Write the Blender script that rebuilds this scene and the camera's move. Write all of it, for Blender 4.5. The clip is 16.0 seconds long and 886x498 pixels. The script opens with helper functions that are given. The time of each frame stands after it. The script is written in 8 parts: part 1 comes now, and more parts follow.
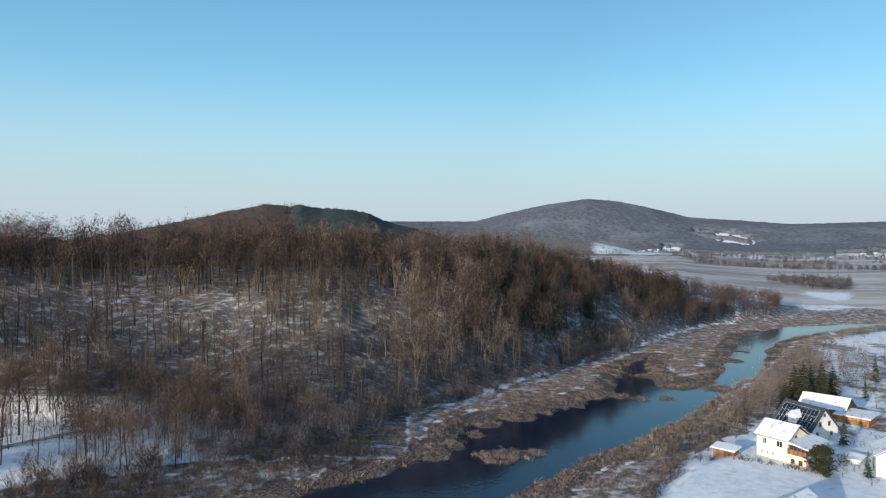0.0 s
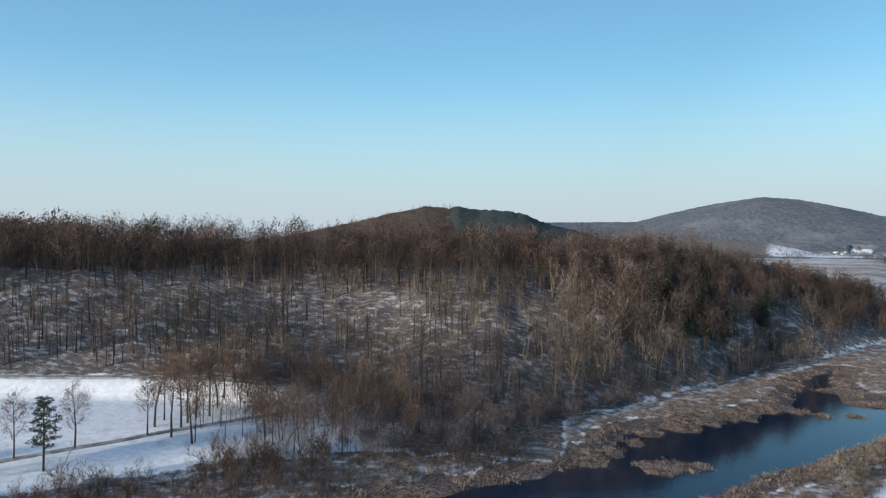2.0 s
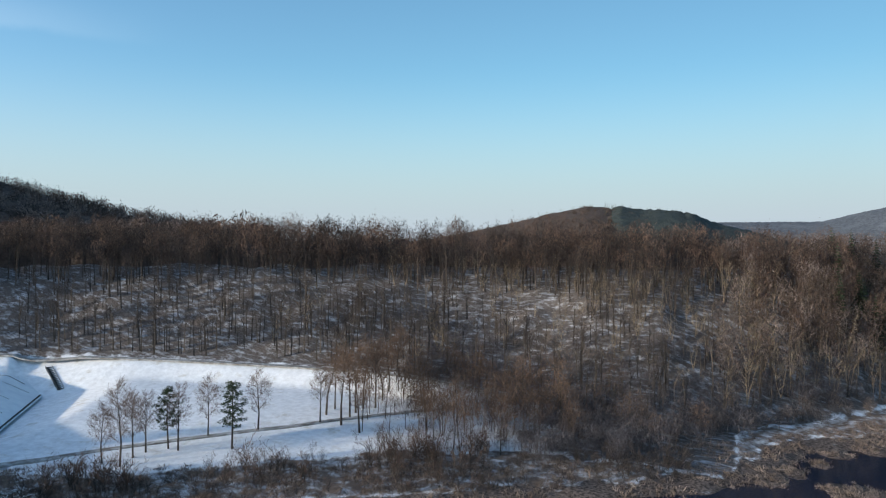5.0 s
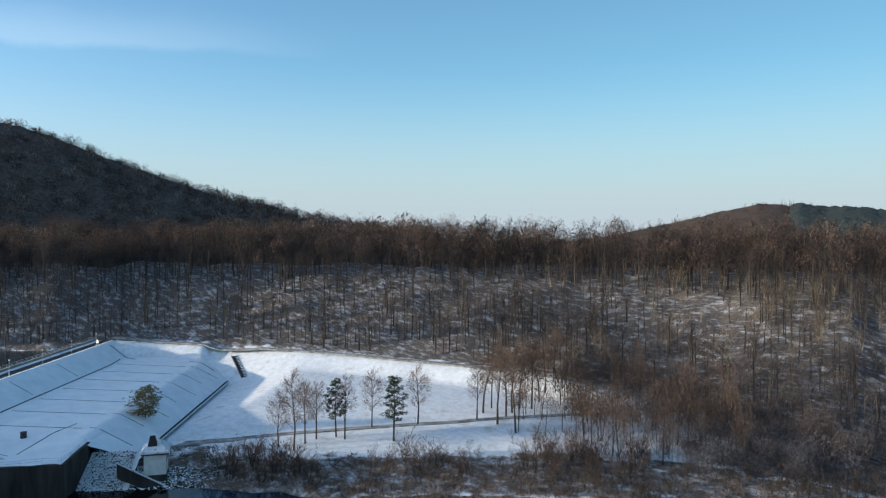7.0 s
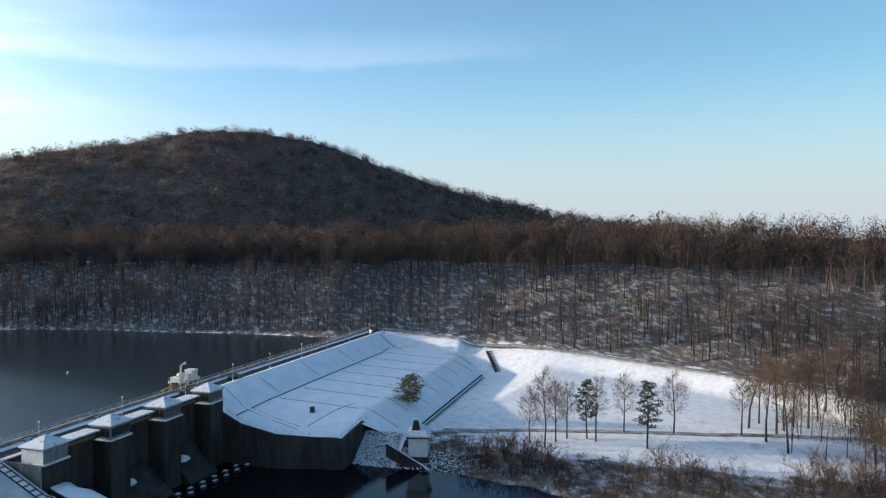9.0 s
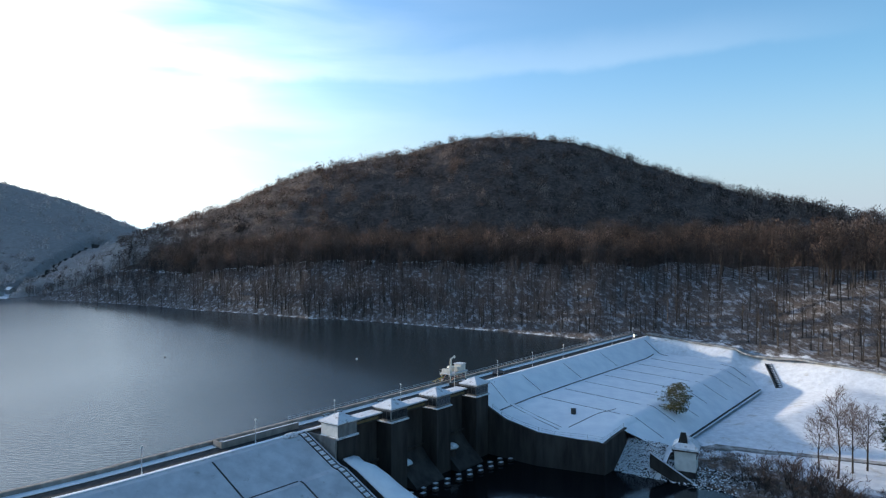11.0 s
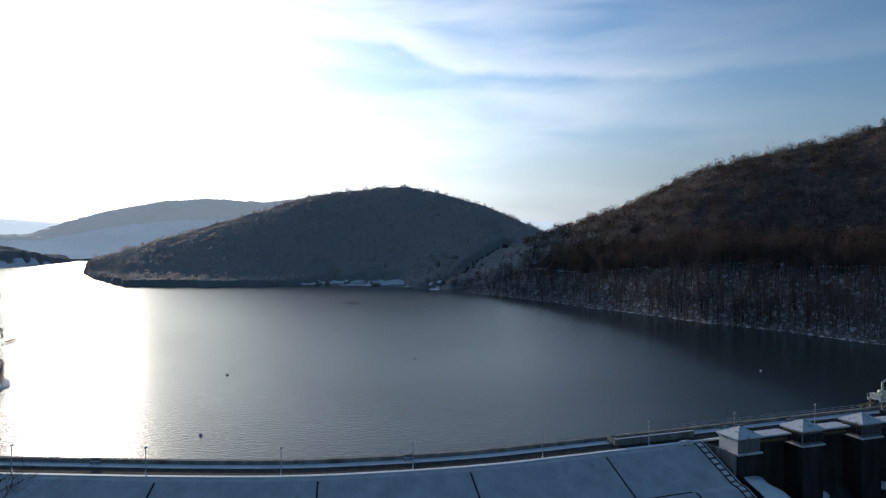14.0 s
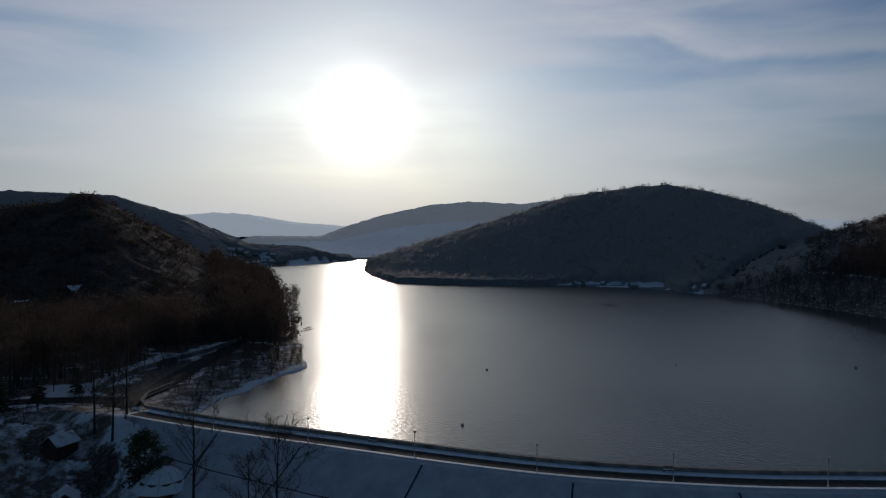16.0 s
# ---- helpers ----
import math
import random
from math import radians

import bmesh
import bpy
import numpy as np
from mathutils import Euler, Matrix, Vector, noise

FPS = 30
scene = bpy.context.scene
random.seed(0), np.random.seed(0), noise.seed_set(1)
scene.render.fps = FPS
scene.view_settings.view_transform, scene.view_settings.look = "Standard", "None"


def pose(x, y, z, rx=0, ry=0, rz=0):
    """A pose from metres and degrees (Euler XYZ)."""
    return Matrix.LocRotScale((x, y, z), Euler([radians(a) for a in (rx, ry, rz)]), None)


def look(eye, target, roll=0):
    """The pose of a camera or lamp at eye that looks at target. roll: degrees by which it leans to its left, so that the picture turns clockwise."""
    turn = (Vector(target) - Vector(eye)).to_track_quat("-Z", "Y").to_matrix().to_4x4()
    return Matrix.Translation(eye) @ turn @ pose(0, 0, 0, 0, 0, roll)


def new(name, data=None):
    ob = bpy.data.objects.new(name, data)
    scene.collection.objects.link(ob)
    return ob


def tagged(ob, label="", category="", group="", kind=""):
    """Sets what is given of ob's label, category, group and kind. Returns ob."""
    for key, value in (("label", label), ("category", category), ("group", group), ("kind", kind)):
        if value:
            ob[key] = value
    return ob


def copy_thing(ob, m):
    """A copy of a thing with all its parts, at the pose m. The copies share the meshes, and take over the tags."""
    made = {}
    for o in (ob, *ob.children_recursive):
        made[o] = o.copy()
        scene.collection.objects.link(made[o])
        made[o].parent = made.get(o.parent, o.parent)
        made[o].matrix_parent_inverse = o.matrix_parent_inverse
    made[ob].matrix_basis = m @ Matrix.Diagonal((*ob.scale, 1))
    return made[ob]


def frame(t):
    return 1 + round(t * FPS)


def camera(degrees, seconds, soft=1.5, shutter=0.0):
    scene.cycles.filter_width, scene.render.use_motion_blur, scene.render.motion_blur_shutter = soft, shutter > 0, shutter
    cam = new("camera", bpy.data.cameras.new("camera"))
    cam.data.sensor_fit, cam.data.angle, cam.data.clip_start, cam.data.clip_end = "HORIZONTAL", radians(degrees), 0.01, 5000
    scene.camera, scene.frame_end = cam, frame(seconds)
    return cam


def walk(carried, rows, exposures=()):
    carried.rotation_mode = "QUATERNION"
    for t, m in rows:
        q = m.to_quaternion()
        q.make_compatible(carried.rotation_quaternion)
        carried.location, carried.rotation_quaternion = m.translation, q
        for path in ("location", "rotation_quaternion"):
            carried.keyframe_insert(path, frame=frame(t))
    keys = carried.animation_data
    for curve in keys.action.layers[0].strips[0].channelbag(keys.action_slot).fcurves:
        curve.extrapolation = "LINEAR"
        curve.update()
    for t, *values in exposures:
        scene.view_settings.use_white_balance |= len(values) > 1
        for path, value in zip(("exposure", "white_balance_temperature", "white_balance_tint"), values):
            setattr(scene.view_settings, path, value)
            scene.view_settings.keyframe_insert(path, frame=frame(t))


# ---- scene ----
CAM_Z = 56.0
# yaw to the left from +y, pitch, roll, in degrees; the drone hovers and turns
TURNS = (
    (0, 0.01, -0.74, -0.10), (0.5, 3.21, -0.69, -0.06), (1, 6.39, -0.67, -0.06), (1.5, 9.68, -0.64, -0.06),
    (2, 12.92, -0.63, -0.03), (2.5, 14.95, -0.63, -0.02), (3, 16.88, -0.63, 0.01), (3.5, 19.00, -0.63, 0.06),
    (4.2, 22.08, -0.61, 0.10), (5.1, 26.58, -0.60, 0.16), (6, 31.81, -0.59, 0.21), (6.5, 35.13, -0.60, 0.18), (7, 38.93, -0.60, 0.08), (7.5, 43.90, -0.62, 0.06),
    (8, 49.07, -0.62, 0.06), (8.5, 54.28, -0.63, 0.05), (9, 59.48, -0.65, 0.03), (11.5, 86.30, -0.55, 0.14),
    (12, 91.66, -0.57, 0.18), (12.5, 97.00, -0.57, 0.24), (13, 102.33, -0.58, 0.28), (13.5, 107.55, -0.58, 0.27),
    (14, 112.72, -0.58, 0.24), (14.5, 117.96, -0.59, 0.22), (15, 123.23, -0.58, 0.19), (15.5, 128.46, -0.59, 0.18),
    (16, 133.66, -0.61, 0.20))
cam = camera(65.2, 16.0, soft=1.2)
walk(cam, [(t, pose(0, 0, CAM_Z, 90 + pitch, 0, yaw) @ pose(0, 0, 0, 0, 0, roll)) for t, yaw, pitch, roll in TURNS],
     exposures=((0, 0.32, 6500, 6.5), (3.5, 0.31, 6500, 6.5), (7, 0.30, 6500, 5.5), (9, 0.42, 6830, 9.5), (11.5, 0.26, 6220, 9), (12, 0.18, 6230, 9.5), (12.5, 0.10, 6420, 16), (13, -0.18, 6300, 13), (13.5, -0.52, 6150, 10), (14.5, -1.42, 6120, 11), (16, -2.30, 6180, 14)))

# ---- light ----
SUN_AZ, SUN_EL = 140.4, 10.2
sun_way = Vector((-math.sin(radians(SUN_AZ)) * math.cos(radians(SUN_EL)), math.cos(radians(SUN_AZ)) * math.cos(radians(SUN_EL)), math.sin(radians(SUN_EL))))
sun = new("sun", bpy.data.lights.new("sun", "SUN"))
sun.data.energy, sun.data.angle, sun.data.color = 4.9, radians(0.6), (1.0, 0.86, 0.69)
sun.matrix_world = look(sun_way * 100, (0, 0, 0))


def nodes_of(tree):
    """A short way to add nodes and links to a node tree."""
    def add(kind, **values):
        node = tree.nodes.new("ShaderNode" + kind)
        for key, value in values.items():
            if key in node.inputs:
                node.inputs[key].default_value = value
            elif key == "operation":
                node.operation = value
            elif key == "clamp":
                node.clamp = value
            elif key == "attribute_name":
                node.attribute_name = value
            elif key == "interpolation_type":
                node.interpolation_type = value
            elif key == "vector_type":
                node.vector_type = value
        return node
    return add, tree.links.new


def make_world():
    world = bpy.data.worlds.new("winter_sky")
    scene.world = world
    world.use_nodes = True
    tree = world.node_tree
    tree.nodes.clear()
    add, link = nodes_of(tree)
    sky = add("TexSky")
    sky.sky_type, sky.sun_disc = "NISHITA", False
    sky.sun_elevation, sky.sun_rotation = radians(SUN_EL), radians(-SUN_AZ)
    sky.altitude, sky.air_density, sky.dust_density, sky.ozone_density = 400.0, 1.0, 1.2, 2.0
    way = add("TexCoord")
    # thin cirrus, thickest in the half of the sky where the sun stands
    dot = add("VectorMath", operation="DOT_PRODUCT")
    link(way.outputs["Generated"], dot.inputs[0])
    dot.inputs[1].default_value = sun_way
    stretch = add("Mapping", vector_type="POINT")
    stretch.inputs["Rotation"].default_value = (0.10, 0.16, radians(60))
    stretch.inputs["Scale"].default_value = (2.0, 2.6, 13.0)
    link(way.outputs["Generated"], stretch.inputs["Vector"])
    wisps = add("TexNoise", Scale=1.5, Detail=7.0, Roughness=0.48, Distortion=0.4)
    link(stretch.outputs[0], wisps.inputs["Vector"])
    thick = add("MapRange", clamp=True)
    for key, value in (("From Min", 0.38), ("From Max", 0.86), ("To Min", 0.03), ("To Max", 0.80)):
        thick.inputs[key].default_value = value
    link(wisps.outputs[0], thick.inputs["Value"])
    side = add("MapRange", clamp=True, interpolation_type="SMOOTHSTEP")
    for key, value in (("From Min", -0.5), ("From Max", 1.0), ("To Min", 0.0), ("To Max", 1.0)):
        side.inputs[key].default_value = value
    link(dot.outputs["Value"], side.inputs["Value"])
    steep = add("Math", operation="POWER")
    link(side.outputs[0], steep.inputs[0])
    steep.inputs[1].default_value = 9.0
    cover = add("Math", operation="MULTIPLY")
    link(thick.outputs[0], cover.inputs[0])
    link(steep.outputs[0], cover.inputs[1])
    # one long cirrus band that bends down towards the west and frays out
    apart = add("SeparateXYZ")
    link(way.outputs["Generated"], apart.inputs[0])
    west = add("Math", operation="MULTIPLY")
    link(apart.outputs["X"], west.inputs[0])
    west.inputs[1].default_value = -1.0
    bearing = add("Math", operation="ARCTAN2")
    link(west.outputs[0], bearing.inputs[0])
    link(apart.outputs["Y"], bearing.inputs[1])
    along = add("MapRange", clamp=True)
    for key, value in (("From Min", radians(45)), ("From Max", radians(145))):
        along.inputs[key].default_value = value
    link(bearing.outputs[0], along.inputs["Value"])
    height = add("Math", operation="ARCSINE")
    link(apart.outputs["Z"], height.inputs[0])

    def profile(rows, top):
        """A value in 0 to top along the bearing, from (degrees, value) rows."""
        ramp = add("ValToRGB")
        ramp.color_ramp.interpolation = "B_SPLINE"
        while len(ramp.color_ramp.elements) < len(rows):
            ramp.color_ramp.elements.new(0.5)
        for e, (a, v) in zip(ramp.color_ramp.elements, rows):
            e.position, e.color = (a - 45) / 100, (v / top, v / top, v / top, 1)
        link(along.outputs[0], ramp.inputs[0])
        return ramp.outputs[0]
    line_of = profile(((46, 15.2), (64, 14.4), (80, 13.5), (92, 13.0), (101, 13.3), (108, 13.6), (113, 14.2), (117, 16.2), (122, 16.9), (140, 16.4)), 20)
    heavy = profile(((50, 0.0), (60, 0.16), (72, 0.22), (84, 0.16), (93, 0.30), (101, 0.8), (110, 1.0), (119, 0.8), (130, 0.35), (142, 0.1)), 1)
    fray = add("TexNoise", Scale=5.0, Detail=6.0, Roughness=0.6)
    link(way.outputs["Generated"], fray.inputs["Vector"])
    bent = add("Math", operation="MULTIPLY_ADD")
    link(fray.outputs[0], bent.inputs[0])
    bent.inputs[1].default_value = radians(2.2)
    link(height.outputs[0], bent.inputs[2])
    above = add("Math", operation="MULTIPLY_ADD")
    link(line_of, above.inputs[0])
    above.inputs[1].default_value = -radians(20)
    link(bent.outputs[0], above.inputs[2])
    lower = add("MapRange", clamp=True, interpolation_type="SMOOTHSTEP")
    for key, value in (("From Min", radians(0.5)), ("From Max", radians(1.3))):
        lower.inputs[key].default_value = value
    link(above.outputs[0], lower.inputs["Value"])
    upper = add("MapRange", clamp=True, interpolation_type="SMOOTHSTEP")
    for key, value in (("From Min", radians(1.2)), ("From Max", radians(4.2)), ("To Min", 1.0), ("To Max", 0.0)):
        upper.inputs[key].default_value = value
    link(above.outputs[0], upper.inputs["Value"])
    ribbon = add("Math", operation="MULTIPLY")
    link(lower.outputs[0], ribbon.inputs[0])
    link(upper.outputs[0], ribbon.inputs[1])
    ribbon2 = add("Math", operation="MULTIPLY")
    link(ribbon.outputs[0], ribbon2.inputs[0])
    link(heavy, ribbon2.inputs[1])
    ribboned = add("Math", operation="MULTIPLY_ADD")
    link(ribbon2.outputs[0], ribboned.inputs[0])
    ribboned.inputs[1].default_value = 0.42
    link(cover.outputs[0], ribboned.inputs[2])
    ribboned.use_clamp = True
    cover = ribboned
    # the aureole that the thin cloud makes round the sun
    up = add("Math", operation="MAXIMUM")
    link(dot.outputs["Value"], up.inputs[0])
    up.inputs[1].default_value = 0.0
    wide = add("Math", operation="POWER")
    link(up.outputs[0], wide.inputs[0])
    wide.inputs[1].default_value = 40.0
    tight = add("Math", operation="POWER")
    link(up.outputs[0], tight.inputs[0])
    tight.inputs[1].default_value = 900.0
    both = add("Math", operation="MULTIPLY_ADD")
    link(tight.outputs[0], both.inputs[0])
    both.inputs[1].default_value = 8.0
    faint = add("Math", operation="MULTIPLY")
    link(wide.outputs[0], faint.inputs[0])
    faint.inputs[1].default_value = 0.35
    link(faint.outputs[0], both.inputs[2])
    cloud_light = add("Math", operation="MULTIPLY_ADD")
    link(both.outputs[0], cloud_light.inputs[0])
    cloud_light.inputs[1].default_value = 4.0
    cloud_light.inputs[2].default_value = 12.0
    cloud = add("VectorMath", operation="SCALE")
    cloud.inputs[0].default_value = (0.995, 0.99, 0.98)
    link(cloud_light.outputs[0], cloud.inputs["Scale"])
    tint = add("MixRGB", Color1=(0.92, 1.20, 1.26, 1), Color2=(0.86, 1.03, 1.22, 1))
    link(side.outputs[0], tint.inputs[0])
    clear = add("VectorMath", operation="MULTIPLY")
    link(tint.outputs[0], clear.inputs[1])
    link(sky.outputs[0], clear.inputs[0])
    # pale winter haze low over the horizon, brighter towards the sun
    low = add("MapRange", clamp=True, interpolation_type="SMOOTHSTEP")
    for key, value in (("From Min", -0.01), ("From Max", 0.25), ("To Min", 1.0), ("To Max", 0.0)):
        low.inputs[key].default_value = value
    link(apart.outputs["Z"], low.inputs["Value"])
    # the band square to the sun is paler than a clear sky's, for the thin veil there
    off = add("Math", operation="SUBTRACT")
    link(dot.outputs["Value"], off.inputs[0])
    off.inputs[1].default_value = 0.12
    off2 = add("Math", operation="MULTIPLY")
    link(off.outputs[0], off2.inputs[0])
    link(off.outputs[0], off2.inputs[1])
    band = add("MapRange", clamp=True)
    for key, value in (("From Min", 0.0), ("From Max", 0.8), ("To Min", 1.57), ("To Max", 1.04)):
        band.inputs[key].default_value = value
    link(off2.outputs[0], band.inputs["Value"])
    veiled = add("VectorMath", operation="SCALE")
    link(clear.outputs[0], veiled.inputs[0])
    link(band.outputs[0], veiled.inputs["Scale"])
    clear = veiled
    bright = add("MixRGB", Color1=(3.8, 4.35, 5.05, 1), Color2=(9.3, 9.8, 9.9, 1))
    near_sun = add("Math", operation="POWER")
    link(side.outputs[0], near_sun.inputs[0])
    near_sun.inputs[1].default_value = 18.0
    link(near_sun.outputs[0], bright.inputs[0])
    pale = add("MixRGB")
    link(low.outputs[0], pale.inputs[0])
    link(clear.outputs[0], pale.inputs[1])
    link(bright.outputs[0], pale.inputs[2])
    clear = pale
    mixed = add("MixRGB")
    link(cover.outputs[0], mixed.inputs[0])
    link(clear.outputs[0], mixed.inputs[1])
    link(cloud.outputs[0], mixed.inputs[2])
    glow = add("VectorMath", operation="SCALE")
    glow.inputs[0].default_value = (2.12, 2.08, 2.0)
    link(both.outputs[0], glow.inputs["Scale"])
    total = add("VectorMath", operation="ADD")
    link(mixed.outputs[0], total.inputs[0])
    link(glow.outputs[0], total.inputs[1])
    # the half of the sky round the sun is brighter
    square = add("Math", operation="POWER")
    link(side.outputs[0], square.inputs[0])
    square.inputs[1].default_value = 12.0
    more = add("Math", operation="MULTIPLY_ADD")
    link(square.outputs[0], more.inputs[0])
    more.inputs[1].default_value, more.inputs[2].default_value = 1.02, 1.0
    lit = add("VectorMath", operation="SCALE")
    link(total.outputs[0], lit.inputs[0])
    link(more.outputs[0], lit.inputs["Scale"])
    ground = add("Background", Strength=0.117)
    link(lit.outputs[0], ground.inputs["Color"])
    link(ground.outputs[0], add("OutputWorld").inputs["Surface"])


make_world()


# ---- materials ----
def coat(add, link, at, low, high, scale=1.0, detail=6.0, low_at=0.35, high_at=0.65, speck=None, speck_scale=0.2, speck_at=(0.5, 0.6)):
    """The colour of a surface: two colours mixed by noise and a third in patches. scale: features a metre."""
    grain = add("TexNoise", Scale=scale, Detail=detail, Roughness=0.6)
    link(at, grain.inputs["Vector"])
    ramp = add("ValToRGB")
    ramp.color_ramp.elements[0].position, ramp.color_ramp.elements[1].position = low_at, high_at
    ramp.color_ramp.elements[0].color, ramp.color_ramp.elements[1].color = (*low, 1), (*high, 1)
    link(grain.outputs[0], ramp.inputs[0])
    if not speck:
        return ramp.outputs[0]
    patch = add("TexNoise", Scale=speck_scale, Detail=8.0, Roughness=0.68)
    link(at, patch.inputs["Vector"])
    cut = add("MapRange", clamp=True)
    for key, value in (("From Min", speck_at[0]), ("From Max", speck_at[1])):
        cut.inputs[key].default_value = value
    link(patch.outputs[0], cut.inputs["Value"])
    over = add("MixRGB", Color2=(*speck, 1))
    link(cut.outputs[0], over.inputs[0])
    link(ramp.outputs[0], over.inputs[1])
    return over.outputs[0]


def material(name, low, high, scale=1.0, detail=6.0, rough=0.85, bump=0.0, bump_scale=None, metal=0.0, low_at=0.35, high_at=0.65,
             speck=None, speck_scale=0.2, speck_at=(0.5, 0.6), island=0.0, stretch=(1, 1, 1), specular=0.3, thin=0.0):
    mat = bpy.data.materials.new(name)
    mat.use_nodes = True
    tree = mat.node_tree
    tree.nodes.clear()
    add, link = nodes_of(tree)
    where = add("NewGeometry")
    at = add("Mapping")
    at.inputs["Scale"].default_value = stretch
    link(where.outputs["Position"], at.inputs["Vector"])
    colour = coat(add, link, at.outputs[0], low, high, scale, detail, low_at, high_at, speck, speck_scale, speck_at)
    if island:
        spread = add("MapRange")
        spread.inputs["To Min"].default_value, spread.inputs["To Max"].default_value = 1 - island, 1 + island
        link(where.outputs["Random Per Island"], spread.inputs["Value"])
        vary = add("VectorMath", operation="SCALE")
        link(colour, vary.inputs[0])
        link(spread.outputs[0], vary.inputs["Scale"])
        colour = vary.outputs[0]
    if island:
        # a tree's own lightness, where the mesh carries one
        tone = add("Attribute", attribute_name="tone")
        own = add("Math", operation="ADD")
        link(tone.outputs["Fac"], own.inputs[0])
        own.inputs[1].default_value = 1.0
        vary = add("VectorMath", operation="SCALE")
        link(colour, vary.inputs[0])
        link(own.outputs[0], vary.inputs["Scale"])
        colour = vary.outputs[0]
    face = add("BsdfPrincipled", Roughness=rough, Metallic=metal)
    face.inputs["Specular IOR Level"].default_value = specular
    link(colour, face.inputs["Base Color"])
    if bump:
        relief = add("TexNoise", Scale=bump_scale or scale * 2, Detail=6.0, Roughness=0.6)
        link(at.outputs[0], relief.inputs["Vector"])
        dent = add("Bump", Strength=1.0, Distance=bump)
        link(relief.outputs[0], dent.inputs["Height"])
        link(dent.outputs[0], face.inputs["Normal"])
    surface = face.outputs[0]
    if thin:
        # fine twigs and needles let part of the light round to their far side
        back = add("BsdfTranslucent")
        link(colour, back.inputs["Color"])
        blend = add("MixShader")
        blend.inputs[0].default_value = thin
        link(surface, blend.inputs[1])
        link(back.outputs[0], blend.inputs[2])
        surface = blend.outputs[0]
    link(surface, add("OutputMaterial").inputs["Surface"])
    return mat


def valley_material():
    """The ground: snowy grass, with forest floor, banks, marsh, far fields and far woods where the layers' weights are high."""
    mat = bpy.data.materials.new("valley_ground")
    mat.use_nodes = True
    tree = mat.node_tree
    tree.nodes.clear()
    add, link = nodes_of(tree)
    at = add("NewGeometry").outputs["Position"]
    wide = add("Mapping")
    wide.inputs["Scale"].default_value = (0.35, 1.6, 1)
    link(at, wide.inputs["Vector"])
    # slanted so that snow and litter streaks also stand for low-sun trunk shadows
    shadow_streak = add("Mapping")
    shadow_streak.inputs["Rotation"].default_value = (0, 0, radians(25))
    shadow_streak.inputs["Scale"].default_value = (0.6, 1.4, 1.4)
    link(at, shadow_streak.inputs["Vector"])
    rag = add("TexNoise", Scale=0.22, Detail=7.0, Roughness=0.7)
    link(at, rag.inputs["Vector"])
    colour = coat(add, link, at, (0.64, 0.65, 0.68), (0.80, 0.81, 0.84), 0.5, speck=(0.40, 0.35, 0.28), speck_scale=0.22, speck_at=(0.56, 0.80))
    for layer, made in (
            ("forest", coat(add, link, shadow_streak.outputs[0], (0.055, 0.045, 0.040), (0.15, 0.128, 0.118), 1.6, speck=(0.52, 0.54, 0.59), speck_scale=0.34, speck_at=(0.50, 0.74))),
            ("bank", coat(add, link, at, (0.10, 0.07, 0.055), (0.19, 0.14, 0.11), 0.5, speck=(0.66, 0.67, 0.70), speck_scale=0.3, speck_at=(0.47, 0.70))),
            ("marsh", coat(add, link, at, (0.03, 0.022, 0.019), (0.185, 0.142, 0.122), 1.3, detail=9.0, low_at=0.40, high_at=0.62, speck=(0.60, 0.60, 0.63), speck_scale=0.13, speck_at=(0.62, 0.72))),
            ("fields", coat(add, link, wide.outputs[0], (0.27, 0.215, 0.19), (0.54, 0.48, 0.455), 0.006, low_at=0.42, high_at=0.60, speck=(0.66, 0.67, 0.70), speck_scale=0.007, speck_at=(0.55, 0.60))),
            ("woods", coat(add, link, at, (0.025, 0.020, 0.018), (0.07, 0.055, 0.045), 0.05))):
        weight = add("Attribute", attribute_name=layer)
        rough_edge = add("Math", operation="MULTIPLY_ADD")
        link(rag.outputs[0], rough_edge.inputs[0])
        rough_edge.inputs[1].default_value = 1.5
        link(weight.outputs["Fac"], rough_edge.inputs[2])
        step = add("MapRange", clamp=True)
        for key, value in (("From Min", 1.18), ("From Max", 1.36)):
            step.inputs[key].default_value = value
        link(rough_edge.outputs[0], step.inputs["Value"])
        over = add("MixRGB")
        link(step.outputs[0], over.inputs[0])
        link(colour, over.inputs[1])
        link(made, over.inputs[2])
        colour = over.outputs[0]
    face = add("BsdfPrincipled", Roughness=0.85)
    face.inputs["Specular IOR Level"].default_value = 0.2
    link(colour, face.inputs["Base Color"])
    relief = add("TexNoise", Scale=0.9, Detail=7.0, Roughness=0.62)
    link(at, relief.inputs["Vector"])
    dent = add("Bump", Strength=1.0, Distance=0.14)
    link(relief.outputs[0], dent.inputs["Height"])
    link(dent.outputs[0], face.inputs["Normal"])
    link(face.outputs[0], add("OutputMaterial").inputs["Surface"])
    return mat


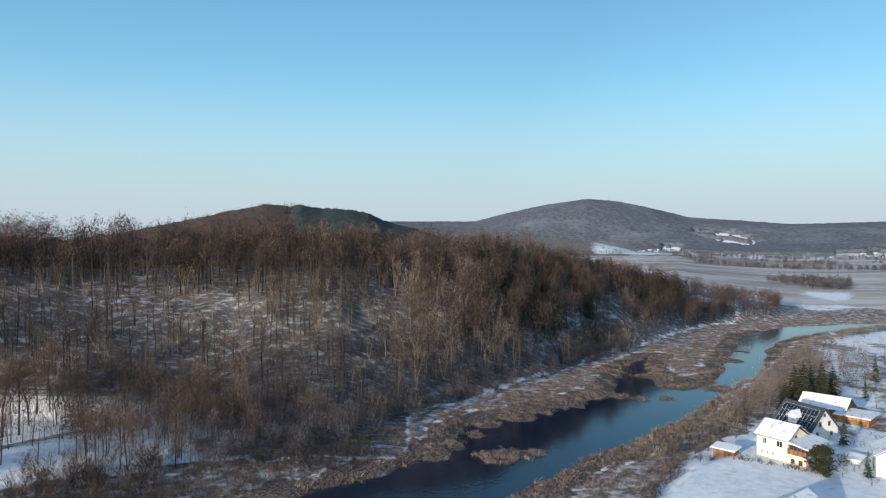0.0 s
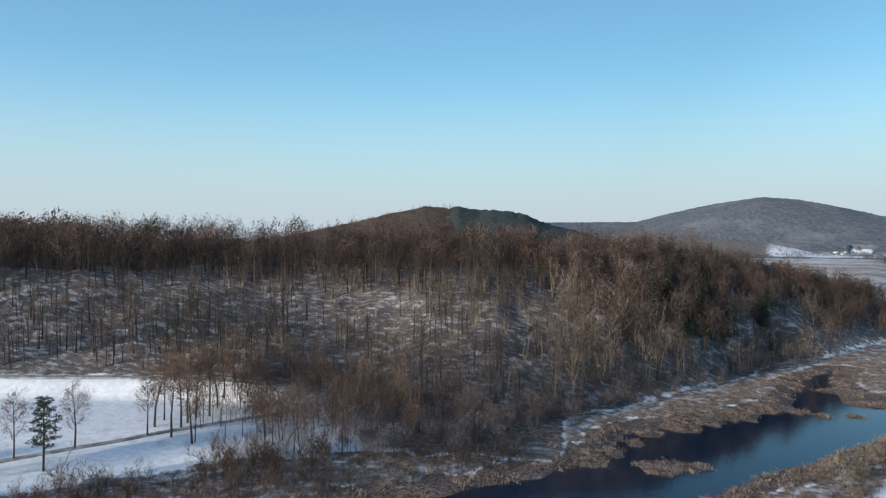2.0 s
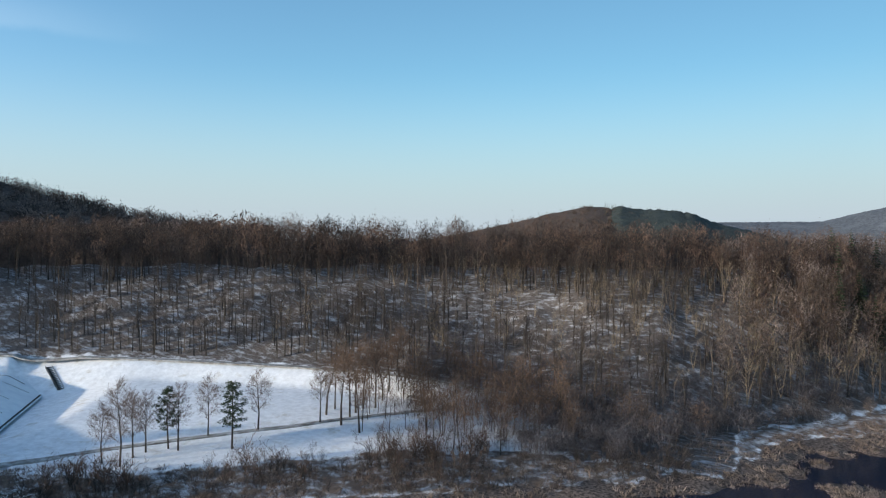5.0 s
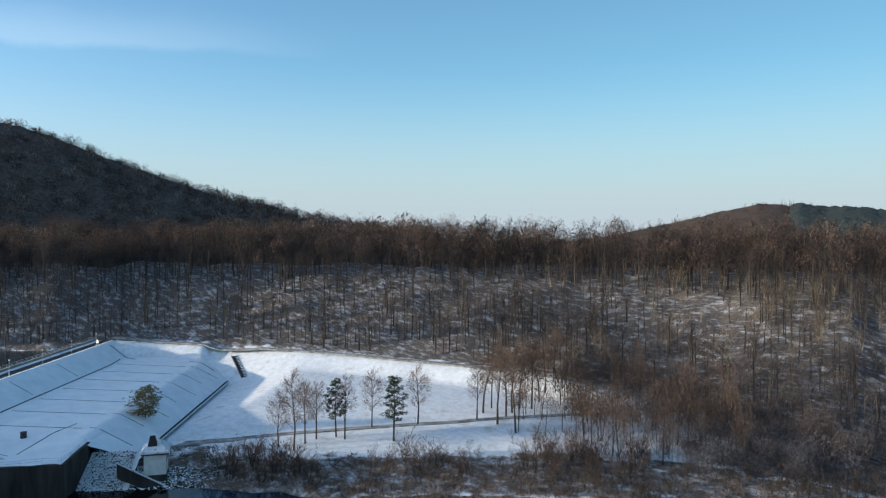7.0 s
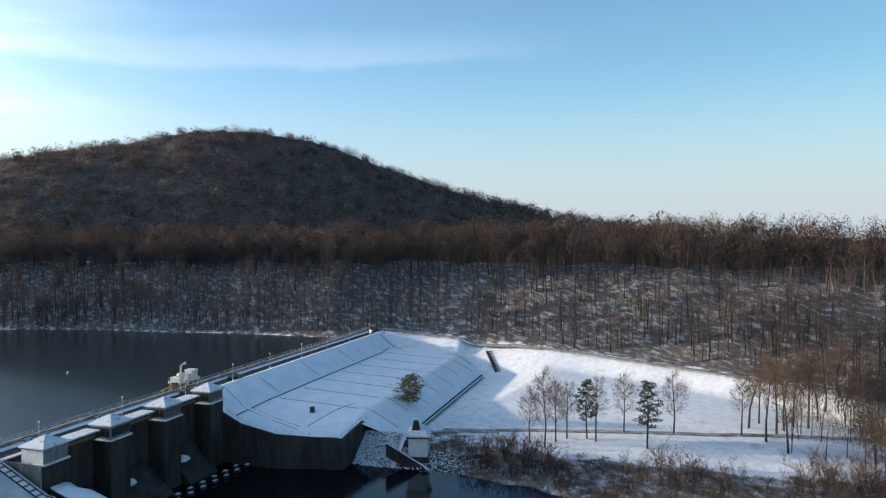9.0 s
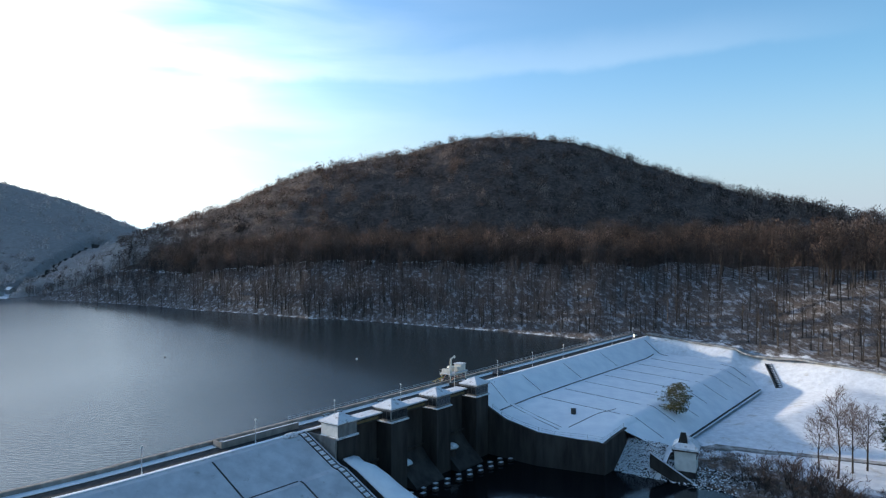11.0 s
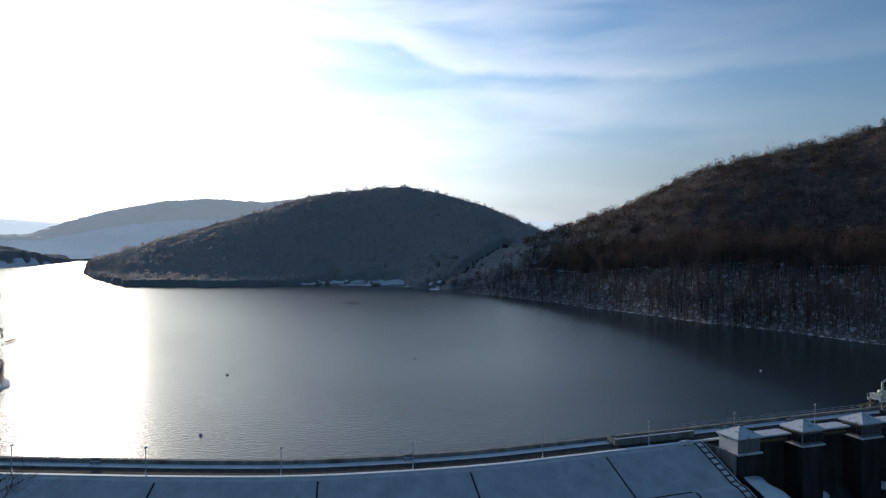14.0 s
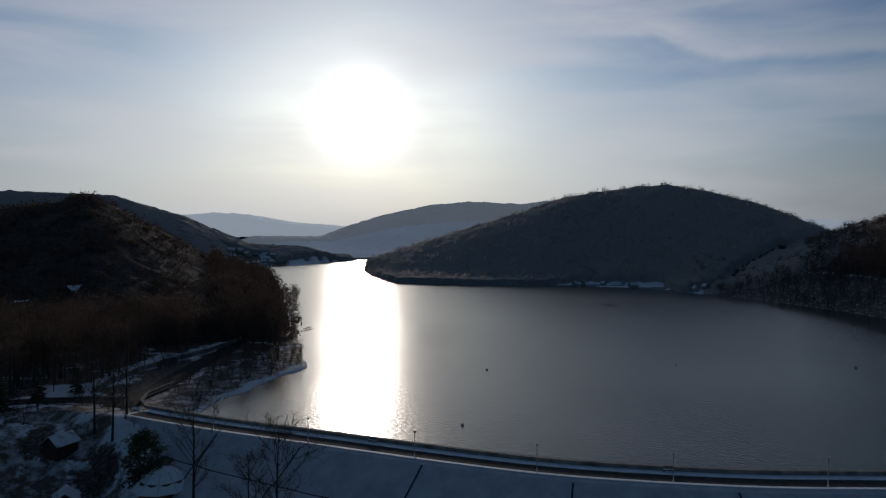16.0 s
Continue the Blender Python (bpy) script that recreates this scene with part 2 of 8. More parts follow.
def water_material(name, deep, rough, waves, size, turn, stretch, sheltered=False):
    mat = bpy.data.materials.new(name)
    mat.use_nodes = True
    tree = mat.node_tree
    tree.nodes.clear()
    add, link = nodes_of(tree)
    where = add("NewGeometry")
    at = add("Mapping")
    at.inputs["Scale"].default_value = stretch
    at.inputs["Rotation"].default_value = (0, 0, radians(turn))
    link(where.outputs["Position"], at.inputs["Vector"])
    chop = add("TexNoise", Scale=size, Detail=4.0, Roughness=0.5)
    link(at.outputs[0], chop.inputs["Vector"])
    gusts = add("TexNoise", Scale=0.012, Detail=3.0)
    link(where.outputs["Position"], gusts.inputs["Vector"])
    gust = add("MapRange", clamp=True)
    for key, value in (("From Min", 0.35), ("From Max", 0.65), ("To Min", 0.55), ("To Max", 1.0)):
        gust.inputs[key].default_value = value
    link(gusts.outputs[0], gust.inputs["Value"])
    height = add("Math", operation="MULTIPLY")
    link(chop.outputs[0], height.inputs[0])
    link(gust.outputs[0], height.inputs[1])
    dent = add("Bump", Strength=1.0, Distance=waves)
    link(height.outputs[0], dent.inputs["Height"])
    face = add("BsdfPrincipled", Roughness=rough, IOR=1.30)
    face.inputs["Base Color"].default_value = (*deep, 1)
    if sheltered:
        wind = add("Attribute", attribute_name="wind")
        fresh = add("Math", operation="MULTIPLY")
        link(height.outputs[0], fresh.inputs[0])
        link(wind.outputs["Fac"], fresh.inputs[1])
        link(fresh.outputs[0], dent.inputs["Height"])
        fine = add("Math", operation="MULTIPLY_ADD")
        link(wind.outputs["Fac"], fine.inputs[0])
        fine.inputs[1].default_value, fine.inputs[2].default_value = rough - 0.16, 0.16
        link(fine.outputs[0], face.inputs["Roughness"])
    link(dent.outputs[0], face.inputs["Normal"])
    link(face.outputs[0], add("OutputMaterial").inputs["Surface"])
    return mat


VALLEY = valley_material()
# snow colour lowered to deepen the south face's shade; the specks are bare slab
SHADE_SNOW = material("shade_snow_on_slabs", (0.42, 0.432, 0.46), (0.56, 0.57, 0.595), 0.3, rough=0.75, bump=0.03, bump_scale=1.5, speck=(0.30, 0.29, 0.28), speck_scale=0.5, speck_at=(0.60, 0.75))
SNOW = material("snow", (0.76, 0.78, 0.82), (0.87, 0.88, 0.90), 0.25, rough=0.7, bump=0.05, bump_scale=1.2)
TWIGS = material("bare_twigs", (0.072, 0.050, 0.042), (0.158, 0.103, 0.079), 0.11, rough=0.9, island=0.3, thin=0.30, low_at=0.4, high_at=0.62)
UMBER_TWIGS = material("umber_twigs", (0.062, 0.045, 0.036), (0.140, 0.096, 0.073), 0.10, rough=0.9, island=0.3, thin=0.30)
TRUNK = material("grey_bark", (0.030, 0.025, 0.022), (0.07, 0.058, 0.05), 1.5, rough=0.95, island=0.3)
RUST_TWIGS = material("rusty_alder_twigs", (0.088, 0.060, 0.046), (0.165, 0.110, 0.080), 0.08, rough=0.9, island=0.3, thin=0.30)
PALE_TWIGS = material("pale_lichened_twigs", (0.165, 0.132, 0.095), (0.29, 0.23, 0.165), 0.2, rough=0.9, island=0.3, thin=0.30)
DARK_TWIGS = material("dark_twigs", (0.028, 0.022, 0.020), (0.068, 0.052, 0.046), 0.12, rough=0.9, island=0.3, thin=0.25)
DOME_TWIGS = material("grey_brown_twigs", (0.15, 0.118, 0.105), (0.25, 0.192, 0.168), 0.06, rough=0.9, island=0.25, thin=0.12, low_at=0.42, high_at=0.6)
THICKET_TWIGS = material("thicket_twigs", (0.062, 0.057, 0.063), (0.135, 0.124, 0.134), 0.12, rough=0.9, island=0.35, thin=0.3)
LAKESIDE_TWIGS = material("lakeside_beech_twigs", (0.050, 0.044, 0.045), (0.112, 0.095, 0.094), 0.12, rough=0.9, island=0.3, thin=0.2)
GREY_TWIGS = material("grey_birch_twigs", (0.13, 0.10, 0.09), (0.24, 0.19, 0.17), 0.2, rough=0.9, island=0.3, thin=0.30)
CANOPY = material("brown_winter_canopy", (0.045, 0.035, 0.031), (0.12, 0.088, 0.074), 0.45, rough=0.95, bump=0.5, bump_scale=0.9, thin=0.25)
DOME_CANOPY = material("grey_brown_canopy", (0.062, 0.047, 0.041), (0.155, 0.112, 0.094), 0.3, rough=0.95, bump=0.5, bump_scale=0.8, thin=0.2)
FIR_CANOPY = material("fir_canopy", (0.018, 0.026, 0.026), (0.052, 0.064, 0.058), 0.5, rough=0.9, bump=0.8, bump_scale=0.7)
# haze over the lakeside hills is painted in: both colours are paled and greyed
HAZE_GREY_CANOPY = material("haze_grey_canopy", (0.36, 0.332, 0.318), (0.44, 0.405, 0.39), 0.25, rough=0.95, bump=0.3, bump_scale=0.6, thin=0.3)
HAZE_TWIGS = material("haze_pale_twigs", (0.41, 0.375, 0.36), (0.51, 0.465, 0.445), 0.03, rough=0.95, island=0.3, thin=0.40)
# the blue-grey of the air's haze is put into this far wood's colour
HAZE_BLUE_CANOPY = material("haze_blue_canopy", (0.055, 0.064, 0.080), (0.12, 0.13, 0.15), 0.08, rough=0.95, bump=2.0, bump_scale=0.12, speck=(0.17, 0.18, 0.20), speck_scale=0.005, speck_at=(0.5, 0.75))


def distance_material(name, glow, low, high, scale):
    """The plain backdrop of far ridges; the winter haze before them is added as glow."""
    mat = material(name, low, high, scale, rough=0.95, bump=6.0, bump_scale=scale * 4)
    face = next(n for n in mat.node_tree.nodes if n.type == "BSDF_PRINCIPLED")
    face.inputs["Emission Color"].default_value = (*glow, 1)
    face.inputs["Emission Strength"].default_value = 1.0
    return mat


FAR_RIDGE = distance_material("far_ridge_haze_glow", (0.36, 0.42, 0.48), (0.10, 0.11, 0.12), (0.2, 0.21, 0.22), 0.01)
FARTHEST_RIDGE = distance_material("farthest_ridge_haze_glow", (1.15, 1.3, 1.42), (0.2, 0.21, 0.22), (0.3, 0.31, 0.32), 0.006)
FAR_SNOW = distance_material("far_snow_haze_glow", (0.30, 0.35, 0.40), (0.5, 0.51, 0.53), (0.7, 0.71, 0.73), 0.008)
NEEDLES = material("pine_needles", (0.026, 0.040, 0.021), (0.066, 0.084, 0.042), 0.6, rough=0.8, island=0.35, thin=0.30)
REED = material("dry_reed", (0.15, 0.112, 0.092), (0.31, 0.245, 0.20), 0.25, rough=0.9, island=0.35, thin=0.30)
CONCRETE = material("weathered_concrete", (0.16, 0.15, 0.14), (0.30, 0.28, 0.26), 0.5, rough=0.9, bump=0.02, bump_scale=2.0,
                    speck=(0.08, 0.075, 0.07), speck_scale=0.22, speck_at=(0.52, 0.72), stretch=(1, 1, 0.25))
DARK_CONCRETE = material("near_black_concrete", (0.022, 0.019, 0.018), (0.06, 0.053, 0.048), 0.4, rough=0.8, bump=0.02, bump_scale=2.0, stretch=(1, 1, 0.2))
ASPHALT = material("asphalt", (0.045, 0.044, 0.045), (0.08, 0.078, 0.078), 0.8, rough=0.9, bump=0.01, bump_scale=6.0,
                   speck=(0.55, 0.56, 0.58), speck_scale=0.3, speck_at=(0.66, 0.78), specular=0.05)
JOINT = material("dark_joint", (0.03, 0.03, 0.03), (0.07, 0.065, 0.06), 2.0, rough=0.9)
STEEL = material("painted_steel", (0.42, 0.43, 0.44), (0.56, 0.57, 0.58), 3.0, rough=0.5, metal=0.3)
# near-black colour stands in for the dark walls mirrored in the basin
BASIN = water_material("basin_water", (0.004, 0.005, 0.007), 0.10, 0.04, 0.8, 40, (1, 1, 1))
LAKE = water_material("lake_water", (0.014, 0.023, 0.027), 0.24, 0.125, 1.35, 62, (1.0, 0.35, 1.0), True)
# blue in the base colour strengthens the mirrored sky
RIVER = water_material("river_water", (0.005, 0.015, 0.034), 0.04, 0.03, 0.8, 40, (1, 1, 1))


# ---- mesh tools ----
def mesh_object(name, verts, faces, mats, index=None, smooth=False):
    """One object from arrays of corners and triangles."""
    mesh = bpy.data.meshes.new(name)
    verts, faces = np.asarray(verts, np.float32), np.asarray(faces, np.int32)
    k = faces.shape[1]
    mesh.vertices.add(len(verts))
    mesh.vertices.foreach_set("co", verts.ravel())
    mesh.loops.add(faces.size)
    mesh.loops.foreach_set("vertex_index", faces.ravel())
    mesh.polygons.add(len(faces))
    mesh.polygons.foreach_set("loop_start", np.arange(len(faces), dtype=np.int32) * k)
    mesh.polygons.foreach_set("loop_total", np.full(len(faces), k, np.int32))
    for mat in mats:
        mesh.materials.append(mat)
    if index is not None:
        mesh.polygons.foreach_set("material_index", np.asarray(index, np.int32))
    mesh.polygons.foreach_set("use_smooth", np.full(len(faces), smooth))
    mesh.update(calc_edges=True)
    mesh.validate()
    return new(name, mesh)


def part(name, bm, mat, parent=None, label="", smooth=False):
    mesh = bpy.data.meshes.new(name)
    bm.normal_update()
    for f in bm.faces:
        f.smooth = smooth
    bm.to_mesh(mesh)
    bm.free()
    mesh.materials.append(mat)
    ob = new(name, mesh)
    if parent:
        ob.parent = parent
    if label:
        tagged(ob, label)
    return ob


def thing(name, m, label, category, group="", kind=""):
    ob = new(name)
    ob.matrix_basis = m
    ob.empty_display_size = 0.3
    return tagged(ob, label, category, group, kind)


def box(bm, lo, hi, m=None, bevel=0.0):
    made = bmesh.ops.create_cube(bm, size=1.0)["verts"]
    size, mid = [b - a for a, b in zip(lo, hi)], [(a + b) / 2 for a, b in zip(lo, hi)]
    for v in made:
        v.co = Vector([c * s + o for c, s, o in zip(v.co, size, mid)])
    if bevel:
        edges = {e for v in made for e in v.link_edges}
        made = [v for v in bmesh.ops.bevel(bm, geom=list(edges), offset=bevel, segments=1, affect="EDGES")["verts"]]
    if m is not None:
        for v in made:
            v.co = m @ v.co
    return bm


def rod(bm, a, b, ra, rb=None, sides=6):
    a, b = Vector(a), Vector(b)
    turn = (b - a).to_track_quat("Z", "Y").to_matrix().to_4x4()
    made = bmesh.ops.create_cone(bm, cap_ends=True, segments=sides, radius1=ra, radius2=ra if rb is None else rb, depth=(b - a).length)["verts"]
    bmesh.ops.transform(bm, matrix=Matrix.Translation((a + b) / 2) @ turn, verts=made)
    return bm


def solid(bm, rings):
    """A closed body through rings of equally many corners, the first and the last capped."""
    made = [[bm.verts.new(c) for c in ring] for ring in rings]
    for lower, upper in zip(made, made[1:]):
        for i in range(len(lower)):
            j = (i + 1) % len(lower)
            bm.faces.new((lower[i], lower[j], upper[j], upper[i]))
    bm.faces.new(made[0][::-1])
    bm.faces.new(made[-1])
    bmesh.ops.recalc_face_normals(bm, faces=bm.faces)
    return bm


# ---- the lie of the land ----
# the camera's nadir is the origin; directions in degrees to the left of +y
CREST = ((60, 320), (65, 306), (69, 273), (76.5, 217), (81, 193), (91.5, 157), (99, 142), (107.8, 133), (115, 126), (124, 122), (133, 128), (142, 139), (151, 159), (157.5, 174), (163, 192))
FOOT = ((-60, 900), (-33, 620), (-30, 570), (-24.4, 505), (-20.8, 462), (-16.6, 376), (-14.5, 340), (-10, 293), (-5.4, 253), (-0.7, 227), (4, 212), (8.6, 198), (14, 205), (20, 225), (30, 246),
        (36, 254), (43, 264), (50, 277), (57, 292), (61, 302), (64, 303), (68.4, 302), (72.9, 315), (81.3, 341), (88.7, 374), (92, 386), (100.2, 445), (107, 521),
        (113.2, 590), (116, 622), (119.5, 642), (124, 662), (130.6, 656), (137.6, 694), (139.7, 855), (140.6, 1500))
FOOT_Z = ((-60, 3), (-20, 2), (4, 2), (14, 4), (30, 9), (43, 11.5), (55, 14), (64, 16.5), (68, 13.5), (200, 13.5))
TOP_IN = ((-60, 40), (-24, 30), (-16, 60), (-10, 75), (4, 100), (20, 95), (40, 65), (66, 60), (92, 70), (104, 80), (140, 80))
TOP_Z = ((-60, 3), (-27, 3), (-24, 6), (-20.8, 11), (-16.6, 21), (-10, 33), (-4, 39), (4, 41), (66, 42), (92, 42), (100, 34), (107, 24), (113, 18), (116, 14), (140, 14))
# hills: distance, breadth before and behind, height of the wood on it, skyline as (direction, elevation)
HILLS = {
    "dome": (720, 330, 500, 9.5, ((38, -1.5), (45.5, 1.1), (48.1, 1.6), (51.8, 2.4), (55.5, 3.4), (58.7, 4.3), (62.5, 5.6), (65.7, 6.7), (68.9, 7.9), (72.5, 8.6), (76.5, 8.85), (79.5, 8.6),
             (83.5, 7.6), (88.3, 6.75), (91.9, 5.9), (94.7, 4.7), (97.4, 3.3), (100.2, 2.3), (102.7, 1.4), (106, 0.2), (110, -1.8), (116, -3.4))),
    "lake_hill": (980, 330, 500, 7.8, ((98, -1.5), (104.8, 1.1), (107, 2.15), (109.7, 3.2), (112.9, 4.1), (115.8, 4.65), (118, 4.5), (121, 4.15), (123.7, 3.75), (128.3, 2.2), (132.9, 0.8), (137.6, -0.7), (139.9, -1.4), (141, -2.8))),
    "left_hill": (640, 330, 300, 11, ((148, -3.2), (149.8, -2.4), (151.9, -1.1), (155.2, 0.8), (159.1, 3.1), (160.8, 3.75), (162.8, 3.1), (166.3, 2.5), (180, 2.0), (200, -2.0))),
    "left_ridge": (1400, 380, 500, 8, ((143.5, -1.6), (145.8, -0.7), (149.3, -0.2), (151.9, 0.9), (154, 1.9), (156.8, 2.7), (159.1, 3.4), (166, 3.5), (185, 2.0), (200, 0))),
    "back_ridge": (2150, 430, 700, 10, ((120, 3.0), (124.6, 3.4), (127.3, 3.1), (131.5, 3.3), (134.8, 3.0), (138.5, 2.2), (141.3, 1.3), (144, 0.3), (148, -0.8))),
    "cape": (1400, 260, 300, 9, ((140.6, -2.0), (141.3, -1.7), (142, -1.35), (143.2, -0.85), (145.5, -0.35), (148, -0.35), (150, -0.6), (153, -1.2))),
    "pale_ridge_west": (3400, 700, 900, 8, ((92, 1.0), (100, 1.4), (102.7, 1.5), (105.9, 1.8), (108, 1.6), (116, 1.0))),
    "pale_ridge_south": (3400, 700, 900, 8, ((138, 0.9), (142.7, 1.3), (145.8, 1.5), (149.3, 2.1), (151.9, 2.2), (154, 2.0), (165, 1.6), (190, 1.2))),
    "mid_hill": (1150, 420, 400, 8.5, ((-2, -0.5), (2, 0.8), (4.8, 1.5), (6.2, 2.2), (7.6, 2.45), (10.3, 2.6), (12.1, 2.9), (14.4, 3.0), (17.4, 2.4), (20.3, 1.7), (26, 0.5), (34, -0.5))),
    "big_hill": (3300, 900, 900, 10, ((-90, 1.2), (-60, 1.2), (-40, 1.3), (-32.6, 1.2), (-26.7, 1.1), (-22.8, 1.45), (-19.6, 1.7), (-17, 2.4), (-14.4, 3.0), (-11.8, 3.3), (-8.2, 2.8), (-5.4, 2.2), (-2.6, 1.5), (1.1, 1.5), (4.4, 1.5), (12, 0.9), (20, 0.2))),
    "foothill": (2300, 350, 300, 8, ((-16, -0.8), (-13, -0.1), (-10, 0.35), (-6, 0.7), (-2, 0.8), (4, 0.9), (12, 0.6))),
}
RIVER_LINE = ((-185, 30, 16), (-160, 52, 18), (-135, 74, 17), (-105, 92, 13), (-78, 108, 13), (-50, 122, 14), (-26, 136, 16), (-7, 150, 17), (13, 173, 18), (24, 194, 22), (46, 211, 20),
              (66, 232, 18), (80, 247, 16), (97, 253, 8), (109, 268, 5), (127, 292, 9), (139, 318, 9), (157, 352, 8), (177, 388, 11), (205, 415, 14), (234, 436, 15), (277, 454, 8), (330, 464, 8), (480, 480, 10), (900, 560, 12))
SIDE_ARM = ((72, 256, 10), (77, 281, 7), (86, 308, 5), (99, 332, 2))
# reed islets: x, y, radius
ISLETS = ((15, 179, 5.0), (24, 181, 1.6), (13, 209, 2.8), (24, 217, 3.4), (42, 237, 6.5), (51, 249, 4.5), (63, 247, 2.6), (69, 243, 1.8), (83, 285, 3.2), (134, 319, 3.4), (150, 345, 2.4), (104, 259, 4.5),
          (78, 244, 1.2), (9, 198, 1.6), (0, 188, 4.5), (-3, 180, 4.0), (33, 226, 3.0), (57, 252, 3.0))


def table(rows, at):
    rows = np.array(rows, float)
    return np.interp(at, rows[:, 0], rows[:, 1])


def smooth(t):
    t = np.clip(t, 0, 1)
    return t * t * (3 - 2 * t)


def line_gap(line, x, y):
    """How far inside the banks of a river line: negative in the water."""
    best = np.full(np.shape(x), 1e9)
    for (ax, ay, aw), (bx, by, bw) in zip(line, line[1:]):
        dx, dy = bx - ax, by - ay
        t = np.clip(((x - ax) * dx + (y - ay) * dy) / (dx * dx + dy * dy), 0, 1)
        best = np.minimum(best, np.hypot(x - ax - t * dx, y - ay - t * dy) - (aw + t * (bw - aw)))
    return best


def river_gap(x, y):
    """Metres from the river's ragged waterline, negative in the water; the islets count as land."""
    gap = np.minimum(line_gap(RIVER_LINE, x, y), line_gap(SIDE_ARM, x, y)) + 1.3 * ripple(x, y, 9, 5) + 0.9 * ripple(x, y, 4, 1)
    for ix, iy, rad in ISLETS:
        d = rad - np.hypot(x - ix, y - iy) + 0.45 * rad * ripple(x, y, 1.6, 2)
        gap = np.maximum(gap, np.minimum(d, 1.2))
    return gap


def ripple(x, y, size, seed=0.0):
    """A cheap smooth unevenness between about -1 and 1."""
    x, y = x / size + seed, y / size - seed
    return (np.sin(x * 1.7 + 1.3 * np.sin(y * 1.1)) + np.sin(y * 2.1 + 1.7 * np.sin(x * 0.9 + 2)) + np.sin((x + y) * 1.3 + 2.2 * np.sin((x - y) * 0.7))) / 3


AXIS, OUT = np.array((-0.682, 0.731)), np.array((0.731, 0.682))
DAM_AT = np.array((-132.0, -31.0))


def dam_xy(s, n):
    """A place from metres along the straight of the dam and metres downstream of its lake edge."""
    return DAM_AT + s * AXIS + n * OUT


def dam_sn(x, y):
    return (x - DAM_AT[0]) * AXIS[0] + (y - DAM_AT[1]) * AXIS[1], (x - DAM_AT[0]) * OUT[0] + (y - DAM_AT[1]) * OUT[1]


def polar(x, y):
    az = np.degrees(np.arctan2(-x, y))
    return np.where(az < -100, az + 360, az), np.hypot(x, y)


def hill_height(name, az, r, base):
    far, before, behind, wood, sky = HILLS[name]
    sky = ((sky[0][0] - 8, -6.0), *sky, (sky[-1][0] + 8, -6.0))
    top = CAM_Z + far * np.tan(np.radians(table(sky, az))) - wood
    if name == "lake_hill":
        before = np.maximum(far - table(FOOT, az) - 6, 120)
    t = np.where(r < far, (far - r) / before, (r - far) / behind)
    shape = np.where(r < far, 1 - smooth(t) * 0.55 - np.clip(t, 0, 1) * 0.45, 1 - smooth(t))
    return base + np.maximum(top - base, 0) * np.clip(shape, 0, 1)


def hill_clearing(x, y, az, r):
    """Snowy fields cut into the far hill's wood."""
    low = 2690 + np.interp(az, (-25, -23.6, -22.4, -21, -19.8), (40, -60, -20, 60, 150)) + 45 * ripple(x, y, 35, 2)
    high = 2800 + np.interp(az, (-25, -24, -22.6, -21.4, -19.8), (-60, 20, 150, 130, 160)) + 60 * ripple(x, y, 22, 4)
    spinney = np.abs(r - 2790 - 26 * (az + 22.5) + 25 * ripple(x, y, 30, 6)) < 24
    field = (az > -25) & (az < -19.8) & (r > low) & (r < high) & ~(spinney & (az > -24))
    return field | (az < -29.5) & (r < 2540 + 60 * ripple(x, y, 25, 3)) | (az < -17.5) & (az > -19) & (r < 2620)


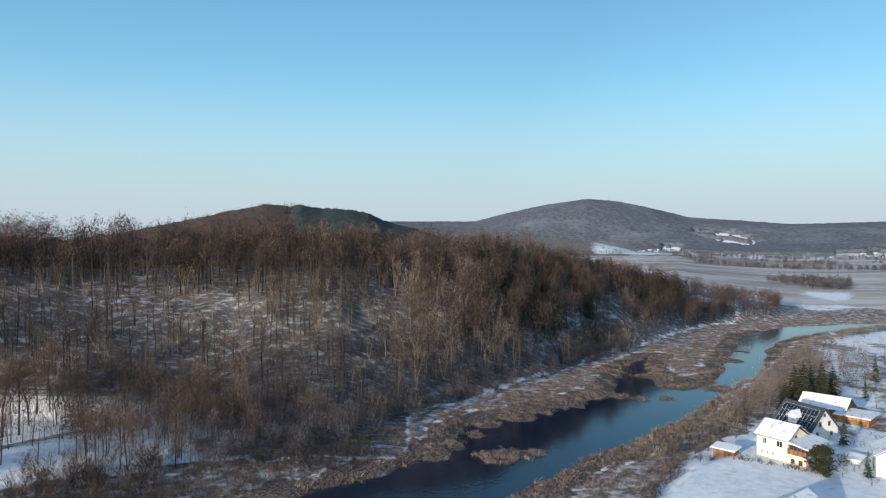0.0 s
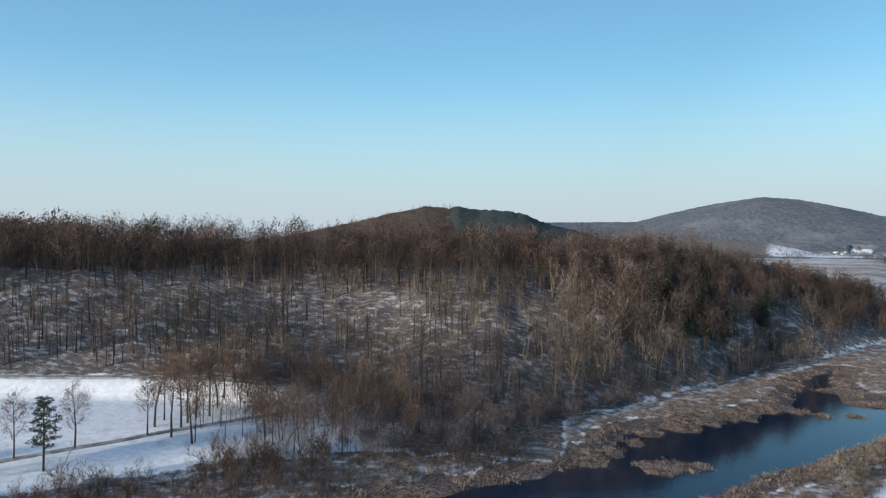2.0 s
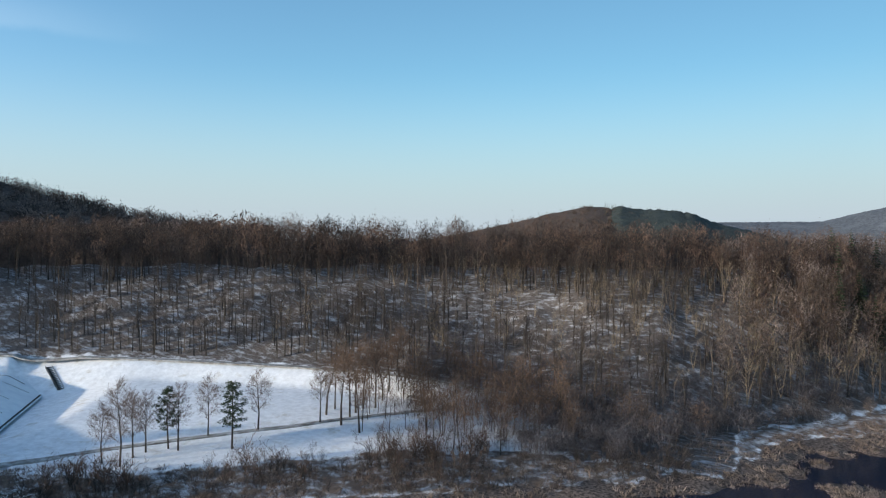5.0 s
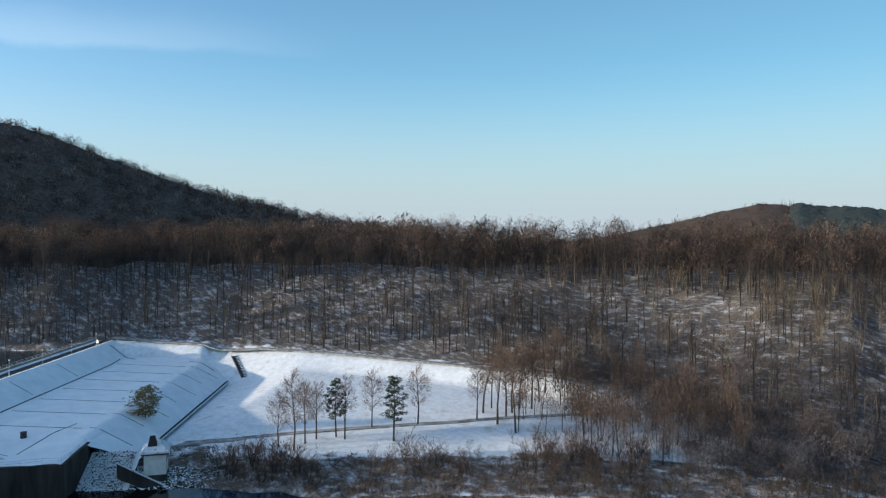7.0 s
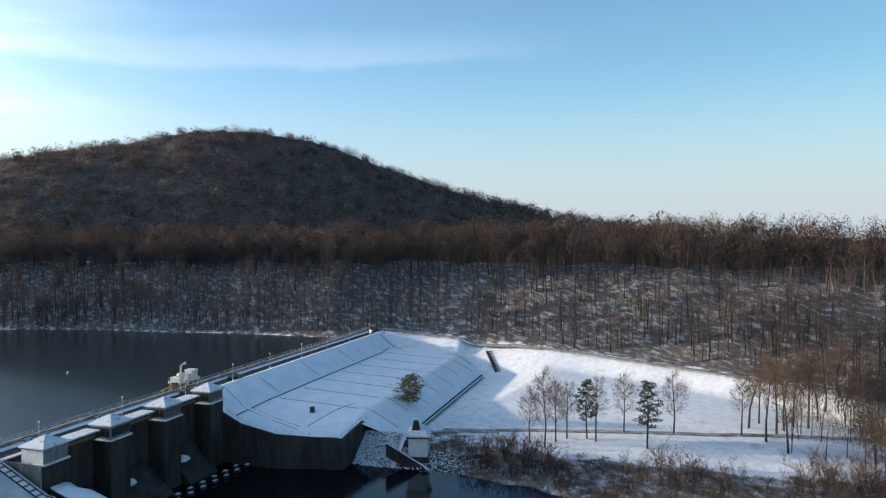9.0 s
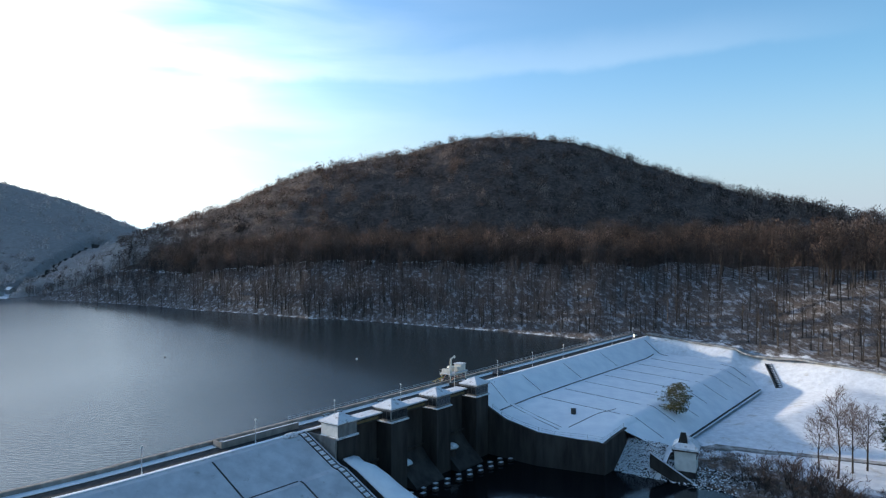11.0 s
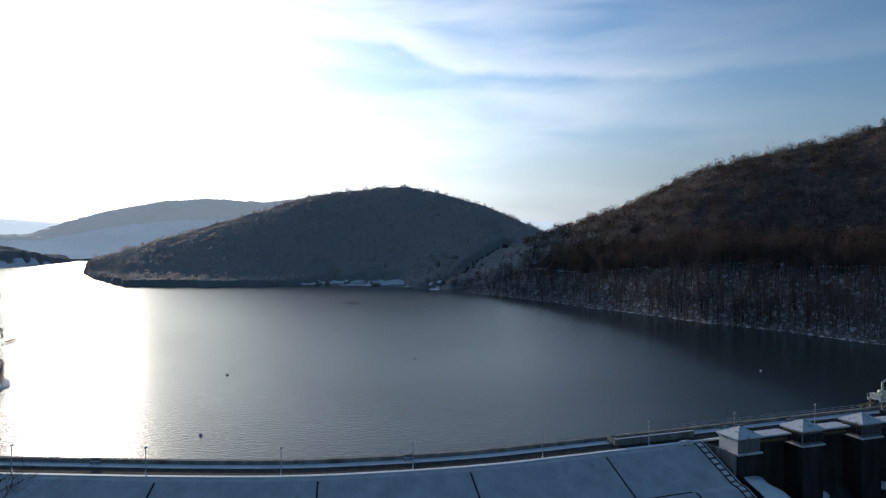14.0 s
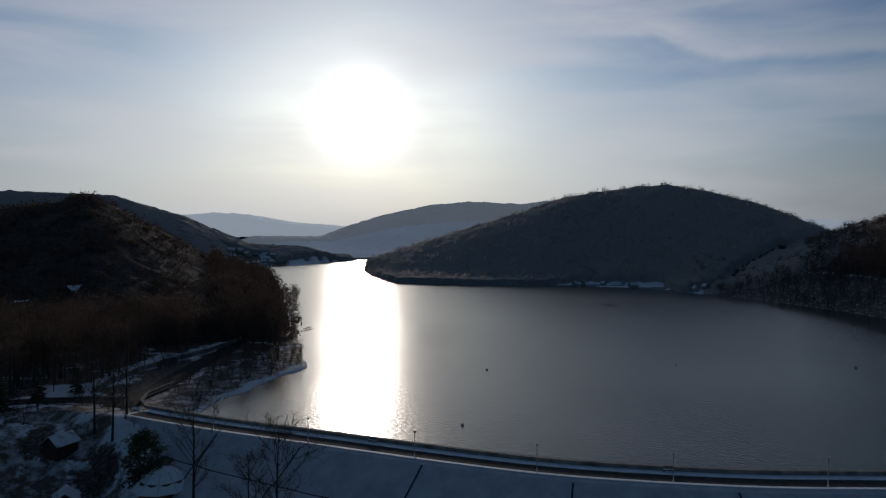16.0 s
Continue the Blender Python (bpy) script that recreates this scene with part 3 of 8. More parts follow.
def ground_z(x, y):
    x, y = np.asarray(x, float), np.asarray(y, float)
    az, r = polar(x, y)
    foot, foot_z = table(FOOT, az), table(FOOT_Z, az)
    inner, top_z = table(TOP_IN, az), table(TOP_Z, az)
    crest = table(CREST, az)
    gully = 1.6 * ripple(x, y, 16) + 1.1 * ripple(x, y, 7, 3)
    # valley floor, rising across the meadow to the road
    low = 1.6 + 0.3 * ripple(x, y, 14)
    rise = smooth((r - 172) / np.maximum(foot - 14 - 172, 20))
    meadow = low + np.where((az > 16) & (az < 75), (np.maximum(foot_z - 5.5, 2.2) - 1.6) * rise, 0.8 * rise)
    bank = np.where((az > 16) & (az < 75), smooth((r - foot + 13) / 11) * 5.5, 0)
    z = np.where(az > 28, np.minimum(meadow + bank, foot_z), np.where(az > 16, meadow + bank * (az - 16) / 12, low + 0.6 * smooth((r - foot + 12) / 12)))
    z = np.where(az < 0, np.maximum(z, np.where(line_gap(RIVER_LINE, x, y) > 0, 0, 0) + 1.2), z)
    # houses' bank of the river
    east = smooth((x * 0.8 - y * 0.55 + 52) / 14) * smooth((az + 60) / 4) * (az < 0)
    z = z + 1.6 * east
    # lake bed and the land round it
    lake = (az > 64) & (az < 166) & (r > crest - 1)
    z = np.where(lake, 9.0, z)
    slope = (r - foot) / inner
    hang = foot_z + (top_z - foot_z) * (0.6 * smooth(slope) + 0.4 * np.clip(slope, 0, 1)) + 9 * smooth((r - foot - inner) / 90) * smooth((top_z - 12) / 25)
    hang = hang - np.maximum(hang - 16, 0) * smooth((r - foot - inner - 220) / 300) + gully * smooth(slope * 2) * smooth((top_z - 5) / 15)
    wooded = (az > -34) & (az < 141) & (r > foot)
    z = np.where(wooded, np.maximum(np.where(lake, 0, 1.5), hang), z)
    # the spit of land on the lake's near shore, and what lies past the dam's end
    shore = np.interp(az, (143.8, 144.5, 146.24, 149.3, 151.9, 155), (236, 225, 216, 194, 180, 150))
    shore_far = np.interp(az, (142, 144.2, 144.7, 145.35, 146.47, 148, 149.8), (224, 230, 246, 305, 461, 690, 1020))
    land = smooth((r - shore + 3 * ripple(x, y, 6)) / 9) * smooth((shore_far - r + 5 * ripple(x, y, 9)) / 12) * smooth((az - 143.8) / 0.9)
    land = np.where(az > 149.8, smooth((r - shore + 3 * ripple(x, y, 6)) / 9), land)
    land = np.where((az > 155), 1, land)
    behind = (az > 143) & (r > crest + 2)
    z = np.where(behind, 9 + land * (5.35 + 1.1 * smooth((r - shore - 4) / 30) + 4 * smooth((r - 240) / 200) * smooth((az - 147) / 4) + 0.3 * ripple(x, y, 20)), z)
    below = (az > 128) & (r <= crest + 2)
    z = np.where(below, 4 + 10.5 * smooth((az - 156) / 5) * smooth((r - 150) / 30) + 0.4 * ripple(x, y, 11), z)
    z = np.where(below & (az > 149), np.maximum(z, 16.2 - np.maximum(crest - 7 - r, 0) * 0.55 - 12 * smooth((152.5 - az) / 3.5)), z)
    s, n = dam_sn(x, y)
    # hills
    for name in HILLS:
        base = np.where(z > 0, z, 0)
        if name == "left_hill":
            h = hill_height(name, az, r, 0.0)
            h = np.where((az > 146) & (r > 270), h * smooth((r - 270) / 60), 0)
        else:
            h = hill_height(name, az, r, 0.0) + gully * 0.5 * smooth((r - 400) / 200)
        low_edge = {"dome": (r > 420) & (r > foot + 25), "lake_hill": r > foot + 4, "back_ridge": (r > 1720), "left_hill": r > 275, "cape": (r > 1069 + (150 - az) * 46) & (az > 141), "left_ridge": (r > 1050) & ((az > 149.8) | (r > 1150))}.get(name, r > 600)
        z = np.where(low_edge, np.maximum(z, h), z)
    # far shores
    z = np.where((az > 141.2) & (az < 150) & (r > 1069 + (150 - az) * 46), np.maximum(z, 14.3 + 5 * smooth((r - 1069 - (150 - az) * 46) / 120)), z)
    z = np.where((az > 66) & (az < 170) & (r > 1690), np.maximum(z, 13.6 + 46 * smooth((r - 1690) / 420)), z)
    # the river and its reed islands
    gap = river_gap(x, y)
    down = (r < 1400) & ~((az > 76) & (r > crest - 8)) & (az < 110)
    z = np.where(down, np.where(gap < 3, np.minimum(z, np.clip(0.25 + gap * 0.22, -1.8, 5)), np.where(gap < 26, np.minimum(z, 0.75 + (gap - 3) * 0.045 + 0.22 * ripple(x, y, 5)), z)), z)
    basin = (s > 22) & (s < 100) & (n > -2) & (n < 60) & ((n > 12) | (s < 84)) & (s < np.interp(n, (0, 20, 30, 46, 47, 60), (80, 80, 83, 88, 99, 99)))
    z = np.where(basin, -2.0, z)
    toe = np.interp(n, (44, 50, 56, 62, 95), (3.0, 2.2, 2.7, 3.6, 10)) + np.maximum(s - 194, 0) * 0.5
    z = np.where((s > 99) & (s < 225) & (n > 44) & (n < 95), np.minimum(z, np.maximum(toe, 1.4)), z)
    rear = (az > 200) | (az < -60)
    z = np.where(rear & (r < 2000), np.minimum(z, 3.0), z)
    return z


def build_ground():
    az = np.concatenate([np.arange(-60, -38, 1.5), np.arange(-38, 172, 0.40), np.arange(172, 300.1, 4)])
    r = [12.0]
    while r[-1] < 4900:
        r.append(r[-1] * (1.10 if r[-1] < 100 else 1.0125 if r[-1] < 700 else 1.009 if 2440 < r[-1] < 3000 else 1.03) + 0.01)
    r = np.array(r)
    a, d = np.meshgrid(np.radians(az), r, indexing="ij")
    x, y = -np.sin(a) * d, np.cos(a) * d
    z = ground_z(x, y)
    na, nr = x.shape
    verts = np.stack([x, y, z], -1).reshape(-1, 3)
    i = (np.arange(na)[:, None] * nr + np.arange(nr - 1)[None, :])
    j = (((np.arange(na) + 1) % na)[:, None] * nr + np.arange(nr - 1)[None, :])
    faces = np.stack([i, i + 1, j + 1, j], -1).reshape(-1, 4)
    mid = verts
    jit = ripple(mid[:, 0], mid[:, 1], 6, 2) + ripple(mid[:, 0], mid[:, 1], 2.3, 4)
    maz, mr = polar(mid[:, 0], mid[:, 1])
    far = np.clip(mr / 300, 0.5, 8)
    jaz, jr = maz + jit * 0.8, mr + jit * 4 * far
    foot, crest = table(FOOT, maz), table(CREST, maz)
    gap = river_gap(mid[:, 0], mid[:, 1]) + jit * 3
    kind = np.zeros(len(mid), int)
    wooded = (maz < 160) & (mr > foot + 1)
    kind[wooded & (jaz > -27)] = 1
    kind[(gap < 34) & (mr < 1200) & (maz < 34) & (mr < foot - 4) & (mid[:, 0] * 0.8 - mid[:, 1] * 0.55 + 52 < 6)] = 2
    kind[(gap < 18) & (mr < 1200) & (maz < 72)] = 3
    kind[(gap < 9) & (mr < 1200) & (maz < 72)] = 4
    kind[(maz < 12) & (jr > foot - 9) & (mr < foot + 2)] = 2
    kind[(maz > 26) & (maz < 60) & (jr < 176) & (mr > 150)] = 3
    kind[(jaz < -20) & (jr > foot + 70)] = 5
    kind[(mr > 430) & (maz > 30) & (maz < 142) & (jr > foot + 90)] = 6
    kind[(mr > 600) & (jaz > -6) & (maz < 60) & wooded & (mr < 1800)] = 6
    kind[(mr > 600) & (jaz < -6) & (maz > -34) & (mr < 1800)] = 5
    kind[(jr > 1850) & (jaz > -15) & (maz < 12) & (mr < 2500)] = 1
    kind[(maz > 3) & (maz + 4 * jit < 18) & (jr > 176) & (mr < foot + 4)] = 1
    kind[(maz < -20) & (jr > 212) & (mr < 420) & (mid[:, 0] * 0.8 - mid[:, 1] * 0.55 + 52 > 0) & ((jit > 0.02) | (gap < 14))] = 3
    kind[(maz < -12) & (mr > 1960) & (mr < 2460) & (ripple(mid[:, 0], mid[:, 1] * 3, 120, 4) > 0.05)] = 0
    kind[(maz < -23) & (jr > 470) & (jr < 625)] = 3
    kind[(maz < -25.3) & (maz > -30.5) & (jr > 590) & (jr < 840) & (ripple(mid[:, 0] - 0.4 * mid[:, 1], mid[:, 1], 46, 1) + 0.6 * jit > 0.1)] = 0
    kind[(jr > 2450) & (maz < 60)] = 6
    clearing = hill_clearing(mid[:, 0], mid[:, 1], maz, mr) & (mr > 2450) & (maz < -15) & (maz > -42)
    kind[clearing] = 0
    kind[(maz > 146) & (mr > 330)] = 6
    kind[(mr > 1950) & (maz > 90)] = 6
    kind[(mr > 645) & (mr < 1700) & (maz > 103) & (maz < 141)] = 6
    kind[(maz > 115.4) & (maz < 124.5) & (mr < foot + 80) & (mr > foot - 3)] = 0
    kind[(maz > 147) & (maz < 151) & (mr > 1050) & (mr < 1300) & (jit > 0)] = 0
    # dark marsh colour stands in for tree shade over this snowy shore
    kind[(maz > 141) & (maz < 175) & (mr > 185) & (mr < 330)] = np.where(jit[(maz > 141) & (maz < 175) & (mr > 185) & (mr < 330)] > -0.45, 4, 0)
    kind[(maz > 152) & (jr < 200)] = 3
    shore_r = np.interp(maz, (143.8, 144.5, 146.24, 149.3, 151.9, 155), (236, 225, 216, 194, 180, 150))
    # brown bank tone darkens the snow here, for scrub and for tree shade
    kind[(maz > 144.9) & (maz < 155) & (jr < shore_r + 52) & (mr > 170)] = 3
    kind[(maz > 144.9) & (maz < 154) & (jr < shore_r + 13) & (mr > 170)] = 0
    kind[(np.abs(maz - np.interp(mr, (590, 640, 780), (114.4, 112.6, 107.4))) < np.interp(mr, (590, 640, 700), (1.1, 0.55, 0.2))) & (mr > 586) & (mr < 770) & (jit > -0.5)] = 0
    wall_r = np.interp(maz, (149.5, 152.3, 157.2, 160.5, 165), (300, 264, 235, 205, 195))
    kind[(maz > 151) & (maz < 166) & (mr > wall_r) & (jr < wall_r + 17) & (jit > -0.6)] = 0
    kind[(maz > 157) & (mr < 210) & (jit > 0.25)] = 4
    kind[(maz > 66) & (maz < 101) & (mr > foot - 4) & (mr < foot + 2) & (jit < 0.15)] = 0
    kind[(maz > 149) & (jaz < 158.5) & (mr < crest) & (jr > crest - 24)] = 0
    ob = mesh_object("ground", verts, faces, (VALLEY,), smooth=True)
    for layer, codes in (("forest", (1,)), ("bank", (2, 3)), ("marsh", (4,)), ("fields", (5,)), ("woods", (6,))):
        weights = ob.data.attributes.new(layer, "FLOAT", "POINT")
        w = np.isin(kind, codes).astype(float).reshape(na, nr)
        for _ in range(2):
            w = (w + np.roll(w, 1, 0) + np.roll(w, -1, 0)) / 3
            w[:, 1:-1] = (w[:, 1:-1] + w[:, :-2] + w[:, 2:]) / 3
        weights.data.foreach_set("value", w.astype(np.float32).ravel())
    tagged(ob, "snow-dusted valley ground with wooded slopes, meadow and marshy banks", "ground", kind="structure")


build_ground()


def build_water():
    ob = mesh_object("river", [(-260, -20, 0), (1600, -20, 0), (1600, 900, 0), (-120, 900, 0), (-120, 140, 0), (-200, 70, 0)], [(0, 1, 2), (0, 2, 3), (0, 3, 4), (0, 4, 5)], (RIVER,))
    tagged(ob, "dark calm river reflecting the blue sky", "river", kind="structure")
    # a second sheet laid over the river, to darken the basin
    corners = [dam_xy(s, n) for s, n in ((14, 6), (101, 6), (101, 74), (14, 74))]
    ob = mesh_object("water", [(x, y, 0.02) for x, y in corners], [(0, 1, 2, 3)], (BASIN,))
    tagged(ob, "near-black still water in the stilling basin", "water", kind="structure")
    az = np.arange(58, 164, 1.5)
    share = np.linspace(0, 1, 41) ** 1.8
    near = table(CREST, az) + 2.0
    d = near[:, None] + share[None, :] * (2000 - near[:, None])
    a = np.repeat(np.radians(az)[:, None], 41, 1)
    verts = np.stack([-np.sin(a) * d, np.cos(a) * d, np.full(d.shape, 14.0)], -1).reshape(-1, 3)
    i = (np.arange(len(az) - 1)[:, None] * 41 + np.arange(40)[None, :])
    faces = np.stack([i, i + 1, i + 42, i + 41], -1).reshape(-1, 4)
    lee = np.interp(az, (60, 72, 80, 90, 100, 108, 114, 140), (260, 200, 150, 110, 60, 30, 12, 4))
    wind = smooth(((table(FOOT, az) - lee)[:, None] - d) / (15 + 0.5 * lee)[:, None])
    ob = mesh_object("lake", verts, faces, (LAKE,))
    weights = ob.data.attributes.new("wind", "FLOAT", "POINT")
    weights.data.foreach_set("value", (0.14 + 0.86 * wind).astype(np.float32).ravel())
    tagged(ob, "wide rippled reservoir glittering under a low sun", "lake", kind="structure")


build_water()

# ---- the dam ----
def crest_line():
    """The lake edge of the dam's crest from its south end to its north end, every three metres, with the way downstream."""
    bend = [(-69.5, -161), (-76, -139), (-86, -112), (-95, -88), (-103, -70), (-113, -54), (-122, -42)]
    pts = [Vector((*p, 0)) for p in bend] + [Vector((*dam_xy(s, 0), 0)) for s in range(0, 221, 20)]
    fine = []
    for i in range(len(pts) - 1):
        a, b, c, d = pts[max(i - 1, 0)], pts[i], pts[i + 1], pts[min(i + 2, len(pts) - 1)]
        steps = max(2, round((c - b).length / 3))
        for k in range(steps):
            t = k / steps
            fine.append(0.5 * (2 * b + (c - a) * t + (2 * a - 5 * b + 4 * c - d) * t * t + (3 * b - a - 3 * c + d) * t ** 3))
    fine.append(pts[-1])
    rows = []
    for i, p in enumerate(fine):
        way = (fine[min(i + 1, len(fine) - 1)] - fine[max(i - 1, 0)]).normalized()
        rows.append((p, Vector((way.y, -way.x, 0)) * (1 if way.cross(Vector((0, 0, 1))).dot(Vector((1, 0.5, 0))) > 0 else -1)))
    return rows


LINE = crest_line()


def sweep(rows, profile, shrink=False):
    """Corners and faces of a strip along rows: profile is (metres downstream, height) pairs."""
    verts = [tuple(p + out * (face_n(p, n) if shrink else n) + Vector((0, 0, z))) for p, out in rows for n, z in profile]
    k = len(profile)
    faces = [(i * k + j, (i + 1) * k + j, (i + 1) * k + j + 1, i * k + j + 1) for i in range(len(rows) - 1) for j in range(k - 1)]
    return verts, faces


def swept(name, rows, profile, mat, closed=True, shrink=False):
    bm = bmesh.new()
    verts, faces = sweep(rows, profile, shrink)
    made = [bm.verts.new(v) for v in verts]
    for f in faces:
        bm.faces.new([made[i] for i in f])
    k = len(profile)
    if closed:
        for i in range(len(rows) - 1):
            bm.faces.new((made[i * k + k - 1], made[(i + 1) * k + k - 1], made[(i + 1) * k], made[i * k]))
        bm.faces.new(made[:k])
        bm.faces.new(made[-k:])
    bmesh.ops.recalc_face_normals(bm, faces=bm.faces)
    return part(name, bm, mat)


dam = thing("dam", pose(0, 0, 0), "long earth and concrete dam with snow-covered faces", "dam", kind="structure")


def face_z(n):
    """Height of the south face at n metres downstream of the lake edge."""
    return float(np.interp(n, (6.5, 8.0, 17.5, 19.0, 34.0, 40.0), (16.62, 16.35, 11.7, 11.5, 4.0, 2.5)))


def face_n(p, n):
    """The face narrows towards the dam's south end."""
    a = float(polar(p.x, p.y)[0])
    return 6.5 + (n - 6.5) * float(np.interp(a, (140, 148, 154), (1, 0.75, 0.42)))


def bank_z(s, n):
    """Height of the north bank."""
    z = np.interp(n, (6.5, 8.0, 15.5, 17.0, 30, 43.5, 45, 56.5), (16.62, 16.3, 11.7, 11.4, 10.7, 10.0, 9.75, 3.4))
    near = np.clip((104 - s) / 18, 0, 1)
    return float(z - near * np.interp(n, (14, 24, 34, 45, 56), (0, 2.0, 2.7, 2.2, 0)))


def bank_first(n):
    return float(np.interp(n, (6.5, 14, 20, 30, 46, 46.5, 56), (90, 85, 84.6, 84.2, 88, 99, 103)))


def bank_last(n):
    return float(np.interp(n, (6, 15.5, 42.5, 56), (224, 216, 206, 202)))


def strip_on(name, way, wide, height, mat, parent, lift=0.03):
    """A raised or sunk ribbon that follows a line of places (x, y, z)."""
    bm = bmesh.new()
    last = None
    pts = [Vector(p) for p in way]
    for i, p in enumerate(pts):
        d = (pts[min(i + 1, len(pts) - 1)] - pts[max(i - 1, 0)])
        side = Vector((d.y, -d.x, 0)).normalized() * wide / 2
        up = Vector((0, 0, lift + height))
        ring = [bm.verts.new(p - side + Vector((0, 0, -0.3))), bm.verts.new(p - side + up), bm.verts.new(p + side + up), bm.verts.new(p + side + Vector((0, 0, -0.3)))]
        if last:
            for k in range(4):
                bm.faces.new((last[k], ring[k], ring[(k + 1) % 4], last[(k + 1) % 4]))
        else:
            bm.faces.new(ring)
        last = ring
    bm.faces.new(last)
    bmesh.ops.recalc_face_normals(bm, faces=bm.faces)
    return part(name, bm, mat, parent)


def at_line(s):
    """A place on the crest line and the way downstream, s metres along (negative round the bend)."""
    if s >= 0:
        return Vector((*dam_xy(s, 0), 0)), Vector((*OUT, 0))
    gone, last = 0.0, None
    for p, out in reversed([row for row in LINE if dam_sn(row[0].x, row[0].y)[0] < 0.5]):
        if last is not None:
            gone += (p - last).length
        if gone >= -s:
            return p, out
        last = p
    return LINE[0]


def build_dam():
    def add(name, rows, profile, mat, label=""):
        ob = swept(name, rows, profile, mat, shrink=name == "south_face")
        ob.parent = dam
        if label:
            tagged(ob, label)
        return ob
    add("road_deck", LINE, [(0.0, 16.5), (6.5, 16.5), (6.5, 12.0), (0.0, 12.0)], ASPHALT, "dark asphalt crest road")
    add("walkway", LINE, [(0.02, 16.504), (0.02, 16.62), (1.9, 16.62), (1.9, 16.504)], SNOW, "snow-covered footway beside the lake wall")
    add("lake_wall", LINE, [(-0.9, 17.3), (0.0, 17.3), (0.0, 16.4), (-0.004, 12.0), (-3.5, 12.0), (-1.2, 16.0), (-0.9, 16.2)], CONCRETE, "low grey concrete wave wall")
    add("kerb", LINE, [(5.9, 16.72), (6.7, 16.72), (6.7, 16.45), (5.9, 16.45)], SNOW, "snow-capped kerb")
    south = [row for row in LINE if dam_sn(row[0].x, row[0].y)[0] < 30.5 and polar(row[0].x, row[0].y)[0] < 157]
    add("south_face", south, [(6.504, 16.62), (8.0, 16.35), (17.5, 11.7), (19.0, 11.5), (34.0, 4.0), (40.0, 2.5), (40.0, -2), (6.504, -2)], SHADE_SNOW, "snow-covered slabs of the downstream face, darkened in colour for shade")
    # joints between the slabs
    for s in (5.5, -18.5, -43, -70, -96, -116):
        p, out = at_line(s)
        strip_on("slab_joint", [p + out * face_n(p, n) + Vector((0, 0, face_z(n))) for n in (8.3, 12, 17.4, 19, 24, 30, 36)], 0.3, 0.0, JOINT, dam, 0.08)
    rows = south[2:-4]
    strip_on("slab_joint", [p + out * face_n(p, 17.9) + Vector((0, 0, face_z(17.9))) for p, out in rows], 0.26, 0.0, JOINT, dam, 0.07)
    strip_on("slab_joint", [p + out * face_n(p, 29) + Vector((0, 0, face_z(29))) for p, out in rows], 0.30, 0.0, JOINT, dam)
    for s in (17.5, -6.5, -31, -56, -84):
        p, out = at_line(s)
        strip_on("slab_joint", [p + out * face_n(p, n) + Vector((0, 0, face_z(n))) for n in (18.2, 19, 24, 29)], 0.3, 0.0, JOINT, dam, 0.08)
    # stairs down the south face
    for side in (26.4, 27.9):
        strip_on("stair_wall", [(*dam_xy(side, n), face_z(n)) for n in (7, 8, 12, 17.5, 19, 26, 34)], 0.2, 0.14, DARK_CONCRETE, dam)
    for k in range(56):
        n = 7.2 + k * 0.46
        x, y = dam_xy(27.15, n)
        bm = box(bmesh.new(), (-0.6, -0.2, -0.25), (0.6, 0.2, 0.05), Matrix.Translation((x, y, face_z(n) + 0.05)) @ Matrix.Rotation(math.atan2(AXIS[1], AXIS[0]), 4, "Z"))
        part("stair_step", bm, SNOW if k % 3 else CONCRETE, dam)
    # the snow-covered wedge past the stairs and the wall that holds it
    body, cover = [], []
    for n in (16.2, 18, 20, 23, 26, 30, 34, 37, 40):
        far = float(np.interp(n, (16, 19, 40), (34.5, 35.5, 39))) + 0.5 * math.sin(n * 1.7)
        z = face_z(n) - 0.02
        body.append([Vector((*dam_xy(30.3, n), z - 0.3)), Vector((*dam_xy(far - 0.3, n), z - 0.9)), Vector((*dam_xy(far - 0.3, n), -2)), Vector((*dam_xy(30.3, n), -2))])
        cover.append([Vector((*dam_xy(30.3, n), z - 0.29)), Vector((*dam_xy(far, n), z - 1.1)), Vector((*dam_xy(far - 0.25, n), z - 0.55)), Vector((*dam_xy(far - 1.6, n), z - 0.08)), Vector((*dam_xy(30.3, n), z))])
    part("basin_wing", solid(bmesh.new(), body), DARK_CONCRETE, dam, "dark wedge beside the basin")
    part("wing_snow", solid(bmesh.new(), cover), SNOW, dam, "rounded snow cover on the wedge", smooth=True)
    # north bank
    profile = (6.504, 8.0, 11, 14, 15.5, 17.0, 20, 25, 30, 34, 38, 42, 43.5, 45, 46, 46.5, 50, 56.5)
    verts, faces, steps = [], [], 40
    for n in profile:
        first, last = bank_first(n), bank_last(n)
        for k in range(steps + 1):
            s = first + (last - first) * (k / steps) ** 1.3
            verts.append((*dam_xy(s, n), bank_z(s, n)))
    for i in range(len(profile) - 1):
        for k in range(steps):
            a = i * (steps + 1) + k
            faces.append((a, a + 1, a + steps + 2, a + steps + 1))
    ob = mesh_object("north_bank", verts, faces, (SNOW,), smooth=True)
    ob.parent = dam
    tagged(ob, "snow-covered bench of the embankment")
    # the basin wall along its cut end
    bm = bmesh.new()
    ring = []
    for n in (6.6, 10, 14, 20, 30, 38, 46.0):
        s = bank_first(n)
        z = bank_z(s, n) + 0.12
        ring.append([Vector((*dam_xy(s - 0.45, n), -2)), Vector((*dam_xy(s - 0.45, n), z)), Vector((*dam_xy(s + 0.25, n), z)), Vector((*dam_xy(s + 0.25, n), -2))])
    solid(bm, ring)
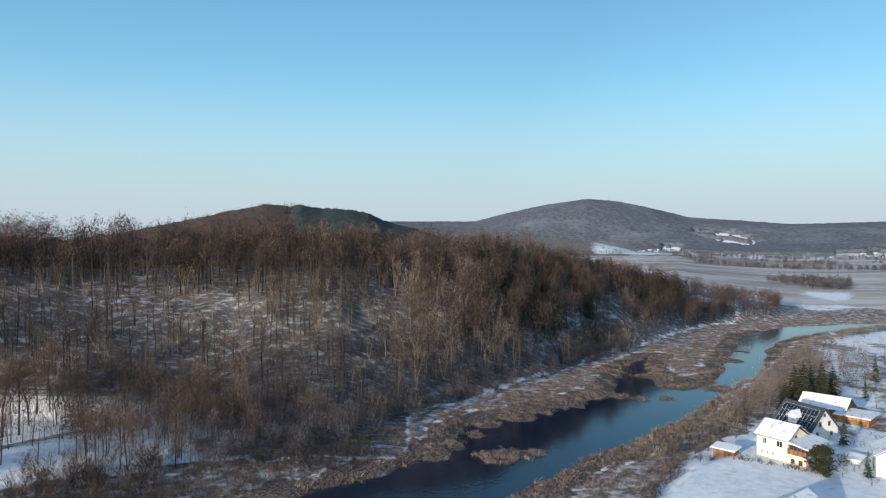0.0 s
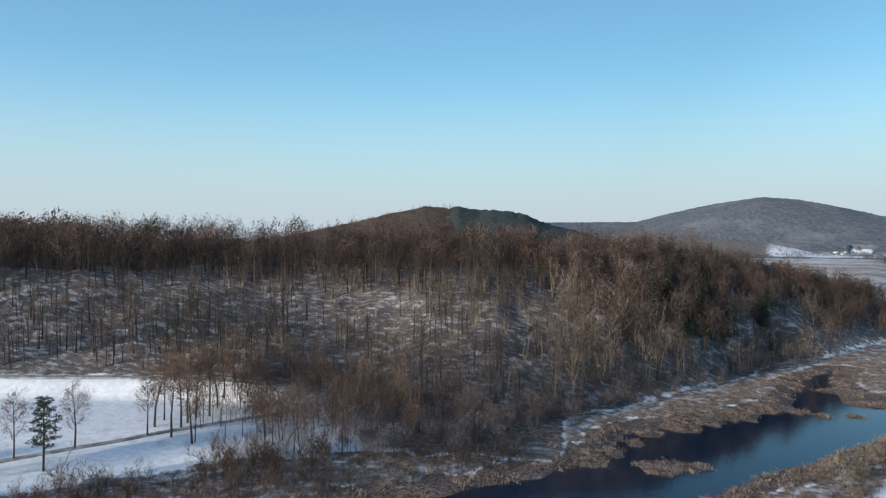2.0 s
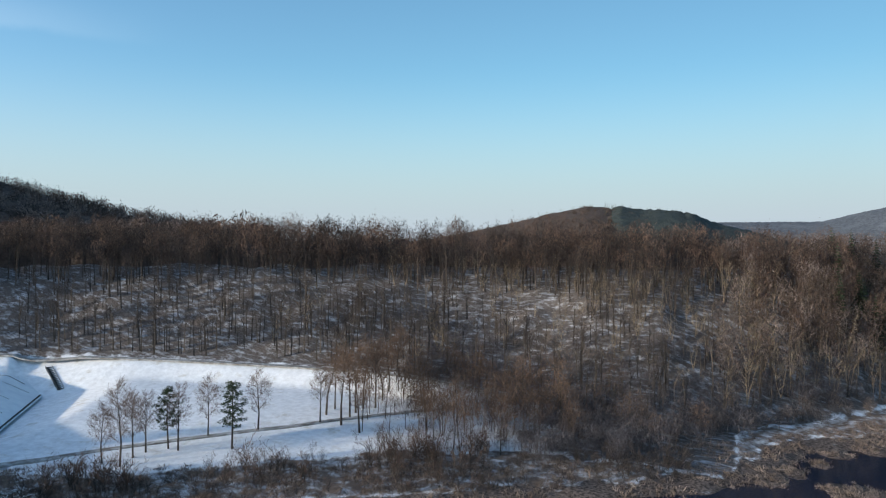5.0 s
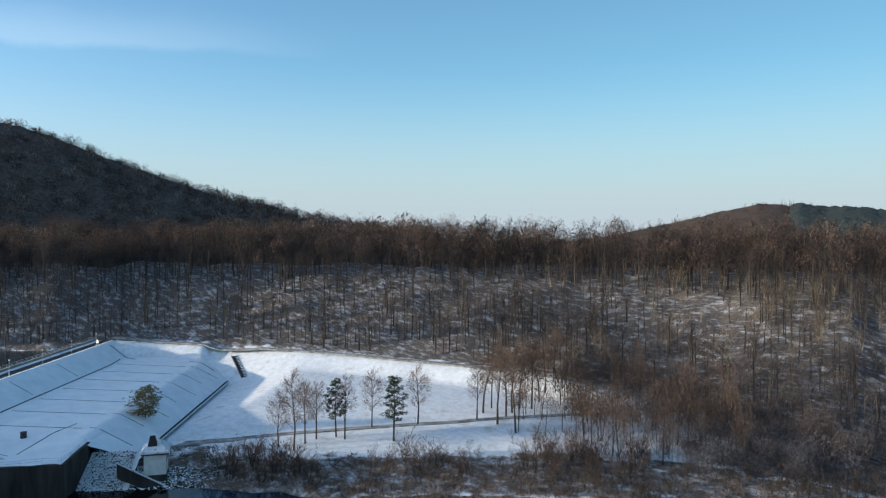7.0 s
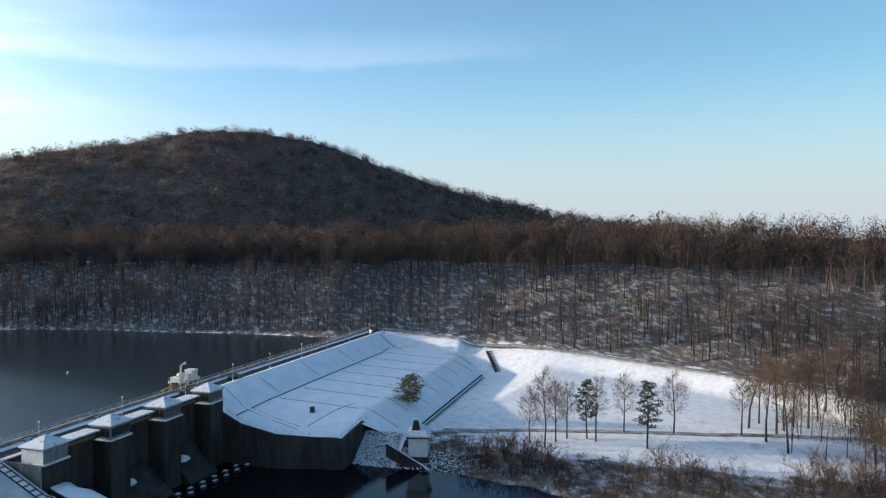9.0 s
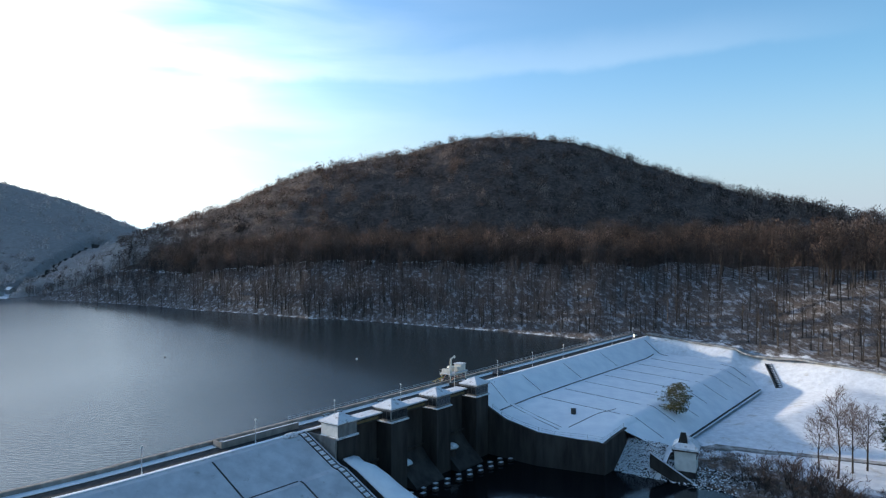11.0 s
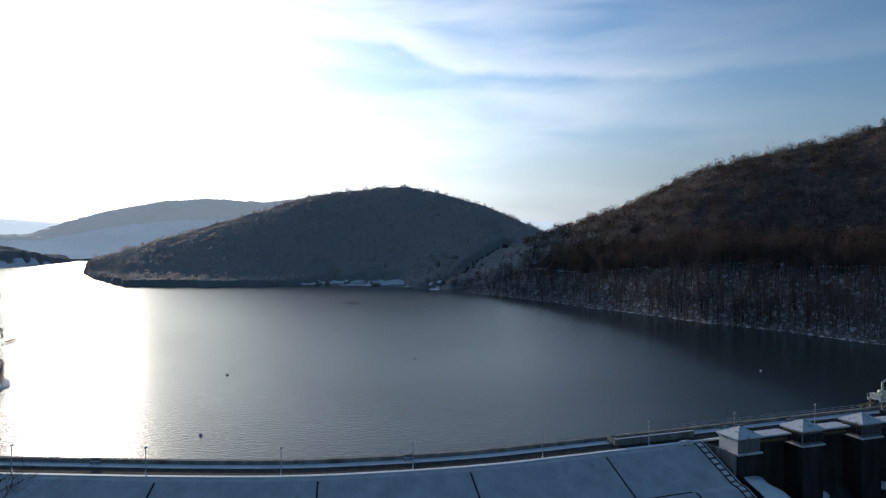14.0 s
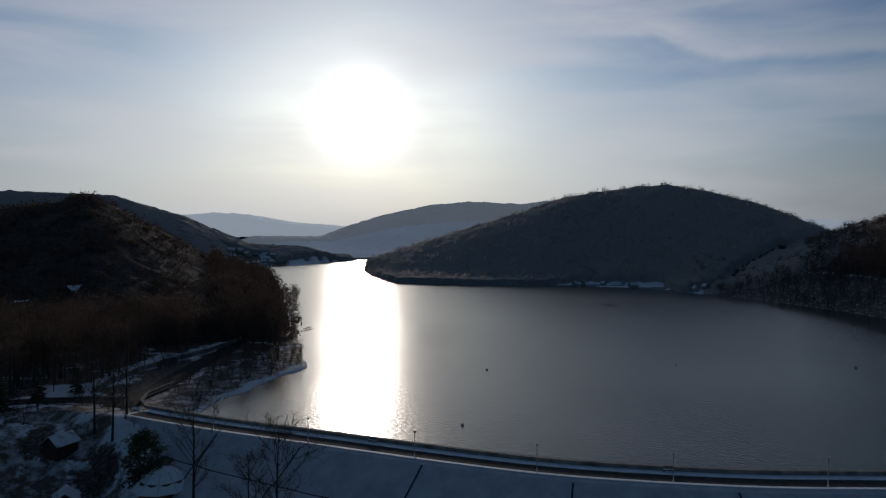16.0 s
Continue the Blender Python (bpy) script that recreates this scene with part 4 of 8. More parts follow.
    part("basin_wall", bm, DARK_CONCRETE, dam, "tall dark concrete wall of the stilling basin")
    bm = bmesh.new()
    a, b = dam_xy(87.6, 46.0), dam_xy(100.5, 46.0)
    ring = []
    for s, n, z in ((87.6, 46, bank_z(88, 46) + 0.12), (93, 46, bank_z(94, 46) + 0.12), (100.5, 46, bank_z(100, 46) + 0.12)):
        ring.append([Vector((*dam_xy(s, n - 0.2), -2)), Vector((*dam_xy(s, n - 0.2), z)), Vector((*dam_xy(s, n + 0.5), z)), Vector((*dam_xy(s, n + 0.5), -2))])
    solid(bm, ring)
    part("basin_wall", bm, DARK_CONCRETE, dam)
    # drains and slab joints of the bank
    def on_bank(name, pairs, wide, mat=JOINT):
        way = []
        for (s0, n0), (s1, n1) in zip(pairs, pairs[1:]):
            for k in range(8):
                s, n = s0 + (s1 - s0) * k / 8, n0 + (n1 - n0) * k / 8
                way.append((*dam_xy(s, n), bank_z(s, n)))
        s, n = pairs[-1]
        way.append((*dam_xy(s, n), bank_z(s, n)))
        strip_on(name, way, wide, 0.02, mat, dam)
    on_bank("drain", [(88, 16.2), (130, 16.0), (190, 16.2), (200, 15.2)], 0.5)
    for k, s in enumerate((108, 122, 136, 150, 164, 178, 192)):
        on_bank("slab_joint", [(s, 17.5), (s, 41.5)], 0.22)
        on_bank("slab_joint", [(s + 1, 43), (s + 1, 53 - 2 * (k % 2))], 0.20)
    for s in (112, 138, 166):
        on_bank("slab_joint", [(s, 8.5), (s, 15)], 0.18)
    on_bank("drain", [(208, 8.5), (203, 20)], 0.45)
    on_bank("drain", [(203, 40), (200, 50)], 0.4)
    on_bank("toe_drain", [(116, 55.8), (196, 55.6)], 0.8)
    on_bank("slab_joint", [(92, 34.5), (112, 38.5)], 0.2)
    for off in (0, 1.6):
        on_bank("stair_wall", [(96 + off, 7.2), (93.5 + off, 15.0)], 0.16, CONCRETE)
        on_bank("stair_wall", [(94 + off, 15.6), (89.5 + off, 33)], 0.16, CONCRETE)
    strip_on("stair_flight", [(*dam_xy(96.8 - 6.5 * u, 7.4 + 25.4 * u), bank_z(96.8 - 6.5 * u, 7.4 + 25.4 * u)) for u in (0, 0.1, 0.2, 0.3, 0.34, 0.4, 0.5, 0.6, 0.7, 0.8, 0.9, 1)], 1.3, 0.08, SNOW, dam)
    # railing along the basin wall
    spots = [(86.2, 15), (85.2, 18.5), (84.8, 22), (84.7, 26), (84.6, 30), (85.4, 34), (86.4, 38), (87.4, 42), (88.4, 45.6), (92, 45.9), (96, 45.9), (100, 45.9)]
    tops = []
    for s, n in spots:
        z = bank_z(s, n) + 0.1
        p = Vector((*dam_xy(s, n), z))
        part("rail_post", rod(bmesh.new(), p, p + Vector((0, 0, 1.1)), 0.05), STEEL, dam)
        tops.append(p)
    for high in (0.55, 1.08):
        for a, b in zip(tops, tops[1:]):
            part("rail_bar", rod(bmesh.new(), a + Vector((0, 0, high)), b + Vector((0, 0, high)), 0.035), STEEL, dam)


build_dam()


# ---- woods ----
def tube(points, radii, sides):
    """Corners and triangles of a tapered tube."""
    verts, faces = [], []
    for p, rad in zip(points, radii):
        for k in range(sides):
            a = 2 * math.pi * k / sides
            verts.append((p[0] + rad * math.cos(a), p[1] + rad * math.sin(a), p[2]))
    for i in range(len(points) - 1):
        for k in range(sides):
            a, b = i * sides + k, i * sides + (k + 1) % sides
            faces += [(a, b, b + sides), (a, b + sides, a + sides)]
    return verts, faces


def bare_tree(seed, tall, crown_from, spread, limbs, twigs, twig_wide, twig_long, foot_wide, sides=4, lean=0.03, stems=1, droop=0.0, puff=0.0):
    """A leafless tree: (corners, triangles, 0 for wood and 1 for twigs)."""
    rng = random.Random(seed)
    verts, faces, kinds = [], [], []

    def put(v, f, kind):
        base = len(verts)
        verts.extend(v)
        faces.extend([tuple(i + base for i in t) for t in f])
        kinds.extend([kind] * len(f))
    ends = []
    for stem in range(stems):
        bend = [rng.uniform(-1, 1) * lean * tall for _ in range(4)]
        wave = [rng.uniform(-1, 1) * lean * tall * 0.35 for _ in range(2)]
        out = rng.uniform(0, 6.28)
        open_by = (0.0 if stems == 1 else rng.uniform(0.10, 0.32)) * tall
        height = tall * (1 if stem == 0 else rng.uniform(0.65, 1))

        def at(t):
            sway = math.sin(t * 5.2)
            return Vector((bend[0] * t + bend[1] * t * t + wave[0] * sway + math.cos(out) * open_by * t, bend[2] * t + bend[3] * t * t + wave[1] * sway + math.sin(out) * open_by * t, height * t))
        cuts = (0, 0.3, 0.6, 0.85, 1) if sides > 3 else (0, 0.35, 0.7, 1)
        wide = foot_wide / stems ** 0.5
        put(*tube([at(t) for t in cuts], [wide * (1 - 0.94 * c) for c in cuts], sides), 0)
        for _ in range(limbs):
            t = crown_from + (0.95 - crown_from) * rng.random() ** 0.9
            a = rng.uniform(0, 6.28)
            fill = math.sin(math.pi * min(1, 0.22 + 0.78 * (t - crown_from) / (1 - crown_from + 0.01))) * 0.75 + 0.25
            reach = spread * fill * rng.uniform(0.7, 1.15)
            start = at(t)
            tip = start + Vector((math.cos(a) * reach, math.sin(a) * reach, reach * rng.uniform(0.55, 1.35) - droop * reach))
            kink = start.lerp(tip, 0.5) + Vector((rng.uniform(-1, 1), rng.uniform(-1, 1), rng.uniform(-0.2, 1))) * reach * 0.10
            w = wide * (1 - t) * 0.45 + 0.02
            put(*(tube([start, kink, tip], [w, w * 0.6, 0.012], 3) if sides > 3 else tube([start, tip], [w, 0.012], 3)), 0)
            ends.append((start, kink, tip, reach))
    grown = []
    for k in range(twigs):
        if rng.random() < puff:
            # the outer twigs that round off the crown
            a, u, v = rng.uniform(0, 6.28), rng.uniform(-0.85, 1), rng.uniform(0.55, 1.0)
            flat = math.sqrt(1 - u * u)
            half = tall * (1 - crown_from) / 2
            base = Vector((math.cos(a) * flat * spread * v, math.sin(a) * flat * spread * v, tall * crown_from + half + u * half * v * 0.9))
            out, scale = Vector((math.cos(a) * flat, math.sin(a) * flat, u * 0.6 + 0.3)).normalized(), 1.0
        elif grown and rng.random() < 0.6:
            # a finer twig that forks off one already grown
            root, way, size = rng.choice(grown)
            base, out, scale = root + way * size * rng.uniform(0.35, 0.95), way, 0.8
        else:
            start, kink, tip, reach = rng.choice(ends)
            u = rng.uniform(0.25, 1.0)
            base = start.lerp(kink, u * 2) if u < 0.5 else kink.lerp(tip, u * 2 - 1)
            out, scale = (tip - start).normalized(), 1.0
        way = Vector((rng.gauss(0, 1), rng.gauss(0, 1), rng.gauss(0, 0.8))).normalized()
        way = (out * 0.75 + way * 0.75 + Vector((0, 0, 0.30 - droop))).normalized()
        size = twig_long * scale * rng.uniform(0.55, 1.2)
        if k < twigs * 0.6:
            grown.append((base, way, size))
        side = way.cross(Vector((rng.gauss(0, 1), rng.gauss(0, 1), rng.gauss(0, 1)))).normalized() * twig_wide * scale * rng.uniform(0.6, 1.1)
        put([tuple(base - side * 0.5), tuple(base + side * 0.5), tuple(base + way * size)], [(0, 1, 2)], 1)
    return np.array(verts), np.array(faces), np.array(kinds)


def fan_tree(seed, tall, crown_from, spread, limbs, twigs, twig_wide, twig_long, foot_wide, sides=3, lean=0.04, clumps=9, loose=0.24):
    """A broad leafless tree: a trunk that forks into limbs, each carrying a rounded clump of twigs that fan outwards."""
    rng = random.Random(seed)
    bend = [rng.uniform(-1, 1) * lean * tall for _ in range(4)]

    def at(t):
        return Vector((bend[0] * t + bend[1] * t * t, bend[2] * t + bend[3] * t * t, tall * t))
    verts, faces, kinds = [], [], []

    def put(v, f, kind):
        base = len(verts)
        verts.extend(v)
        faces.extend([tuple(i + base for i in t) for t in f])
        kinds.extend([kind] * len(f))
    cuts = (0, 0.3, 0.6, 0.84)
    put(*tube([at(c) for c in cuts], [foot_wide * (1 - 1.05 * c) for c in cuts], sides), 0)
    half = tall * (1 - crown_from) / 2
    fork = at(crown_from * 0.85)
    lobes = []
    for k in range(clumps):
        a, u = 2.4 * k + rng.uniform(-0.5, 0.5), -0.6 + 1.5 * (k + rng.random()) / clumps
        flat, f = math.sqrt(max(0.05, 1 - u * u)), rng.uniform(0.5, 0.8)
        lobes.append(Vector((bend[0] + bend[1], bend[2] + bend[3], 0)) * 0.4 + Vector((math.cos(a) * flat * spread * f, math.sin(a) * flat * spread * f, tall * crown_from + half + u * half * 0.78)))
    for k in range(limbs):
        lobe = lobes[(k * 3) % clumps]
        start = at(min(0.8, max(crown_from * 0.8, lobe.z / tall - rng.uniform(0.12, 0.3))))
        put(*tube([start, start.lerp(lobe, 0.5) + Vector((0, 0, -0.06 * spread)), lobe], [foot_wide * 0.36, foot_wide * 0.22, 0.02], 3), 0)
    for k in range(twigs):
        lobe = lobes[k % clumps]
        p = lobe + Vector((rng.gauss(0, loose * spread), rng.gauss(0, loose * spread), rng.gauss(0, loose * half)))
        way = (p - fork).normalized() * 0.65 + Vector((rng.gauss(0, 0.5), rng.gauss(0, 0.5), rng.gauss(0.08, 0.45)))
        way.normalize()
        size = twig_long * rng.uniform(0.6, 1.2)
        side = way.cross(Vector((rng.gauss(0, 1), rng.gauss(0, 1), rng.gauss(0, 1)))).normalized() * twig_wide * rng.uniform(0.35, 0.65)
        p = p - way * size * 0.5
        put([tuple(p - side), tuple(p + side), tuple(p + way * size)], [(0, 1, 2)], 1)
    return np.array(verts), np.array(faces), np.array(kinds)


def needle_tree(seed, tall, crown_from, spread, tiers, per_tier, pine=False):
    """A conifer: a stem and tiers of drooping sprays."""
    rng = random.Random(seed)
    verts, faces = tube([(0, 0, 0), (0.1, 0, tall * 0.5), (0, 0.05, tall)], [tall * 0.014, tall * 0.010, 0.02], 5)
    verts, faces = list(verts), list(faces)
    kinds = [0] * len(faces)
    for tier in range(tiers):
        u = tier / (tiers - 1)
        z = tall * (crown_from + (0.99 - crown_from) * u)
        reach = spread * ((1 - u) ** 0.8 * 0.95 + 0.05) if not pine else spread * (math.sin(math.pi * (0.18 + 0.80 * u)) ** 0.8) * rng.uniform(0.6, 1.1)
        for k in range(per_tier):
            a = rng.uniform(0, 6.28)
            long = reach * rng.uniform(0.65, 1.1)
            dz = long * (rng.uniform(-0.45, -0.05) if not pine else rng.uniform(-0.1, 0.35))
            for strand in range(5):
                b = a + rng.uniform(-0.5, 0.5)
                f = rng.uniform(0.55, 1.0)
                tip = Vector((math.cos(b) * long * f, math.sin(b) * long * f, z + dz * f + rng.uniform(-0.2, 0.2)))
                root = Vector((math.cos(b) * long * 0.12, math.sin(b) * long * 0.12, z + 0.1))
                side = Vector((-math.sin(b), math.cos(b), rng.uniform(-0.5, 0.5))) * (0.085 * long + 0.07)
                mid = root.lerp(tip, 0.55)
                n = len(verts)
                verts += [tuple(root), tuple(mid + side), tuple(tip), tuple(mid - side + Vector((0, 0, -0.07 * long)))]
                faces += [(n, n + 1, n + 2), (n, n + 2, n + 3)]
                kinds += [1, 1]
    return np.array(verts), np.array(faces), np.array(kinds)


def pine_tree(seed, tall, crown_from, spread, branches, tufts, round_top=False):
    """A pine: a bare stem below, and crooked branches that end in dense tufts of needles."""
    rng = random.Random(seed)
    bend = rng.uniform(-0.5, 0.5), rng.uniform(-0.5, 0.5)
    verts, faces = tube([(0, 0, 0), (bend[0], bend[1], tall * 0.5), (bend[0] * 0.5, 0.1, tall * 0.97)], [tall * 0.016, tall * 0.011, 0.03], 6)
    verts, faces = list(verts), list(faces)
    kinds = [0] * len(faces)

    def put(v, f, kind):
        base = len(verts)
        verts.extend(v)
        faces.extend([tuple(i + base for i in t) for t in f])
        kinds.extend([kind] * len(f))
    for k in range(branches):
        u = (k + rng.random()) / branches
        z = tall * (crown_from + (0.97 - crown_from) * u)
        fill = math.sin(math.pi * (0.25 + 0.7 * u)) ** 0.7 if not round_top else math.sqrt(max(0.06, 1 - (1.7 * u - 0.75) ** 2))
        long = spread * fill * rng.uniform(0.55, 1.12)
        a = 2.4 * k + rng.uniform(-0.5, 0.5)
        root, tip = Vector((bend[0] * 0.7, bend[1] * 0.6, z)), Vector((math.cos(a) * long, math.sin(a) * long, z + long * rng.uniform(-0.12, 0.3)))
        put(*tube([root, root.lerp(tip, 0.6) - Vector((0, 0, 0.05 * long)), tip], [tall * 0.004, tall * 0.003, 0.015], 3), 0)
        for _ in range(tufts):
            f = rng.uniform(0.35, 1.02)
            c = root.lerp(tip, f) + Vector((rng.gauss(0, 0.14), rng.gauss(0, 0.14), rng.gauss(0.05, 0.07))) * spread
            for _ in range(7):
                way = Vector((rng.gauss(0, 1), rng.gauss(0, 1), rng.gauss(0.25, 0.6))).normalized()
                side = way.cross(Vector((rng.gauss(0, 1), rng.gauss(0, 1), rng.gauss(0, 1)))).normalized() * rng.uniform(0.07, 0.14)
                p = c + way * 0.12
                put([tuple(p - side), tuple(p + side), tuple(p + way * rng.uniform(0.35, 0.7))], [(0, 1, 2)], 1)
    return np.array(verts), np.array(faces), np.array(kinds)


def wood(name, kinds_of_tree, places, sizes, mats, label, category="woodland", seed=1, level=None, vary=0.28):
    """Many trees as one mesh. places: x, y; sizes: a factor each; vary: how far the trees differ in lightness."""
    rng = np.random.default_rng(seed)
    pick = rng.integers(0, len(kinds_of_tree), len(places))
    z = ground_z(places[:, 0], places[:, 1]) if level is None else np.full(len(places), level)
    all_v, all_f, all_k, all_t, base = [], [], [], [], 0
    for k, (v, f, kind) in enumerate(kinds_of_tree):
        mine = np.flatnonzero(pick == k)
        if not len(mine):
            continue
        a = rng.uniform(0, 2 * np.pi, len(mine))
        c, s, g = np.cos(a)[:, None], np.sin(a)[:, None], sizes[mine][:, None]
        high = g * rng.uniform(0.85, 1.15, (len(mine), 1))
        out = np.empty((len(mine), len(v), 3))
        out[..., 0] = (v[:, 0] * c - v[:, 1] * s) * g + places[mine, 0][:, None]
        out[..., 1] = (v[:, 0] * s + v[:, 1] * c) * g + places[mine, 1][:, None]
        out[..., 2] = v[:, 2] * high + z[mine][:, None] - 0.15
        all_v.append(out.reshape(-1, 3))
        all_f.append((f[None] + (np.arange(len(mine)) * len(v))[:, None, None] + base).reshape(-1, 3))
        all_k.append(np.tile(kind, len(mine)))
        all_t.append(np.repeat(rng.uniform(-vary, vary, len(mine)), len(v)))
        base += out.shape[0] * out.shape[1]
    ob = mesh_object(name, np.concatenate(all_v), np.concatenate(all_f), mats, np.concatenate(all_k))
    tone = ob.data.attributes.new("tone", "FLOAT", "POINT")
    tone.data.foreach_set("value", np.concatenate(all_t).astype(np.float32))
    return tagged(ob, label, category, kind="stuff")


def scatter(seed, az0, az1, r0, r1, spacing, keep=None, relative=True):
    """Places in a stretch of the plan; r0 and r1 count from the slope's foot."""
    rng = np.random.default_rng(seed)
    foot_mean = np.mean(table(FOOT, np.linspace(az0, az1, 50))) if relative else 0
    area = 0.5 * ((foot_mean + r1) ** 2 - (foot_mean + r0) ** 2) * radians(az1 - az0)
    n = int(area / spacing ** 2)
    az = rng.uniform(az0, az1, n)
    foot = table(FOOT, az) if relative else 0
    r = np.sqrt((foot + r0) ** 2 + rng.random(n) * ((foot + r1) ** 2 - (foot + r0) ** 2))
    x, y = -np.sin(np.radians(az)) * r, np.cos(np.radians(az)) * r
    if keep is not None:
        ok = keep(x, y, az, r, rng)
        x, y = x[ok], y[ok]
    return np.stack([x, y], -1)


SLOPE_TREES = [fan_tree(10 + i, 20 + i % 3, 0.45, 3.3, 5, 120, 0.105, 1.6, 0.34, lean=0.05) for i in range(6)]
SHORE_TREES = [fan_tree(15 + i, 19 + i % 3, 0.36, 3.3, 4, 105, 0.17, 1.7, 0.30, lean=0.06) for i in range(6)]
TOP_TREES = [fan_tree(30 + i, 17.5 + i % 3, 0.26, 5.2 + 0.4 * (i % 4), 6, 400, 0.195, 1.15, 0.26, clumps=14, loose=0.17) for i in range(7)]
DENSE_TREES = [fan_tree(20 + i, 14, 0.18, 3.8, 5, 285, 0.15, 1.3, 0.2, clumps=11, loose=0.21) for i in range(5)]
PALE_TREES = [bare_tree(50 + i, 13, 0.2, 3.6, 11, 110, 0.12, 1.7, 0.26, lean=0.08, stems=2, sides=3) for i in range(5)]
FAR_TREES = [fan_tree(60 + i, 14, 0.12, 4.6 + 0.3 * (i % 3), 1, 102, 0.56, 1.4, 0.24, clumps=10, loose=0.21) for i in range(6)]
MIST_TREES = [fan_tree(70 + i, 13, 0.08, 4.8, 1, 52, 1.1, 2.0, 0.2, clumps=8, loose=0.22) for i in range(5)]
SPECK_TREES = [bare_tree(75 + i, 9, 0.03, 5.0, 1, 11, 2.4, 3.2, 0.2, sides=3) for i in range(4)]
FAR_SPRUCES = [needle_tree(85 + i, 14, 0.05, 3.4, 6, 3) for i in range(3)]
SPRUCES = [needle_tree(80 + i, 19, 0.10, 4.3, 18, 8) for i in range(3)]
SHRUBS = [bare_tree(90 + i, 5.0, 0.15, 1.9, 5, 85, 0.09, 1.1, 0.10, sides=3, stems=5) for i in range(5)]
BRUSH = [bare_tree(100 + i, 2.4, 0.1, 0.9, 3, 40, 0.07, 0.8, 0.05, sides=3, stems=4) for i in range(4)]


def canopy(name, az0, az1, r0, r1, step, cell, tall, mat, label, seed=1, edge=25.0, category="woodland", kind="stuff", veil=None):
    """The closed roof of a wood seen from afar: a rounded crown for every tree, ragged towards its edges."""
    mid = 0.5 * (r0 + r1)
    az = np.radians(np.linspace(az0, az1, max(8, int(mid * radians(az1 - az0) / step))))
    r = np.linspace(r0, r1, max(6, int((r1 - r0) / step)))
    a, d = np.meshgrid(az, r, indexing="ij")
    rng = np.random.default_rng(seed)
    a = a + rng.normal(0, 0.2 * step / mid, a.shape)
    d = d + rng.normal(0, 0.2 * step, d.shape)
    x, y = -np.sin(a) * d, np.cos(a) * d
    best = np.full(x.shape, 9.0)
    size = np.zeros(x.shape)
    gx, gy = np.floor(x / cell), np.floor(y / cell)
    for ox in (-1, 0, 1):
        for oy in (-1, 0, 1):
            cx, cy = gx + ox, gy + oy
            h1 = np.modf(np.abs(np.sin(cx * 127.1 + cy * 311.7 + seed) * 43758.5))[0]
            h2 = np.modf(np.abs(np.sin(cx * 269.5 + cy * 183.3 + seed) * 24634.6))[0]
            h3 = np.modf(np.abs(np.sin(cx * 419.2 + cy * 71.9 + seed) * 35412.3))[0]
            dist = np.hypot(x / cell - cx - h1, y / cell - cy - h2)
            size = np.where(dist < best, h3, size)
            best = np.minimum(best, dist)
    crown = tall * (0.62 + 0.25 * size) + 0.30 * tall * np.sqrt(np.clip(1 - best ** 2 * 1.4, 0, 1)) + rng.normal(0, 0.05 * tall, x.shape)
    rim = np.minimum(np.minimum(a - az[0], az[-1] - a) * mid, np.minimum(d - r0, r1 + 2 * edge - d))
    high = crown * smooth((rim + 6 * ripple(x, y, 13)) / edge) - 0.6
    if veil is not None:
        high = np.where(veil(x, y, np.degrees(a), d), high, -4.0)
    z = ground_z(x, y) + high
    na, nr = x.shape
    i = (np.arange(na - 1)[:, None] * nr + np.arange(nr - 1)[None, :])
    faces = np.stack([i, i + 1, i + nr + 1, i + nr], -1).reshape(-1, 4)
    ob = mesh_object(name, np.stack([x, y, z], -1).reshape(-1, 3), faces, (mat,), smooth=True)
    return tagged(ob, label, category, kind=kind)


